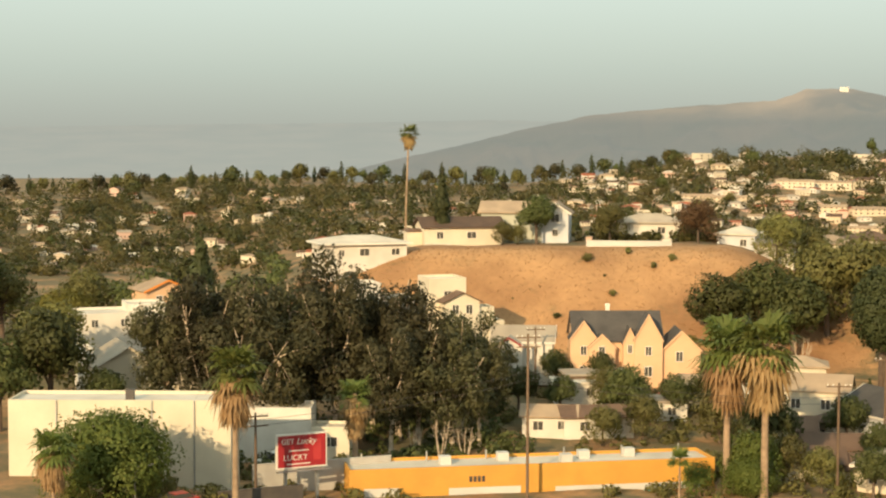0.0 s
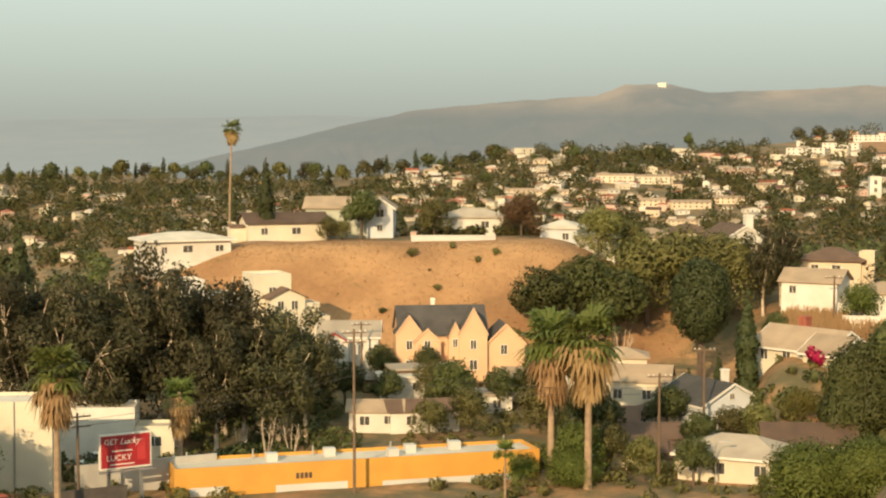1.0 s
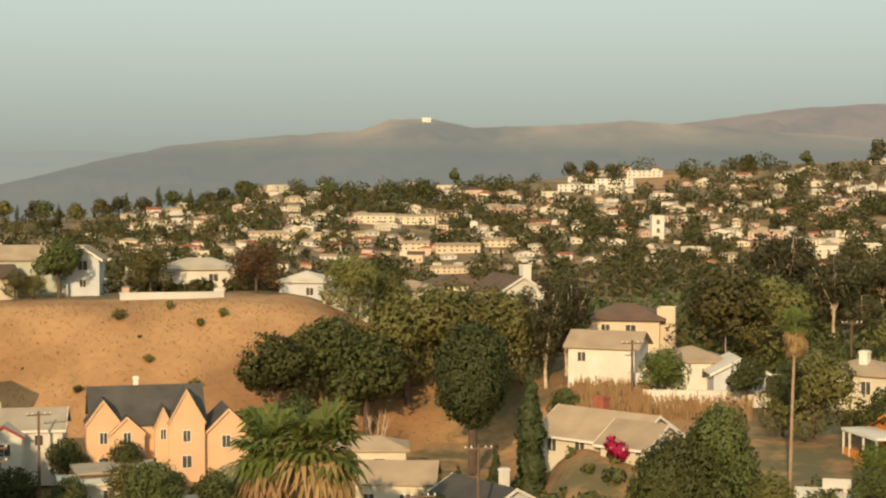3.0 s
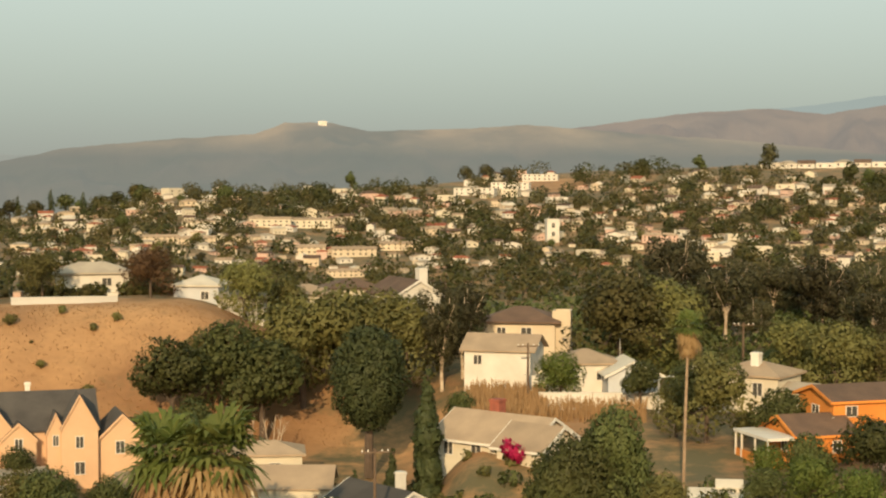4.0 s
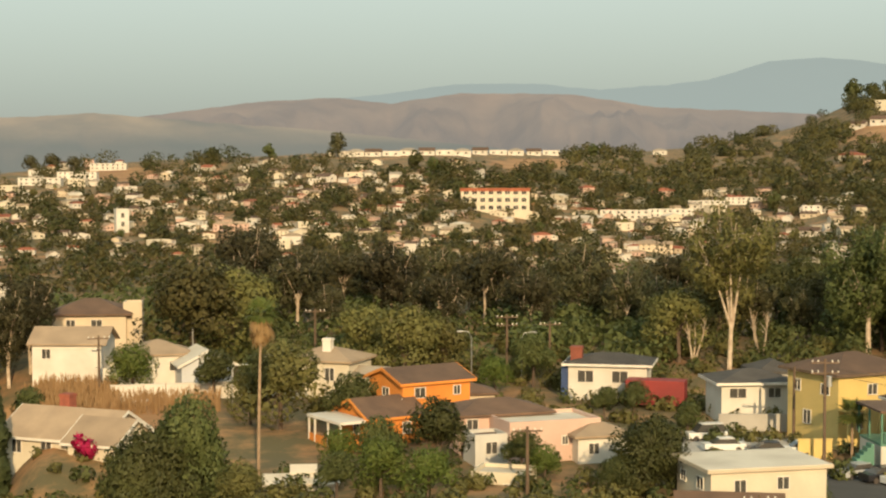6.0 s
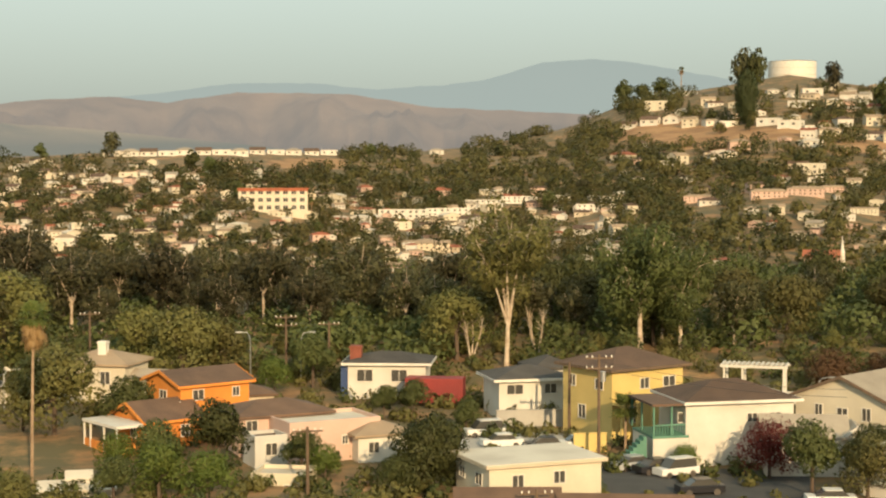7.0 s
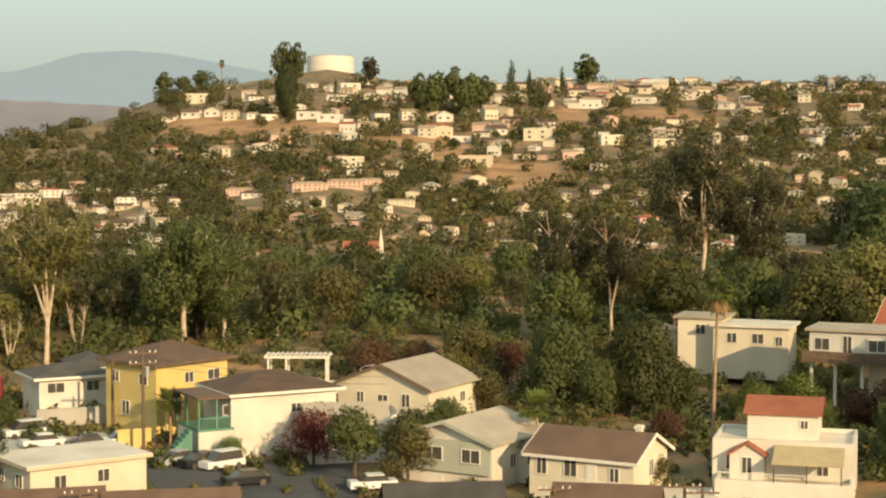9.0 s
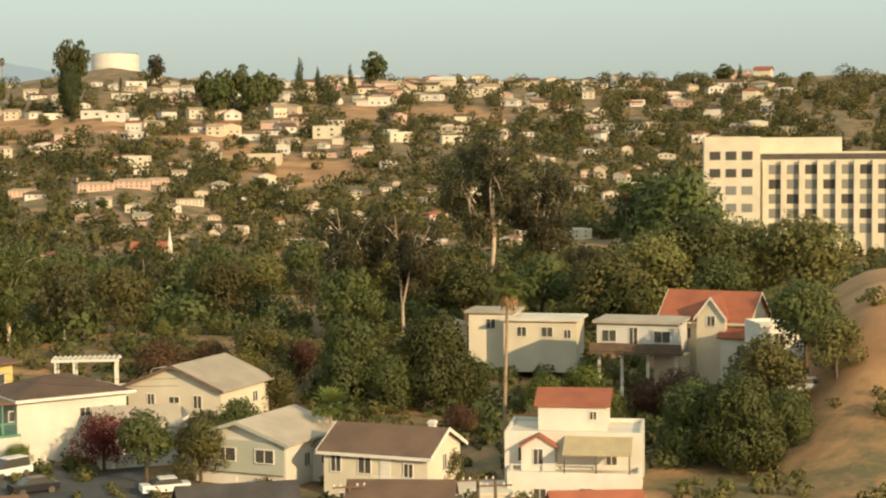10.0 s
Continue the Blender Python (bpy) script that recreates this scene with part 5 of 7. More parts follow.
for x in (-16.5, -10, -4, 4, 10, 16):
    bm = bmesh.new()
    tube(bm, [(x, 2.0, 5.9), (x, 2.0, 7.0)], [0.1, 0.1], 6)
    part("roof_vent", bm, METAL, h)

# billboard
b = thing("billboard", spot(-39.0, 118, 14, 5.7), "red roadside billboard with white lettering on steel posts", "billboard")
boxes("panel", TRIM, b, [(-2.55, 2.55, -0.15, 0.15, 2.9, 6.2)])
boxes("poster", material("red_poster", (0.36, 0.02, 0.025), (0.30, 0.018, 0.022), 0.5, 0.8, 6, 0.0, 0.03), b, [(-2.4, 2.4, -0.19, -0.154, 3.05, 6.05)])
boxes("poster_picture", material("poster_scarlet", (0.5, 0.05, 0.05), (0.42, 0.03, 0.03), 0.5, 1, 6, 0, 0.03), b, [(1.15, 1.95, -0.205, -0.192, 3.6, 5.6)])
for z, half in ((4.6, 1.0), (3.34, 1.2)):
    boxes("white_line", TRIM, b, [(-0.35 - half, -0.35 + half, -0.205, -0.192, z - 0.05, z + 0.05)])
for word, x, z, size in (("GET", -2.1, 5.25, 0.72), ("Lucky", -0.6, 5.2, 0.85), ("LUCKY", -1.9, 3.7, 0.78)):
    cu = bpy.data.curves.new("lettering", "FONT")
    cu.body, cu.size, cu.extrude = word, size, 0.01
    if word == "Lucky":
        cu.shear = 0.35
    cu.materials.append(TRIM)
    o = new("lettering", cu)
    o.parent = b
    o.matrix_basis = pose(x, -0.21, z, 90, 0, 0)
for x in (-1.6, 1.6):
    boxes("post", METAL, b, [(x - 0.14, x + 0.14, -0.1, 0.2, -2, 2.9)])
boxes("catwalk", METAL, b, [(-2.7, 2.7, -0.9, -0.2, 2.7, 2.78)])

# ---- trees and shrubs of the foreground ----
EUC = [pattern(eucalyptus(31 + i, 20, 11 + i, label="tall dark eucalyptus with pale limbs", count=10500, leaf_size=0.22)) for i in range(3)]
EUCBELT = [pattern(eucalyptus(131 + i, 19, 12 + i, L_EUC, 4800, "tall dark eucalyptus of the valley belt", leaf_size=0.33, low=0.08)) for i in range(3)]
EUCGREEN = pattern(eucalyptus(37, 20, 13, L_DARK, 12000, "broad green eucalyptus with several stems", leaf_size=0.22))
EUCPALE = pattern(eucalyptus(41, 21, 11, L_MID, 6500, "lone tall eucalyptus with bare white limbs", thin=0.15))
EUCTHIN = pattern(eucalyptus(44, 24, 13, L_EUC, 11000, "tall airy eucalyptus with white trunk", thin=0.1), True)
OAK = [pattern(round_tree(51 + i, 9, 10 + i, L_DARK, 14000, 0.19, name="oak_tree", label="dense dark green oak", low=0.12, clumps=16)) for i in range(2)]
ROUND = [pattern(round_tree(61 + i, 8, 7 + i * 0.6, m, 5000, 0.18, label="leafy round tree", low=0.2, clumps=13)) for i, m in enumerate((L_DARK, L_MID, L_MID, L_BRIGHT, L_BROWN, L_YEL, L_RED))]
CYP = pattern(cypress(71, 11, 2.2, "slender dark Italian cypress", count=6000))
EGG = pattern(egg_tree(72, 11, 8.6, "dense dark egg-shaped conifer", L_CYP, 24000, 0.17))
FICUS = pattern(round_tree(74, 7, 11, L_BRIGHT, 26000, 0.16, label="dense bright green clipped ficus", low=0.12, clumps=44, name="ficus_tree"))
BARE = pattern(bare_tree(73, 8, 5, "leafless tree with pale branches"))
PALM_SKIRT = pattern(fan_palm(81, 12, "fan palm with a shaggy skirt of dead fronds", 46, 80, 3.0, 4.6, 0.3))
PALM_DEAD = pattern(fan_palm(82, 7, "short fan palm wrapped in dead fronds", 30, 90, 2.0, 4.4, 0.3))
PALM_TALL = pattern(fan_palm(83, 15.5, "tall slim fan palm with yellowing crown", 22, 64, 1.6, 2.2, 0.15, 0.5), True)
PALM_GREEN = pattern(fan_palm(86, 15.5, "tall slim fan palm with a green crown", 40, 18, 1.6, 1.3, 0.16, 0.4))
PALM_SMALL = pattern(fan_palm(84, 5.4, "young fan palm with a stiff green crown", 34, 0, 1.6, 1, 0.16, 0, 0.3))
SHRUB = [pattern(shrub(91 + i, 1.4, 1.8, m, "round green shrub in a garden", 700, 0.12)) for i, m in enumerate((L_DARK, L_MID, L_BRIGHT, L_MAGENTA, L_STRAW))]

# gum grove behind the billboard
for i, (az, d, s, tall) in enumerate(((-43.2, 150, 0.8, 1), (-41.6, 147, 0.86, 1), (-39.6, 143, 0.92, 1), (-37.9, 148, 1.0, 1), (-36.2, 145, 0.95, 1), (-34.4, 150, 0.78, 1), (-33.3, 147, 1.0, 1),
                                      (-32.6, 141, 0.78, 0.95), (-31.2, 140, 0.74, 0.95), (-29.9, 143, 0.74, 0.95), (-34.0, 138, 0.7, 1), (-36.8, 156, 0.95, 1), (-40.6, 156, 0.9, 1), (-30.4, 150, 0.7, 1))):
    plant(EUC[i % 3], az, d, "tall dark eucalyptus of the grove", s=s * 1.1, tall=tall, group="eucalyptus grove")
for az, d, s in ((-44.2, 132, 0.9), (-41.4, 132, 0.8), (-33.0, 135, 0.6), (-31.9, 134, 0.7), (-30.8, 133, 0.6)):
    plant(BARE, az, d, "leafless tree with pale branches beside the grove", s=s)
for az, d, s, k in ((-50.2, 150, 1.3, 0), (-48.0, 152, 1.25, 0), (-46.8, 172, 1.2, 1), (-45.9, 150, 0.62, 0), (-49.6, 200, 1.5, 0), (-47.8, 205, 1.2, 1), (-44.6, 206, 1.1, 1), (-42.0, 200, 1.1, 0), (-45.6, 200, 1.0, 5), (-40.6, 205, 1.2, 0)):
    plant(ROUND[k], az, d, ("bright green rounded ficus by the warehouse" if k == 3 else "leafy dark tree behind the warehouse"), s=s)
plant(FICUS, -48.1, 112, "bright green clipped ficus beside the warehouse", s=1.08, tall=0.92, z=8.4)
plant(FICUS, -7.2, 114, "bright green ficus crown at the roadside", s=0.8, z=5.5)
plant(FICUS, -4.4, 113, "bright green ficus crown at the roadside", s=0.8, z=6.5)
plant(FICUS, -18.2, 120, "bright green rounded tree under the palms", s=0.5)
plant(PALM_SKIRT, -42.6, 110, "fan palm with green crown and straw skirt", s=0.98, z=7.4)
plant(PALM_DEAD, -36.2, 124, "short fan palm wrapped in dead fronds", s=1.0, z=7.6)
plant(PALM_SKIRT, -19.2, 121, "one of a pair of shaggy fan palms", s=1.2, z=5.6, group="palm pair")
plant(PALM_SKIRT, -17.5, 118, "one of a pair of shaggy fan palms", rot=140, s=1.24, z=5.8, group="palm pair")
plant(PALM_SKIRT, -51.5, 104, "fan palm at the roadside", s=0.7, z=6)
plant(PALM_TALL, -31.3, 236, "lone tall palm standing above the treetops", s=1.15, z=24.2, tall=0.9)
plant(PALM_TALL, -1.75, 141, "tall slim palm with a yellowing crown", s=1.0, z=11.4)
plant(PALM_GREEN, 36.5, 141, "tall slim green-topped palm", s=1.06, z=11.8)
plant(PALM_GREEN, 40.7, 270, "tall palm before the office block", s=0.9, z=18)
plant(PALM_SMALL, 30.6, 137, "young fan palm beside a cream house", s=1.0, z=13.6)
plant(PALM_SMALL, -21.5, 112, "dark shaggy young palm by the shop", s=0.75, z=6.2)
plant(PALM_SMALL, 18.2, 150, "young palm beside the yellow house", s=0.9, z=12.8)

# trees on and around the knoll
for az, d, s, p in ((-30.0, 222, 1.12, CYP), (-10.4, 156, 1.08, CYP), (-11.6, 158, 0.62, CYP), (-12.9, 155, 0.5, CYP), (-40.4, 190, 1.6, CYP)):
    plant(p, az, d, s=s)
plant(EGG, -12.4, 174, s=1.0, z=13.0)
for az, d, s, k in ((-26.2, 221, 0.78, 0), (-19.7, 222, 0.85, 4), (-23.2, 224, 0.7, 1), (-27.6, 219, 0.4, 1), (-27.0, 219, 0.34, 1), (-16.6, 217, 0.85, 1), (-15.2, 222, 0.8, 1),
                    (-19.0, 189, 1.1, 0), (-17.3, 192, 1.15, 0), (-16.0, 188, 1.2, 0), (-14.6, 196, 1.45, 1), (-13.4, 199, 1.4, 1), (-12.0, 203, 1.2, 1), (-18.2, 182, 0.7, 0), (-11.2, 200, 1.2, 1), (-17.8, 196, 0.8, 1)):
    plant(ROUND[k], az, d, ("bronze-leaved tree on the rim of the knoll" if k == 4 else "leafy tree on the slope of the knoll"), s=s)
for az, d, s in ((-9.9, 196, 0.62), (-9.2, 198, 0.6), (-16.0, 193, 0.5)):
    plant(EUC[1], az, d, "slim eucalyptus on the slope", s=s)
for az, d, s in ((-16.6, 180, 0.8), (-17.1, 181, 0.7), (-15.6, 181, 0.75)):
    plant(BARE, az, d, "grey leafless tree on the slope", s=s)
for az, d, s, k in ((-25.6, 196, 0.65, 0), (-24.3, 207, 1.0, 1), (-22.6, 209, 0.8, 1), (-21.6, 205, 0.75, 1), (-20.8, 207, 0.8, 1), (-23.3, 199, 0.7, 1), (-22.0, 191, 1.1, 1), (-21.8, 195, 0.9, 1), (-20.2, 190, 1.2, 1), (-27.4, 200, 0.3, 0), (-26.2, 192, 0.3, 0), (-25.2, 190, 0.3, 0), (-28.8, 196, 0.25, 0), (-23.6, 203, 0.3, 1)):
    plant(SHRUB[k], az, d, "green shrub on the dry slope", s=s, group="shrubs on the knoll")
plant(SHRUB[3], -7.35, 153.5, "crimson flowering bougainvillea before the bungalow", s=1.75)

# gardens between the shop and the peach house
for i, (az, d, s, k) in enumerate(((-27.8, 158, 0.6, 0), (-26.0, 157, 0.5, 0), (-23.8, 160, 0.6, 1), (-23.2, 154, 0.7, 0), (-21.0, 156, 0.55, 0), (-19.2, 147, 0.7, 1), (-19.6, 158, 0.6, 0), (-17.6, 156, 0.4, 1),
                                   (-24.4, 144, 0.5, 1), (-22.6, 146, 0.6, 1), (-17.2, 138, 0.8, 0), (-13.8, 145, 0.6, 0), (-19.6, 171, 0.4, 2), (-26.0, 170, 0.5, 0), (-24.0, 169, 0.5, 0), (-17.5, 164, 0.5, 0), (-14.0, 163, 0.4, 1), (-18.0, 122, 0.75, 3), (-20.6, 119, 0.6, 3),
                                   (-11.0, 138, 0.55, 1), (-9.8, 136, 0.5, 1), (-12.4, 135, 0.5, 0), (-16.6, 125, 0.6, 1), (-14.9, 122, 0.5, 1), (-12.6, 121, 0.5, 0), (-7.6, 119, 0.62, 3), (-5.6, 117, 0.7, 3), (-9.4, 121, 0.5, 2))):
    plant(ROUND[k], az, d, "leafy garden tree between low houses", s=s)
for az, d, s, k in ((-5.1, 136, 0.86, 0), (-3.9, 138, 0.78, 0), (-6.0, 135, 0.7, 0)):
    plant(OAK[k], az, d, "large dense oak before the bungalow", s=s * 1.05, tall=1.25)
plant(ROUND[5], -7.9, 139, "yellow-green young tree at the edge of the oak", s=0.5)
# bank by the white houses
for az, d, s, k in ((-5.9, 184, 0.95, 3), (-4.9, 190, 0.85, 3), (-3.9, 200, 1.35, 1), (-2.6, 203, 1.2, 1), (-3.2, 178, 0.55, 0), (-1.9, 178, 0.5, 0), (-1.0, 162, 0.95, 1), (0.3, 165, 0.8, 2), (-2.0, 165, 0.6, 1), (1.4, 158, 0.6, 0), (-9.3, 172, 0.4, 0),
                    (1.0, 142, 0.62, 3), (2.4, 140, 0.5, 0), (4.4, 141, 0.66, 0), (2.4, 132, 0.8, 3), (4.0, 131, 0.7, 3), (8.0, 139, 0.5, 3), (7.2, 140, 0.4, 0), (11.0, 166, 0.4, 0), (10.0, 166, 0.34, 0), (12.8, 158, 0.34, 0), (6.3, 182, 0.7, 3), (7.6, 186, 0.6, 0), (0.9, 130, 0.4, 0), (-2.4, 131, 0.5, 1), (3.2, 186, 1.0, 1), (1.8, 192, 0.9, 1), (4.6, 188, 0.8, 1)):
    plant(ROUND[k], az, d, "leafy garden tree among hillside houses", s=s)
for az, d, s in ((11.5, 134, 0.9), (10.4, 133, 0.75), (12.2, 136, 0.75)):
    plant(OAK[1], az, d, "large green tree before the cream apartments", s=s * 0.72)
# dark gum belt across the valley
for i in range(34):
    az = -2.6 + i * 0.53 + 0.5 * math.sin(i * 2.1)
    plant(EUCBELT[i % 3], az, 212 + (i * 29 % 34), "tall dark eucalyptus of the valley belt", s=0.62 + 0.05 * (i * 7 % 6), group="eucalyptus belt")
plant(EUCPALE, 14.15, 196, "lone tall eucalyptus with bare white limbs", s=1.02, z=14.6)
plant(BARE, 13.0, 199, "leafless pale tree beside the tall eucalyptus", s=0.9)
plant(BARE, 15.2, 200, "leafless pale tree beside the tall eucalyptus", s=0.9)
for i in range(46):
    az = 12.5 + i * 0.72 + 0.6 * math.sin(i * 1.7)
    d = 200 + (i * 37 % 60)
    k = (1, 0, 1, 2, 0)[i % 5]
    if i % 4 == 1:
        plant(EUCBELT[i % 3], az, d + 8, "eucalyptus in the valley wood", s=0.55 + 0.04 * (i % 5), group="valley wood")
    else:
        plant(ROUND[k], az, d, "leafy tree in the valley wood", s=0.95 + 0.12 * (i * 5 % 5), group="valley wood")
for az, d, s in ((18.7, 204, 0.85), (20.0, 206, 0.8), (19.4, 210, 0.8)):
    plant(EUCGREEN, az, d, "broad green eucalyptus behind the yellow house", s=s)
for az, d, s in ((31.2, 208, 0.75), (33.1, 204, 0.72)):
    plant(EUCTHIN, az, d, "airy eucalyptus with several white stems", s=s, z=15.6)
plant(EUCTHIN, 36.1, 238, "very tall airy eucalyptus with a white trunk", s=1.08, z=17.5)
plant(EUCTHIN, 37.8, 240, "tall leaning eucalyptus with white limbs", s=0.85, z=17.5)
for az, d, s, k in ((31.2, 168, 0.95, 0), (32.6, 165, 1.0, 1), (34.2, 166, 1.0, 0), (35.4, 170, 0.85, 1), (43.0, 141, 0.75, 0), (44.6, 138, 0.85, 0), (45.8, 143, 0.85, 1)):
    plant(OAK[k], az, d, "broad dark oak on the valley floor", s=s * 0.95)
for az, d, s, k in ((37.9, 160, 0.75, 3), (39.3, 163, 0.85, 3), (40.0, 158, 0.6, 3), (23.0, 142, 0.6, 6), (24.4, 134, 0.6, 0), (26.2, 134, 0.55, 1), (26.3, 140, 0.5, 0), (27.4, 142, 0.55, 0), (28.6, 160, 0.6, 1), (27.8, 168, 0.7, 5), (25.0, 182, 0.8, 4), (26.6, 184, 0.7, 4), (28.4, 178, 0.8, 1),
                    (29.6, 182, 0.7, 4), (42.4, 160, 0.75, 4), (41.4, 160, 0.6, 4), (45.4, 150, 0.9, 1), (46.6, 172, 0.7, 1), (45.6, 186, 0.8, 1), (40.2, 205, 1.2, 1), (38.6, 212, 0.9, 2), (41.6, 225, 1.3, 1), (43.2, 230, 1.4, 0), (44.6, 240, 1.4, 1), (46.4, 235, 1.5, 1), (42.4, 262, 1.9, 0), (41.6, 275, 1.8, 0), (35.0, 152, 0.5, 4), (34.6, 130, 0.35, 1), (20.2, 143, 0.4, 3), (17.0, 132, 0.4, 3), (46.6, 156, 0.85, 0), (47.6, 150, 0.6, 1), (36.6, 206, 0.6, 1)):
    plant(ROUND[k], az, d, {3: "bright green tree beside the villa", 4: "rust-brown drying tree in the valley", 5: "yellow-green tree in the valley", 6: "dark red-leaved tree by the porch"}.get(k, "leafy tree among the houses"), s=s)

# dry reeds on the bank, one thicket
def reeds(name, spots, label, seed, mat, height):
    rng = np.random.default_rng(seed)
    vs, fs = [], []
    for az0, az1, d0, d1, n in spots:
        for _ in range(n):
            az, d = rng.uniform(az0, az1), rng.uniform(d0, d1)
            x, y = d * math.sin(radians(az)), d * math.cos(radians(az))
            z, hh, b = ground(x, y), height * rng.uniform(0.5, 1.1), len(vs)
            dx, dy = rng.normal(0, 0.25, 2)
            vs += [(x - 0.05, y, z - 0.1), (x + 0.05, y, z - 0.1), (x + dx + 0.03, y + dy, z + hh), (x + dx - 0.03, y + dy, z + hh)]
            fs.append((b, b + 1, b + 2, b + 3))
    me = bpy.data.meshes.new(name)
    me.from_pydata(vs, [], fs)
    me.materials.append(mat)
    return tagged(new(name, me), label, "grass", kind="stuff")


reeds("dry_reeds", [(-9.6, -6.4, 168, 187, 2600), (-6.4, -3.0, 170, 178, 500)], "straw-coloured dry reeds on the bank", 5, L_DRY, 1.9)
reeds("dry_grass", [(-36, -13, 186, 214, 7000)], "short dry grass on the slopes", 6, L_DRY, 0.2)


# ---- poles, lamps and wires ----
def utility_pole(az, d, z, height, arms=1, label="weathered wooden utility pole with a crossarm", box_on=False):
    t = thing("utility_pole", spot(az, d, 10, z), label, "utility pole")
    bm = bmesh.new()
    tube(bm, [(0, 0, -2), (0, 0, height * 0.5), (0, 0, height)], [0.17, 0.14, 0.11], 8)
    part("pole", bm, WOOD, t)
    for k in range(arms):
        zz = height - 0.4 - 0.9 * k
        a = boxes("crossarm", WOOD, t, [(-1.2, 1.2, -0.17, -0.06, zz, zz + 0.13)])
        for x in (-1.1, -0.6, 0.6, 1.1):
            boxes("insulator", TRIM, a, [(x - 0.05, x + 0.05, -0.16, -0.07, zz + 0.13, zz + 0.3)])
    if box_on:
        bm = bmesh.new()
        tube(bm, [(0.35, 0, height - 2.4), (0.35, 0, height - 1.5)], [0.26, 0.26], 10)
        part("transformer", bm, METAL, t)
    return t


def street_lamp(az, d, z, height, rot=0):
    t = thing("street_lamp", spot(az, d, rot, z), "grey steel street lamp with a curved arm", "street lamp")
    bm = bmesh.new()
    tube(bm, [(0, 0, -1), (0, 0, height * 0.9), (0.3, 0, height), (1.1, 0, height + 0.1)], [0.1, 0.07, 0.055, 0.045], 7)
    part("pole", bm, METAL, t)
    boxes("lamp_head", METAL, t, [(0.95, 1.6, -0.13, 0.13, height + 0.02, height + 0.16)])
    return t


for row in ((-28.5, 117, 3.6, 17.6, 2), (-23.3, 156, 5, 7.6, 1), (-14.2, 121, 4, 12.4, 1), (-41.3, 115, 5, 9.5, 2), (-26.9, 168, 9.5, 6.5, 1), (6.7, 188, 14.4, 8.0, 2), (8.15, 190, 14.4, 7, 1), (-7.0, 183, 15, 6.0, 1), (0.2, 200, 16, 6, 1), (17.3, 148, 13, 9.6, 2), (16.3, 157, 14, 6.8, 0),
            (15.2, 122, 11, 4.8, 1), (7.4, 132, 11.4, 7.4, 1), (31.2, 121, 11, 4.8, 1), (35.6, 122, 11, 5, 1), (36.2, 122, 11, 4.6, 1), (41.3, 215, 17, 7, 0), (-12.2, 141, 5.0, 11.5, 1), (-9.8, 218, 17, 8, 0), (-7.15, 192, 16, 5, 0)):
    utility_pole(row[0], row[1], row[2], row[3], row[4], box_on=row[1] in (117, 148))
for row in ((-47.4, 108, 5, 6.5), (5.5, 186, 14.2, 6.4), (7.2, 189, 14.4, 5.8), (-3.9, 198, 15, 6), (-2.6, 172, 14.2, 4.6), (-11.6, 122, 4.6, 5.0), (24.6, 170, 15, 3)):
    street_lamp(row[0], row[1], row[2], row[3], 180 if row[0] == 5.5 else 0)


def wires(name, runs, label):
    """Each sagging wire is a thing of its own."""
    for az0, d0, z0, az1, d1, z1, sag in runs:
        a, b = spot(az0, d0, 0, z0).translation, spot(az1, d1, 0, z1).translation
        pts = [a.lerp(b, k / 14) - Vector((0, 0, sag * 4 * (k / 14) * (1 - k / 14))) for k in range(15)]
        bm = bmesh.new()
        tube(bm, pts, [0.022] * 15, 3)
        tagged(new(name, finish(name, bm, DARKTRIM)), label, "wire", name.replace("_", " ") + "s")


wires("overhead_wire", [(-41.3, 115, 13.8, -28.5, 117, 17.6, 0.5), (-41.3, 115, 13.3, -28.5, 117, 16.8, 0.5), (-28.5, 117, 17.6, -14.2, 121, 15.0, 0.8), (-28.5, 117, 16.8, -14.2, 121, 14.4, 0.8)], "dark sagging power line along the street")
wires("service_wire", [(17.3, 148, 22, 25.5, 140, 21, 0.5), (17.3, 148, 21.4, 25.5, 140, 20.4, 0.5), (6.7, 188, 21.8, 8.15, 190, 21, 0.2)], "thin service wire between houses")


# ---- parked vehicles and yard things ----
def car(m, paint, label, long=4.4, tall=1.45, van=False):
    t = thing("car", m, label, "car")
    bm = bmesh.new()
    L, W = long / 2, 0.88
    roof = tall + (0.35 if van else 0)
    prism(bm, [(-W, 0.32), (W, 0.32), (W, 0.88), (W - 0.1, 0.95), (-W + 0.1, 0.95), (-W, 0.88)], "x", -L, L)
    part("body", bm, paint, t)
    bm = bmesh.new()
    prism(bm, [(-L * 0.62, 0.95), (L * (0.9 if van else 0.72), 0.95), (L * (0.82 if van else 0.45), roof), (-L * 0.28, roof)], "y", -W + 0.12, W - 0.12)
    part("cabin", bm, GLASS, t)
    boxes("roof_panel", paint, t, [(-L * 0.28, L * (0.82 if van else 0.45), -W + 0.14, W - 0.14, roof, roof + 0.06)])
    for x in (-L * 0.62, L * 0.62):
        for y in (-W, W):
            bm = bmesh.new()
            tube(bm, [(x, y - 0.09, 0.32), (x, y + 0.09, 0.32)], [0.32, 0.32], 12)
            part("wheel", bm, DARKTRIM, t)
    return t


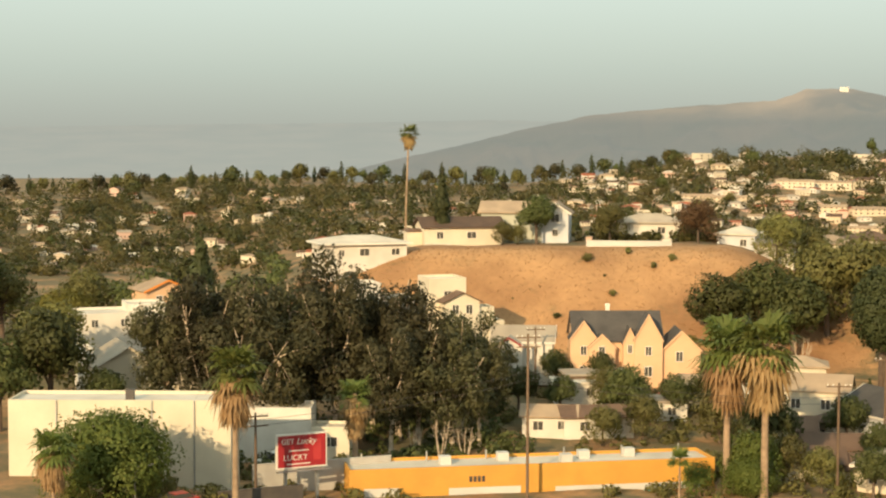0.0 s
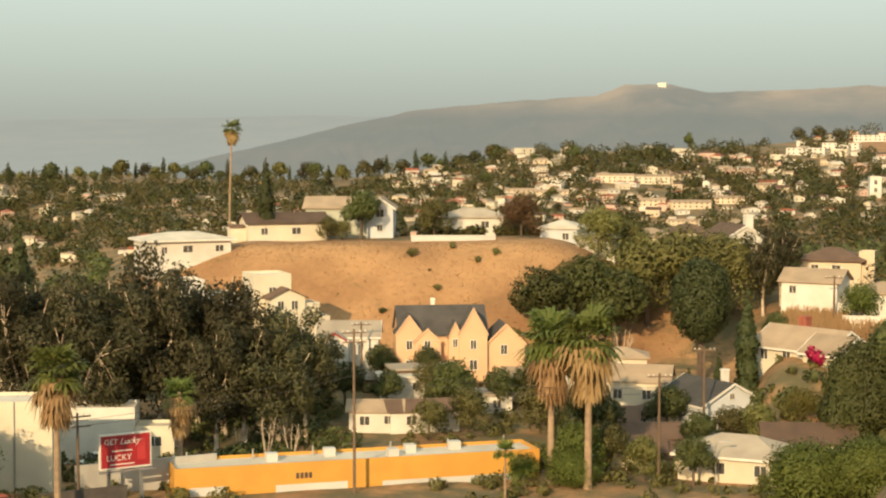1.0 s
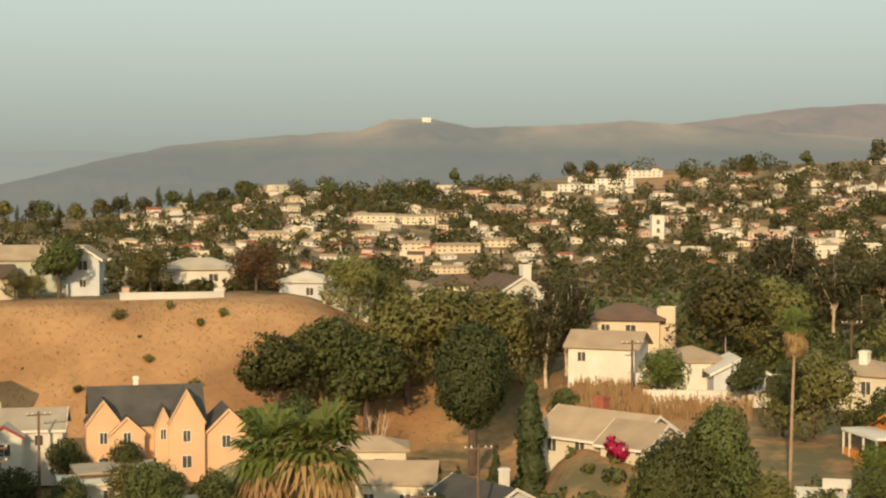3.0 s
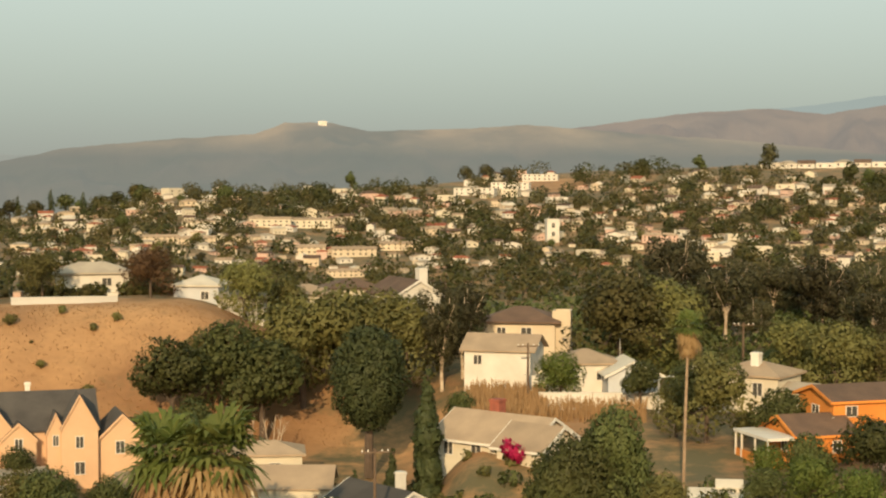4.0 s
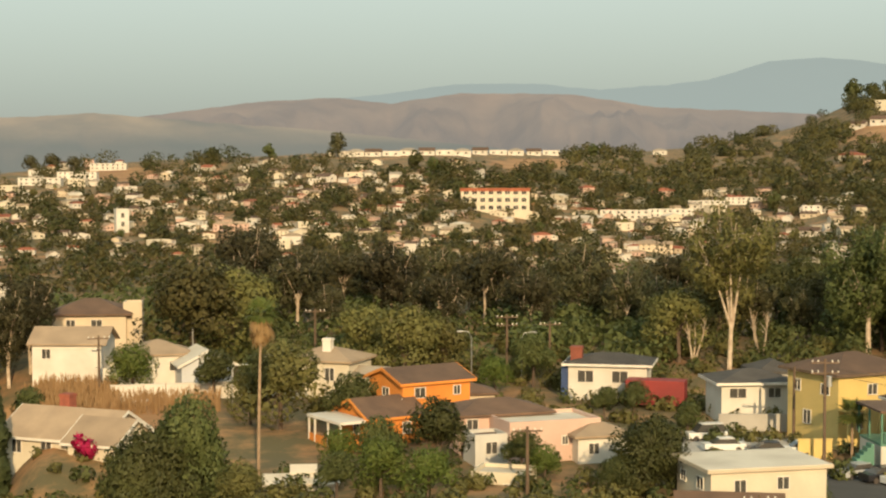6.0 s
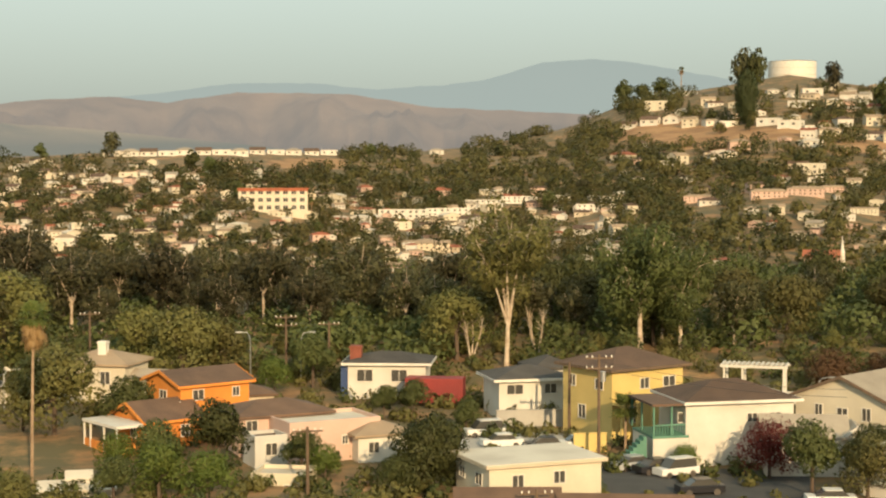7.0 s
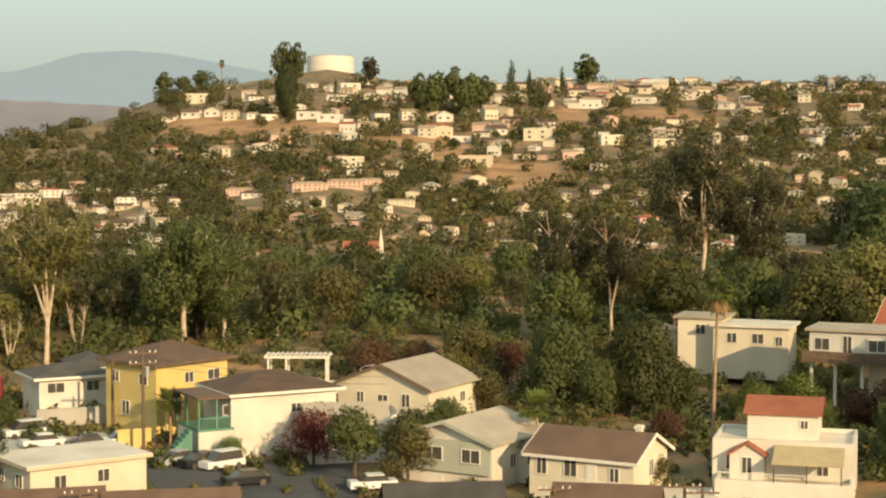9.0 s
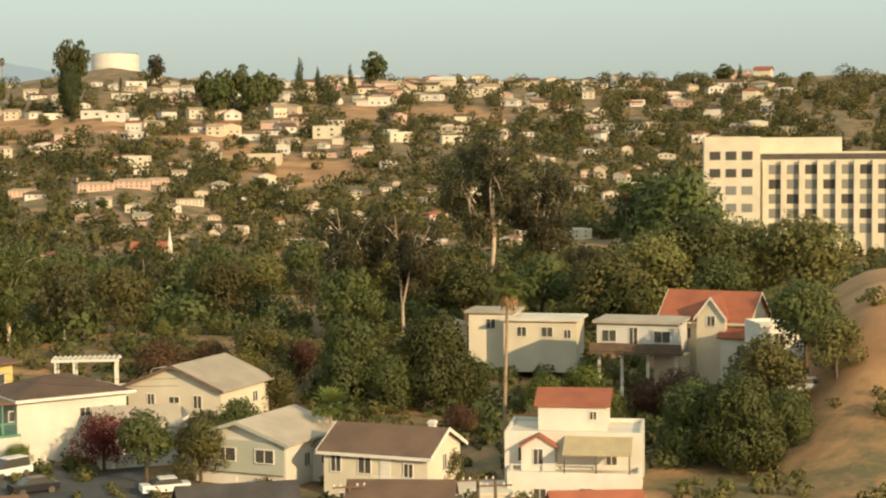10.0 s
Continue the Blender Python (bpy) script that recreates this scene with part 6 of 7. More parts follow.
PAINT = [material("car_paint_" + n, c, tuple(q * 0.95 for q in c), 0.3, 0.5, 4, 0, 0.02) for n, c in (("white", (0.75, 0.74, 0.7)), ("silver", (0.4, 0.41, 0.42)), ("black", (0.02, 0.02, 0.024)), ("red", (0.35, 0.03, 0.02)), ("blue", (0.03, 0.06, 0.16)))]
for az, d, rot, k, lab in ((13.4, 157, 20, 0, "white pickup parked in the yard"), (14.0, 152, 15, 0, "white sedan parked on the drive"), (15.5, 151, 10, 2, "dark sedan parked on the drive"), (16.6, 152, 15, 0, "white hatchback parked on the drive"), (18.4, 143, 40, 1, "silver car parked at the kerb"), (19.2, 141, 35, 2, "black car parked at the kerb"),
                           (19.9, 140, 35, 0, "white van parked at the kerb"), (20.7, 134, 20, 2, "dark car parked by the street"), (30.9, 120, 10, 1, "silver car parked in front of the cream house"), (25.0, 131, 12, 0, "white sedan parked beside a garage"), (-39.3, 135, 8, 0, "white van parked behind the billboard"), (-45.4, 109, 20, 3, "dark red car parked by the warehouse"),
                           (-21.5, 163, 15, 3, "red car parked under a carport"), (46.6, 152, 12, 1, "silver car parked on the bank road")):
    car(spot(az, d, rot, s=0.85), PAINT[k], lab, van="van" in lab or "pickup" in lab)


def slab(name, az0, az1, d0, d1, mat, label, lift=0.06):
    """A strip of paving laid on the land."""
    vs, fs = [], []
    n, q = 24, 8
    for i in range(n + 1):
        for j in range(q + 1):
            az, d = az0 + (az1 - az0) * i / n, d0 + (d1 - d0) * j / q
            x, y = d * math.sin(radians(az)), d * math.cos(radians(az))
            vs.append((x, y, ground(x, y) + lift))
    for i in range(n):
        for j in range(q):
            p = i * (q + 1) + j
            fs.append((p, p + 1, p + q + 2, p + q + 1))
    me = bpy.data.meshes.new(name)
    me.from_pydata(vs, [], fs)
    me.materials.append(mat)
    return tagged(new(name, me), label, name.replace("_", " "), kind="structure")


slab("road", 17.2, 24.5, 128, 145, ASPHALT, "worn grey asphalt street")
slab("pavement", 12.5, 17.1, 147, 158, CONCRETE, "pale concrete yard with parked cars", 0.08)
slab("road", -50, -34, 104, 112, ASPHALT, "asphalt street before the warehouse")
slab("road", 30, 42, 110, 121, ASPHALT, "asphalt street before the villa", 0.07)

for az, d, z, length, hgt, rot, mat, lab in ((-22.5, 216, 22.6, 13, 1.1, 0, PALEGREY, "pale block wall along the rim of the knoll"), (-30.2, 219, 21.4, 4, 1.6, 0, WHITE, "white block wall by the bungalow"), (-37.8, 122, 6.2, 14, 2.2, 10, CONCRETE, "grey concrete yard wall"), (-41.2, 113, 5.4, 8, 2.4, 8, DARKTRIM, "dark mesh yard fence"),
                                             (15.4, 162, 14.2, 9, 1.3, 10, CONCRETE, "grey retaining wall of the terrace"), (17.0, 151, 13.2, 3, 1.9, 14, YELLOW, "yellow garden wall beside the drive"), (22.9, 172, 14.8, 12, 1.4, 0, WHITE, "white terrace wall under the pergola"), (-4.4, 180, 14.4, 14, 1.6, 4, WHITE, "white garden wall above the reeds"),
                                             (-19.0, 164, 8.2, 12, 1.5, 2, PALEGREY, "grey garden wall below the cottages"), (26.3, 129, 12.2, 7, 1.0, 10, WHITE, "low white fence along the drive"), (36.2, 125, 11.6, 16, 1.2, 6, CREAM, "cream street wall below the villa"), (-23.8, 157, 6.4, 9, 1.0, -4, TRIM, "white picket fence between gardens")):
    w = thing("garden_wall", spot(az, d, rot, z), lab, "wall")
    bm = bmesh.new()
    box(bm, -length / 2, length / 2, -0.1, 0.1, -2.0, hgt)
    part("wall", bm, mat, w)
    boxes("coping", mat, w, [(-length / 2 - 0.05, length / 2 + 0.05, -0.15, 0.15, hgt + 0.003, hgt + 0.1)])


# ---- the town on the slopes behind ----
def town_house(seed, w, d, h, kind, rise, wall, roof, label, storeys=1):
    t = thing("house", AWAY, label, "house", "hillside town")
    wins = []
    for f in range(storeys):
        for u in ((-0.28, 0.2) if w < 20 else (-0.42, -0.3, -0.14, -0.02, 0.14, 0.26, 0.4)):
            wins.append(("front", u, 1.5 + 2.7 * f, 1.4, 1.1))
        wins.append(("right", -0.1, 1.5 + 2.7 * f, 1.2, 1.1))
    volume(t, kind, w, d, h, rise, wall, roof, 0.5, (0, 0, 0), wins, deep=3.0, plain=True)
    return t


TOWN = [pattern(town_house(*r), True) for r in (
    (1, 11, 8, 3.0, "hip", 1.5, WHITE, R_GREY, "white bungalow with a grey hip roof"), (2, 10, 8, 5.6, "gable_x", 1.5, CREAM, R_TAN, "cream two-storey house with a tan roof", 2), (3, 12, 7, 3.2, "gable_x", 1.4, BEIGE, R_BROWN, "beige bungalow with a brown roof"),
    (4, 9, 8, 3.2, "gable_y", 2.0, WHITE, R_TAN, "white gabled cottage with a tan roof"), (5, 14, 9, 6.0, "parapet", 0, CREAM, R_WHITE, "cream flat-roofed two-storey block", 2), (6, 11, 8, 5.4, "hip", 1.4, PINK, R_RED, "pink two-storey house with a red tile roof", 2), (7, 12, 8, 3.4, "parapet", 0, WHITE, R_WHITE, "white flat-roofed house"), (8, 10, 8, 3.0, "gable_x", 1.8, WHITE, R_BROWN, "white house with a brown gable roof"))]
LONGBLOCK = [pattern(town_house(11 + i, 30, 9, hh, kind, rise, wall, roof, lab, 2), True) for i, (hh, kind, rise, wall, roof, lab) in enumerate((
    (6.0, "gable_x", 1.4, CREAM, R_TAN, "long cream two-storey apartment row"), (4.6, "gable_x", 1.8, BEIGE, R_TAN, "long beige terrace with a tan roof"), (5.4, "parapet", 0, WHITE, R_WHITE, "long white flat-roofed block"), (5.6, "hip", 2.0, PINK, R_TAN, "long pink apartment row with a tan hip roof")))]
TREE_S = [pattern(round_tree(201 + i, 7, 6.4 + 0.5 * i, m, 760, 0.46, label="leafy tree between town houses", low=0.1, clumps=9), True) for i, m in enumerate((L_DARK, L_MID, L_DARK, L_MID, L_EUC))]
CYP_S = pattern(cypress(209, 9, 2.4, "dark conifer between town houses", L_CYP, 900), True)
PALM_S = pattern(fan_palm(210, 10, "palm between town houses", 20, 14, 1.6, 1.2, 0.2), True)

rng = random.Random(77)
SIDES = (-35, -15, 5, 20, 40, 95)


def scale_at(az, d):
    """Town houses and trees shrink with the depth of the valley."""
    return radians(0.5 + 0.1 * smooth(6, 19, az)) * d / 11


class Taken:
    """Remembers what ground is built on, in cells of six metres."""
    def __init__(self):
        self.cells = collections.defaultdict(list)

    def near(self, x, y, gap):
        i, j = int(x // 6), int(y // 6)
        return any((x - px) ** 2 + (y - py) ** 2 < gap for a in (-1, 0, 1) for b in (-1, 0, 1) for px, py in self.cells[i + a, j + b])

    def add(self, x, y):
        self.cells[int(x // 6), int(y // 6)].append((x, y))


taken = Taken()


clear = []      # lots with an open view: bearing, height of view, half breadth


def footing(az, el, wide=0.6):
    """Bearing and height of view to a range on the slopes, noted as built on."""
    d = land_range(az, el)
    taken.add(d * math.sin(radians(az)), d * math.cos(radians(az)))
    clear.append((az, el, wide / 2 + 0.08))
    return d


# landmarks of the middle distance
d = footing(6.3, -1.95, 2.3)
h = thing("school_building", spot(6.3, d, 0, None, radians(2.3) * d / 19), "cream three-storey institutional block with a red roof edge", "school")
volume(h, "parapet", 19, 9, 6.6, 0, CREAM, R_RED, 0, (0, 0, 0), [("front", -0.42 + 0.12 * i, 1.5 + 2.1 * f, 1.3, 1.1) for i in range(8) for f in range(3)], deep=4)
boxes("cornice", R_RED, h, [(-9.7, 9.7, -4.75, -4.503, 6.0, 6.9)])
d = footing(-6.2, -2.5)
h = thing("tower", spot(-6.2, d, 10, None, radians(0.42) * d / 3.2), "white square tower block", "tower")
volume(h, "parapet", 3.2, 3.2, 5.8, 0, WHITE, R_WHITE, 0, (0, 0, 0), [("front", 0, 2 + 2.2 * f, 0.8, 1.2) for f in range(2)], deep=4)
d = footing(25.0, -3.75, 1.5)
h = thing("church", spot(25.0, d, 0, None, radians(1.5) * d / 12), "pink church with a slim white steeple", "church")
volume(h, "gable_x", 9, 6, 3.2, 1.5, PINK, R_RED, 0.4, (-3, 0, 0), [("front", 0.2, 1.8, 0.8, 1.4), ("front", -0.2, 1.8, 0.8, 1.4)], deep=4)
bm = bmesh.new()
tube(bm, [(2.4, 0, -2), (2.4, 0, 4.2), (2.4, 0, 5.0), (2.4, 0, 8.6)], [0.7, 0.65, 0.45, 0.03], 8)
part("steeple", bm, TRIM, h)
d = footing(28.5, -0.6, 1.1)
h = thing("hall_building", spot(28.5, d, -8, None, radians(1.1) * d / 12), "flat-roofed tan hall on the bare pad", "building")
volume(h, "parapet", 12, 8, 3.8, 0, BEIGE, R_WHITE, 0, (0, 0, 0), [("front", -0.3 + 0.3 * i, 2.0, 1.4, 1.0) for i in range(3)], deep=4)

# long apartment rows: bearing, height of view, breadth in degrees, turn
for az, el, wide, rot, k in ((-15.7, -2.05, 1.4, -6, 0), (-14.4, -2.05, 1.4, 5, 0), (-18.1, -2.07, 1.1, 4, 0), (-19.4, -2.55, 1.3, 0, 1), (-18.2, -2.6, 1.3, 6, 1), (-14.6, -2.95, 1.5, -4, 1), (-12.9, -3.0, 1.5, 3, 1), (-11.3, -2.8, 1.4, 0, 1),
                             (-13.2, -3.7, 1.3, 8, 1), (-8.8, -0.95, 1.4, -14, 2), (-7.6, -0.75, 1.3, -12, 2), (-6.6, -0.45, 1.2, -8, 2), (-6.0, -0.15, 1.0, 0, 2), (10.7, -2.12, 1.7, -3, 2), (12.2, -2.05, 1.5, 2, 2), (13.4, -1.75, 1.3, -4, 2), (14.6, -1.62, 1.2, 4, 2),
                             (17.2, -1.95, 1.4, 5, 2), (22.9, -1.45, 1.2, 8, 3), (24.1, -1.35, 1.2, -4, 3), (25.0, -1.25, 0.9, 4, 3), (26.0, -1.95, 0.9, -5, 0), (20.6, -1.6, 1.0, 0, 3), (11.5, -3.2, 1.5, 2, 1), (18.6, -3.6, 1.1, -6, 3), (-2.6, -2.5, 1.2, 4, 3), (-0.6, -2.7, 1.0, -8, 0)):
    d = footing(az, el, wide)
    plant(LONGBLOCK[k], az, d, LONGBLOCK[k]["ob"]["label"], rot, radians(wide) * d / 30)
# bright rows along the crests
for i in range(14):
    az = 1.0 + i * 0.6 + (0 if i < 13 else 3)
    d = footing(az, -0.02 if i < 4 else 0.02)
    plant(TOWN[(6, 0, 7)[i % 3]], az, d, "cream house in the crest row", rng.uniform(-8, 8), 0.5, group="crest row")
for i in range(24):
    az = 24.4 + i * 0.92 + rng.uniform(-0.2, 0.2)
    d = land_range(az, 1.95)
    taken.add(d * math.sin(radians(az)), d * math.cos(radians(az)))
    plant(TOWN[(6, 0, 2, 7)[i % 4]], az, d, "pale house along the skyline street", rng.uniform(-12, 12), rng.uniform(0.6, 0.85), group="skyline street")
for az, el in ((18.3, 0.95), (19.0, 1.0), (19.7, 1.02), (20.3, 0.96), (21.0, 0.98), (21.5, 0.92), (20.3, 2.0), (20.9, 1.6), (19.2, 1.45), (23.6, 1.9), (23.0, 2.0), (24.9, 2.1), (23.9, 1.55), (22.9, 1.0), (23.6, 0.9), (24.3, 0.75), (26.2, 0.95), (27.4, 0.9), (29.2, 0.45), (28.0, 0.2), (30.6, 0.25), (33.0, 0.1),
               (26.9, 0.35), (16.2, 1.0), (15.8, 0.95), (11.6, 0.25), (12.4, 0.28), (32.8, 1.55), (34.2, 1.5), (35.6, 1.6), (36.8, 1.3), (37.8, 1.2), (39.4, 1.5), (41.0, 1.3)):
    ob = TOWN[rng.randrange(8)]
    plant(ob, az, footing(az, el), "pale hillside house below the water tank", rng.uniform(-25, 25), rng.uniform(0.5, 0.72))
# the streets of the valley town, house by house
for az0, az1, e0, e1, n in ((-23, -9, -3.6, -0.9, 36), (-9, 4, -3.4, -0.3, 36), (4, 18, -3.8, -1.4, 28), (18, 44, -3.2, 1.3, 30), (-46, -24, -4.6, -2.5, 18), (-22, -10, -5.2, -3.6, 10)):
    for _ in range(n * 4):
        if n <= 0:
            break
        az, el = rng.uniform(az0, az1), rng.uniform(e0, e1)
        d = land_range(az, el)
        x, y = d * math.sin(radians(az)), d * math.cos(radians(az))
        if taken.near(x, y, 30) or scrub(x, y) < 0.5:
            continue
        taken.add(x, y)
        n -= 1
        ob = TOWN[rng.randrange(8)]
        plant(ob, az, d, ob["ob"]["label"], rng.choice(SIDES) + rng.uniform(-8, 8), scale_at(az, d) * rng.uniform(0.8, 1.2))

# water tank on the hill
t = thing("water_tank", spot(23.62, 905, 0, 79.6), "big round cream-painted steel water tank", "water tank")
bm = bmesh.new()
bmesh.ops.create_cone(bm, cap_ends=True, segments=64, radius1=12.4, radius2=12.4, depth=13)
part("shell", bm, TRIM, t).matrix_basis = pose(0, 0, 2.0)
bm = bmesh.new()
bmesh.ops.create_cone(bm, cap_ends=True, segments=64, radius1=12.5, radius2=1.2, depth=0.9)
part("lid", bm, R_WHITE, t).matrix_basis = pose(0, 0, 9.1)
for k in range(2):
    bm = bmesh.new()
    bmesh.ops.create_cone(bm, cap_ends=True, segments=64, radius1=12.5, radius2=12.5, depth=0.18)
    part("seam_band", bm, BEIGE, t).matrix_basis = pose(0, 0, 1.5 + k * 3.6)

# trees among the houses, each one a tree
for k in range(150):
    az = rng.uniform(-45, 46)
    el = rng.uniform(-4.5, -1.2) if az < 18 else rng.uniform(-4.2, 1.8)
    d = land_range(az, el)
    plant(TREE_S[rng.randrange(5)], az, d, "leafy tree between town houses", s=scale_at(az, d) * rng.uniform(0.8, 1.5), group="town trees")
for k in range(60):
    az = rng.uniform(-45, 45)
    el = rng.uniform(-4.0, -1.4) if az < 18 else rng.uniform(-3.5, 1.8)
    d = land_range(az, el)
    plant(CYP_S if k % 3 else PALM_S, az, d, s=scale_at(az, d) * rng.uniform(0.8, 1.3), group="town trees")
# skyline of the left-hand wood
for k in range(70):
    az = -46 + k * 0.38 + rng.uniform(-0.2, 0.2)
    p = (TREE_S[rng.randrange(5)], CYP_S)[k % 3 == 1]
    plant(p, az, rng.uniform(500, 560), "tall tree of the skyline wood", s=rng.uniform(0.5, 1.0), group="skyline wood")
for az, el, high, p, tall in ((22.15, 1.0, 1.85, EGG, 1.7), (22.0, 2.05, 1.5, TREE_S[4], 2.0), (22.5, 2.05, 1.45, TREE_S[0], 2.0), (24.95, 2.0, 1.05, TREE_S[4], 1.6), (26.6, 1.2, 1.3, TREE_S[0], 1.5), (27.2, 1.2, 1.4, TREE_S[2], 1.5), (27.8, 1.2, 1.5, TREE_S[0], 1.6), (28.4, 1.2, 1.35, TREE_S[2], 1.5), (28.8, 1.3, 1.1, TREE_S[0], 1.4), (27.0, 1.0, 1.3, TREE_S[0], 1.5), (28.1, 1.0, 1.3, TREE_S[2], 1.5),
                              (29.7, 1.85, 1.2, CYP_S, 1.0), (30.3, 1.85, 0.85, CYP_S, 1.1), (31.4, 1.85, 0.95, CYP_S, 1.2), (32.2, 1.85, 1.3, TREE_S[0], 1.3), (44.4, 1.85, 0.8, CYP_S, 1.1), (43.9, 1.85, 0.75, TREE_S[0], 1.0), (20.0, 2.0, 0.9, PALM_S, 1.0), (18.1, 1.6, 0.85, TREE_S[0], 1.1), (18.7, 1.75, 0.6, TREE_S[2], 1.0), (19.3, 1.9, 0.7, TREE_S[0], 1.1), (15.1, 0.75, 0.55, TREE_S[0], 1.3), (14.3, 0.45, 0.45, CYP_S, 1.0),
                              (1.0, -0.05, 0.85, TREE_S[4], 1.3), (-1.3, -0.2, 0.6, TREE_S[0], 1.1), (-3.2, -0.25, 0.6, TREE_S[2], 1.1), (-8.4, -0.5, 0.6, TREE_S[4], 1.1), (-7.7, -0.5, 0.5, TREE_S[4], 1.0), (-9.1, -0.5, 0.55, TREE_S[4], 1.1), (-13.0, -0.8, 0.65, TREE_S[0], 1.3), (3.6, -0.6, 0.8, TREE_S[0], 1.3), (4.2, -0.7, 0.7, TREE_S[2], 1.2), (9.6, -0.1, 0.5, TREE_S[0], 1.2), (10.4, -0.1, 0.45, CYP_S, 1.1), (5.2, -1.6, 0.8, TREE_S[0], 1.2), (15.6, -1.9, 0.7, TREE_S[0], 1.2), (-14.0, -1.4, 0.8, TREE_S[0], 1.2), (-17.2, -1.3, 0.7, TREE_S[2], 1.2), (-20.6, -2.3, 0.8, TREE_S[0], 1.3)):
    d = land_range(az, el)
    base = {id(EGG): 11.0, id(CYP_S): 9.0, id(PALM_S): 11.0}.get(id(p), 7.0)
    plant(p, az, d, "tall dark tree standing out on the slope", s=radians(high) * d / base / tall, tall=tall)


# the many more houses of the town, too small and too many to count
def far_town(name, rows, label, seed):
    r = random.Random(seed)
    bm = bmesh.new()
    for az0, az1, e0, e1, n, size in rows:
        for _ in range(n):
            az = r.uniform(az0, az1)
            d = land_range(az, r.uniform(e0, e1))
            m = spot(az, d, r.choice((-30, -10, 8, 25, 80)), None, scale_at(az, d) * size * r.uniform(0.7, 1.25))
            x, y = m.translation.x, m.translation.y
            if taken.near(x, y, 12) or scrub(x, y) < 0.5:
                continue
            taken.add(x, y)
            w, dd, h = r.uniform(7, 14), r.uniform(6, 9), r.choice((2.8, 3.0, 3.2, 5.2))
            kind = r.choice(("gable_x", "gable_y", "hip", "hip"))
            rise = r.uniform(1.0, 1.8)
            wall_i, roof_i = r.choice((0, 0, 1, 1, 2, 3)), 4 + r.choice((0, 0, 1, 1, 2, 3, 4))
            for piece, slot in ((wall_mesh(kind, w, dd, h, rise, 2.5), wall_i), (roof_mesh(kind, w, dd, h, rise, 0.5), roof_i)):
                bmesh.ops.recalc_face_normals(piece, faces=piece.faces)
                keep = {v: bm.verts.new(m @ v.co) for v in piece.verts}
                for f in piece.faces:
                    bm.faces.new([keep[v] for v in f.verts]).material_index = slot
                piece.free()
            for k in range(3):
                u = (-0.3 + 0.3 * k) * w
                c = [m @ Vector((u + a, -dd / 2 - 0.05, b)) for a, b in ((-0.6, 1.0), (0.6, 1.0), (0.6, 2.1), (-0.6, 2.1))]
                bm.faces.new([bm.verts.new(p) for p in c]).material_index = 9
    me = bpy.data.meshes.new(name)
    bm.to_mesh(me)
    bm.free()
    for mat in (WHITE, CREAM, BEIGE, PINK, R_TAN, R_BROWN, R_GREY, R_RED, R_WHITE, GLASS):
        me.materials.append(mat)
    return tagged(new(name, me), label, "houses", kind="stuff")


far_town("far_town", [(-24, -9, -3.6, -1.0, 330, 0.9), (-9, 6, -3.4, -0.3, 310, 0.9), (-50, -24, -5.2, -2.2, 190, 0.9), (6, 18, -4.0, -1.3, 190, 0.85), (18, 46, -3.8, 0.2, 190, 0.85), (19, 46, 0.2, 1.6, 110, 0.95), (24, 46, 1.6, 2.05, 70, 1.0)], "pale houses of the town on the far slopes", 91)


def woods(name, rows, label, seed, mat, leaf, each=56, sloped=True):
    """Woods too many to count: clumps of small leaf blades over the slopes."""
    r = np.random.default_rng(seed)
    blobs = []
    for az0, az1, e0, e1, n, rad in rows:
        for _ in range(n):
            az = r.uniform(az0, az1)
            if sloped:
                el = r.uniform(e0, e1)
                d = land_range(az, el)
                if r.random() < 0.85 and any(abs(az - a) < half and -0.6 < el - e < 0.06 for a, e, half in clear):
                    continue
                k = radians(rad) * d * r.uniform(0.5, 1.5)
            else:
                d = math.sqrt(r.uniform(e0 * e0, e1 * e1))
                k = rad * r.uniform(0.5, 1.4)
            x, y = d * math.sin(radians(az)), d * math.cos(radians(az))
            if scrub(x, y) < 0.5 and r.random() > 0.1:
                continue
            if sloped and taken.near(x, y, 3.0) or sloped and taken.near(x, y + k * 1.6, 3.0):
                continue
            z = ground(x, y) + k * 0.6
            blobs.append((x, y, z, k))
            blobs.append((x + r.uniform(-1, 1) * k, y + r.uniform(-1, 1) * k, z + k * r.uniform(-0.2, 0.5), k * 0.7))
    ob = leaves(name, blobs, len(blobs) * each, leaf, mat, None, seed, 0.95, 0.72)
    return tagged(ob, label, "wood", kind="stuff")


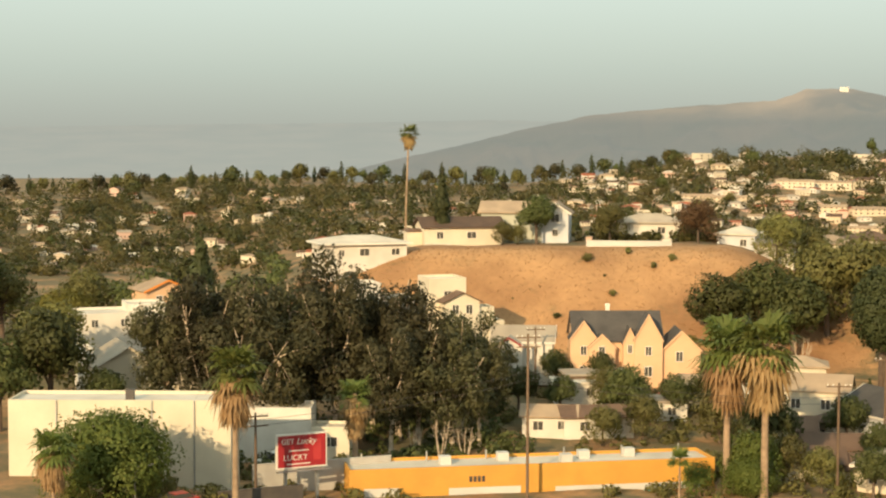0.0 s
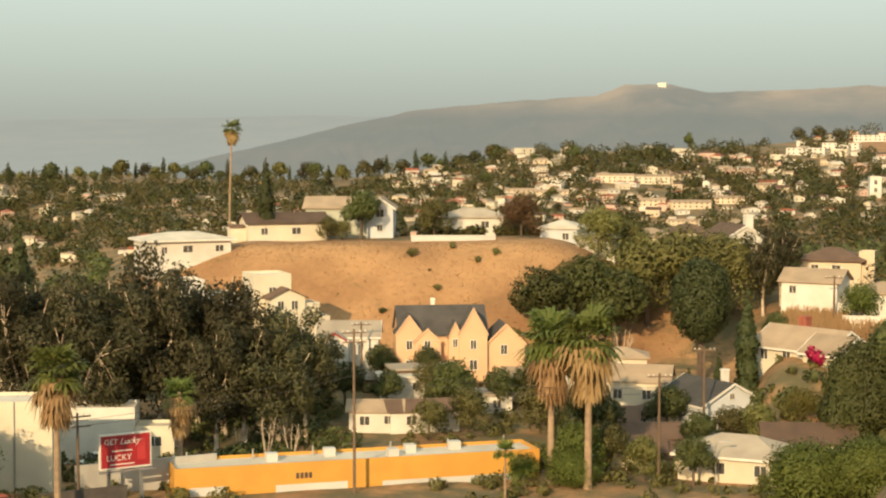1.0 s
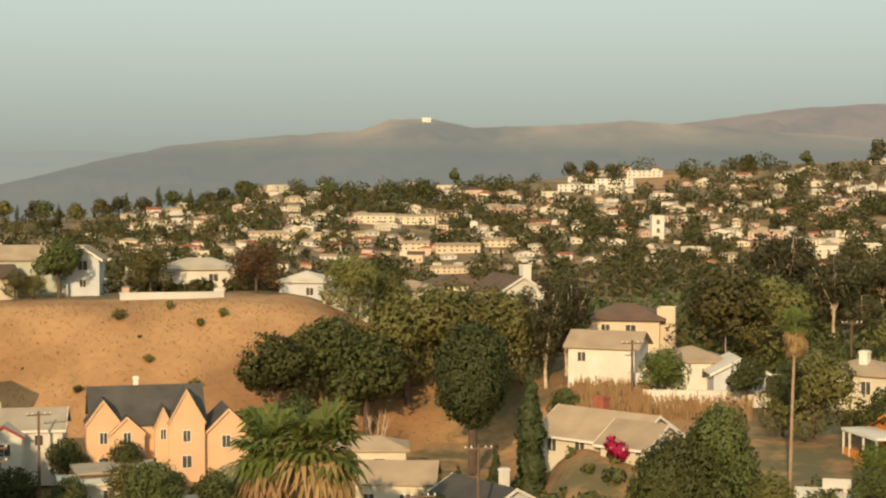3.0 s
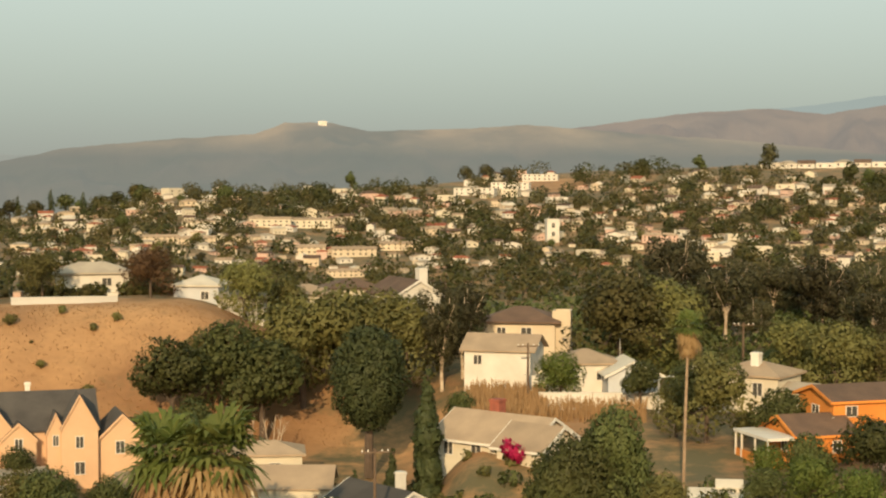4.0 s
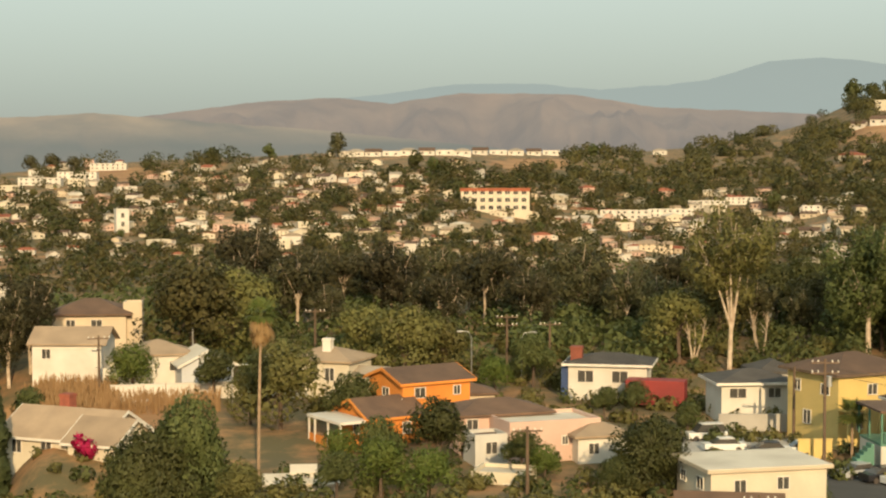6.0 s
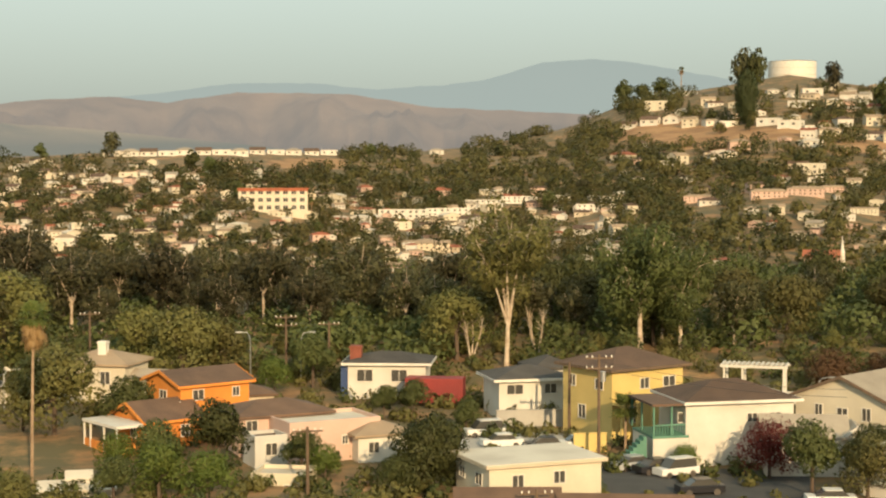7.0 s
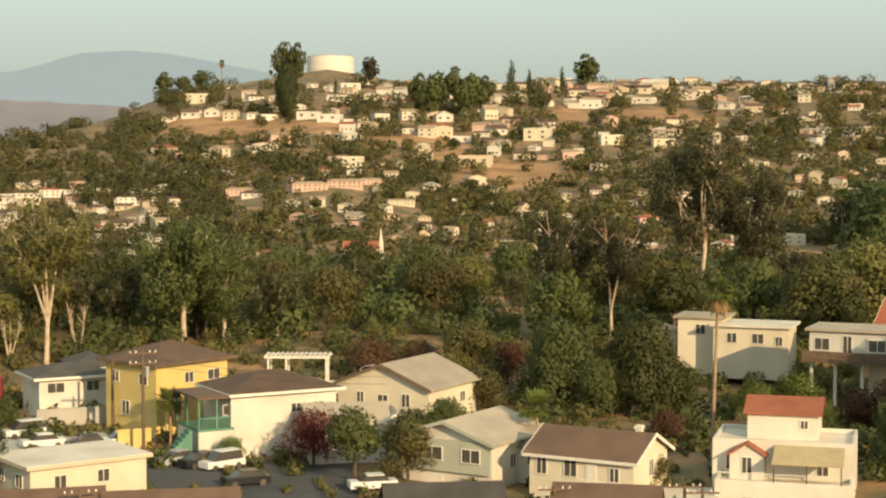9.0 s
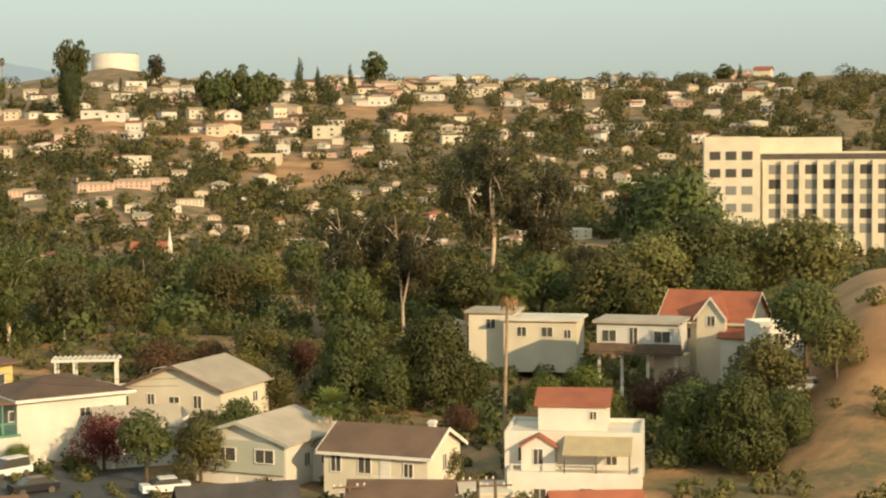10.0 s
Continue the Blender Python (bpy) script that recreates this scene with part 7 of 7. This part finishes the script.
woods("far_wood", [(-50, -24, -5.4, -2.0, 640, 0.25), (-24, -9, -5.2, -0.9, 760, 0.23), (-9, 8, -4.6, -0.2, 820, 0.23), (8, 20, -4.6, -1.2, 500, 0.24)], "mixed green woods between the town houses", 21, L_MID, 0.32, 52)
woods("hill_wood", [(8, 20, -1.2, 0.9, 420, 0.17), (18, 50, -2.0, 2.0, 1250, 0.21), (18, 50, -5.0, -2.0, 640, 0.27)], "mixed green woods on the tank hill", 24, L_MID, 0.5, 56)
woods("dark_wood", [(-50, -24, -5.4, -2.1, 460, 0.27), (-24, -9, -5.2, -0.9, 380, 0.27), (-9, 8, -4.6, -0.2, 420, 0.27), (8, 20, -4.6, -1.2, 240, 0.27), (8, 20, -1.2, 1.0, 170, 0.18), (18, 50, -5.0, 2.0, 640, 0.25)], "dark evergreen woods on the slopes", 22, L_DARK, 0.4, 52)
woods("olive_wood", [(-50, -24, -5.4, -2.1, 240, 0.22), (-24, 8, -4.8, -0.4, 420, 0.22), (8, 20, -2.0, 1.2, 460, 0.15), (18, 50, -4.4, 1.9, 460, 0.22)], "dusty olive-brown woods on the slopes", 23, L_EUC, 0.4, 52)
woods("garden_scrub", [(-4, 12, 186, 206, 60, 1.2), (8, 46, 172, 208, 260, 1.1), (-30, -10, 146, 172, 110, 0.7), (-8, 12, 116, 138, 120, 0.8), (2, 46, 158, 176, 190, 0.8), (12, 46, 116, 158, 240, 0.6), (-50, -34, 106, 122, 80, 0.7), (-46, -30, 128, 140, 70, 0.7), (-26, -8, 112, 146, 160, 0.6), (-12, -4, 130, 158, 80, 0.7), (43, 50, 122, 190, 80, 0.8)], "low green garden shrubs between the houses", 31, L_MID, 0.2, 66, False)
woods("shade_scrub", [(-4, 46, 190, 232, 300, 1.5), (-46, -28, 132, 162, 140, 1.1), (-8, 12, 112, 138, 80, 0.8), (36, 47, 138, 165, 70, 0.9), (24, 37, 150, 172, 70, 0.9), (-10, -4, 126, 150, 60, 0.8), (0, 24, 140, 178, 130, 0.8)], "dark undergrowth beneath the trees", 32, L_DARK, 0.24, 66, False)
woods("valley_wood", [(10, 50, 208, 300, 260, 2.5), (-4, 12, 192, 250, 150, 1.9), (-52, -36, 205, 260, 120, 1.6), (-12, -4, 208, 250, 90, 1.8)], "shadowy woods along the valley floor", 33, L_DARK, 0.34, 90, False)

# station on the far summit
h = house(-13.95, 1488, 40 + 1488 * math.tan(radians(1.44)), 0, "small white building on the far summit", "summit_station", "building")
volume(h, "parapet", 7.5, 3, 2.6, 0, WHITE, R_WHITE, 0, (0, 0, 0), deep=12)
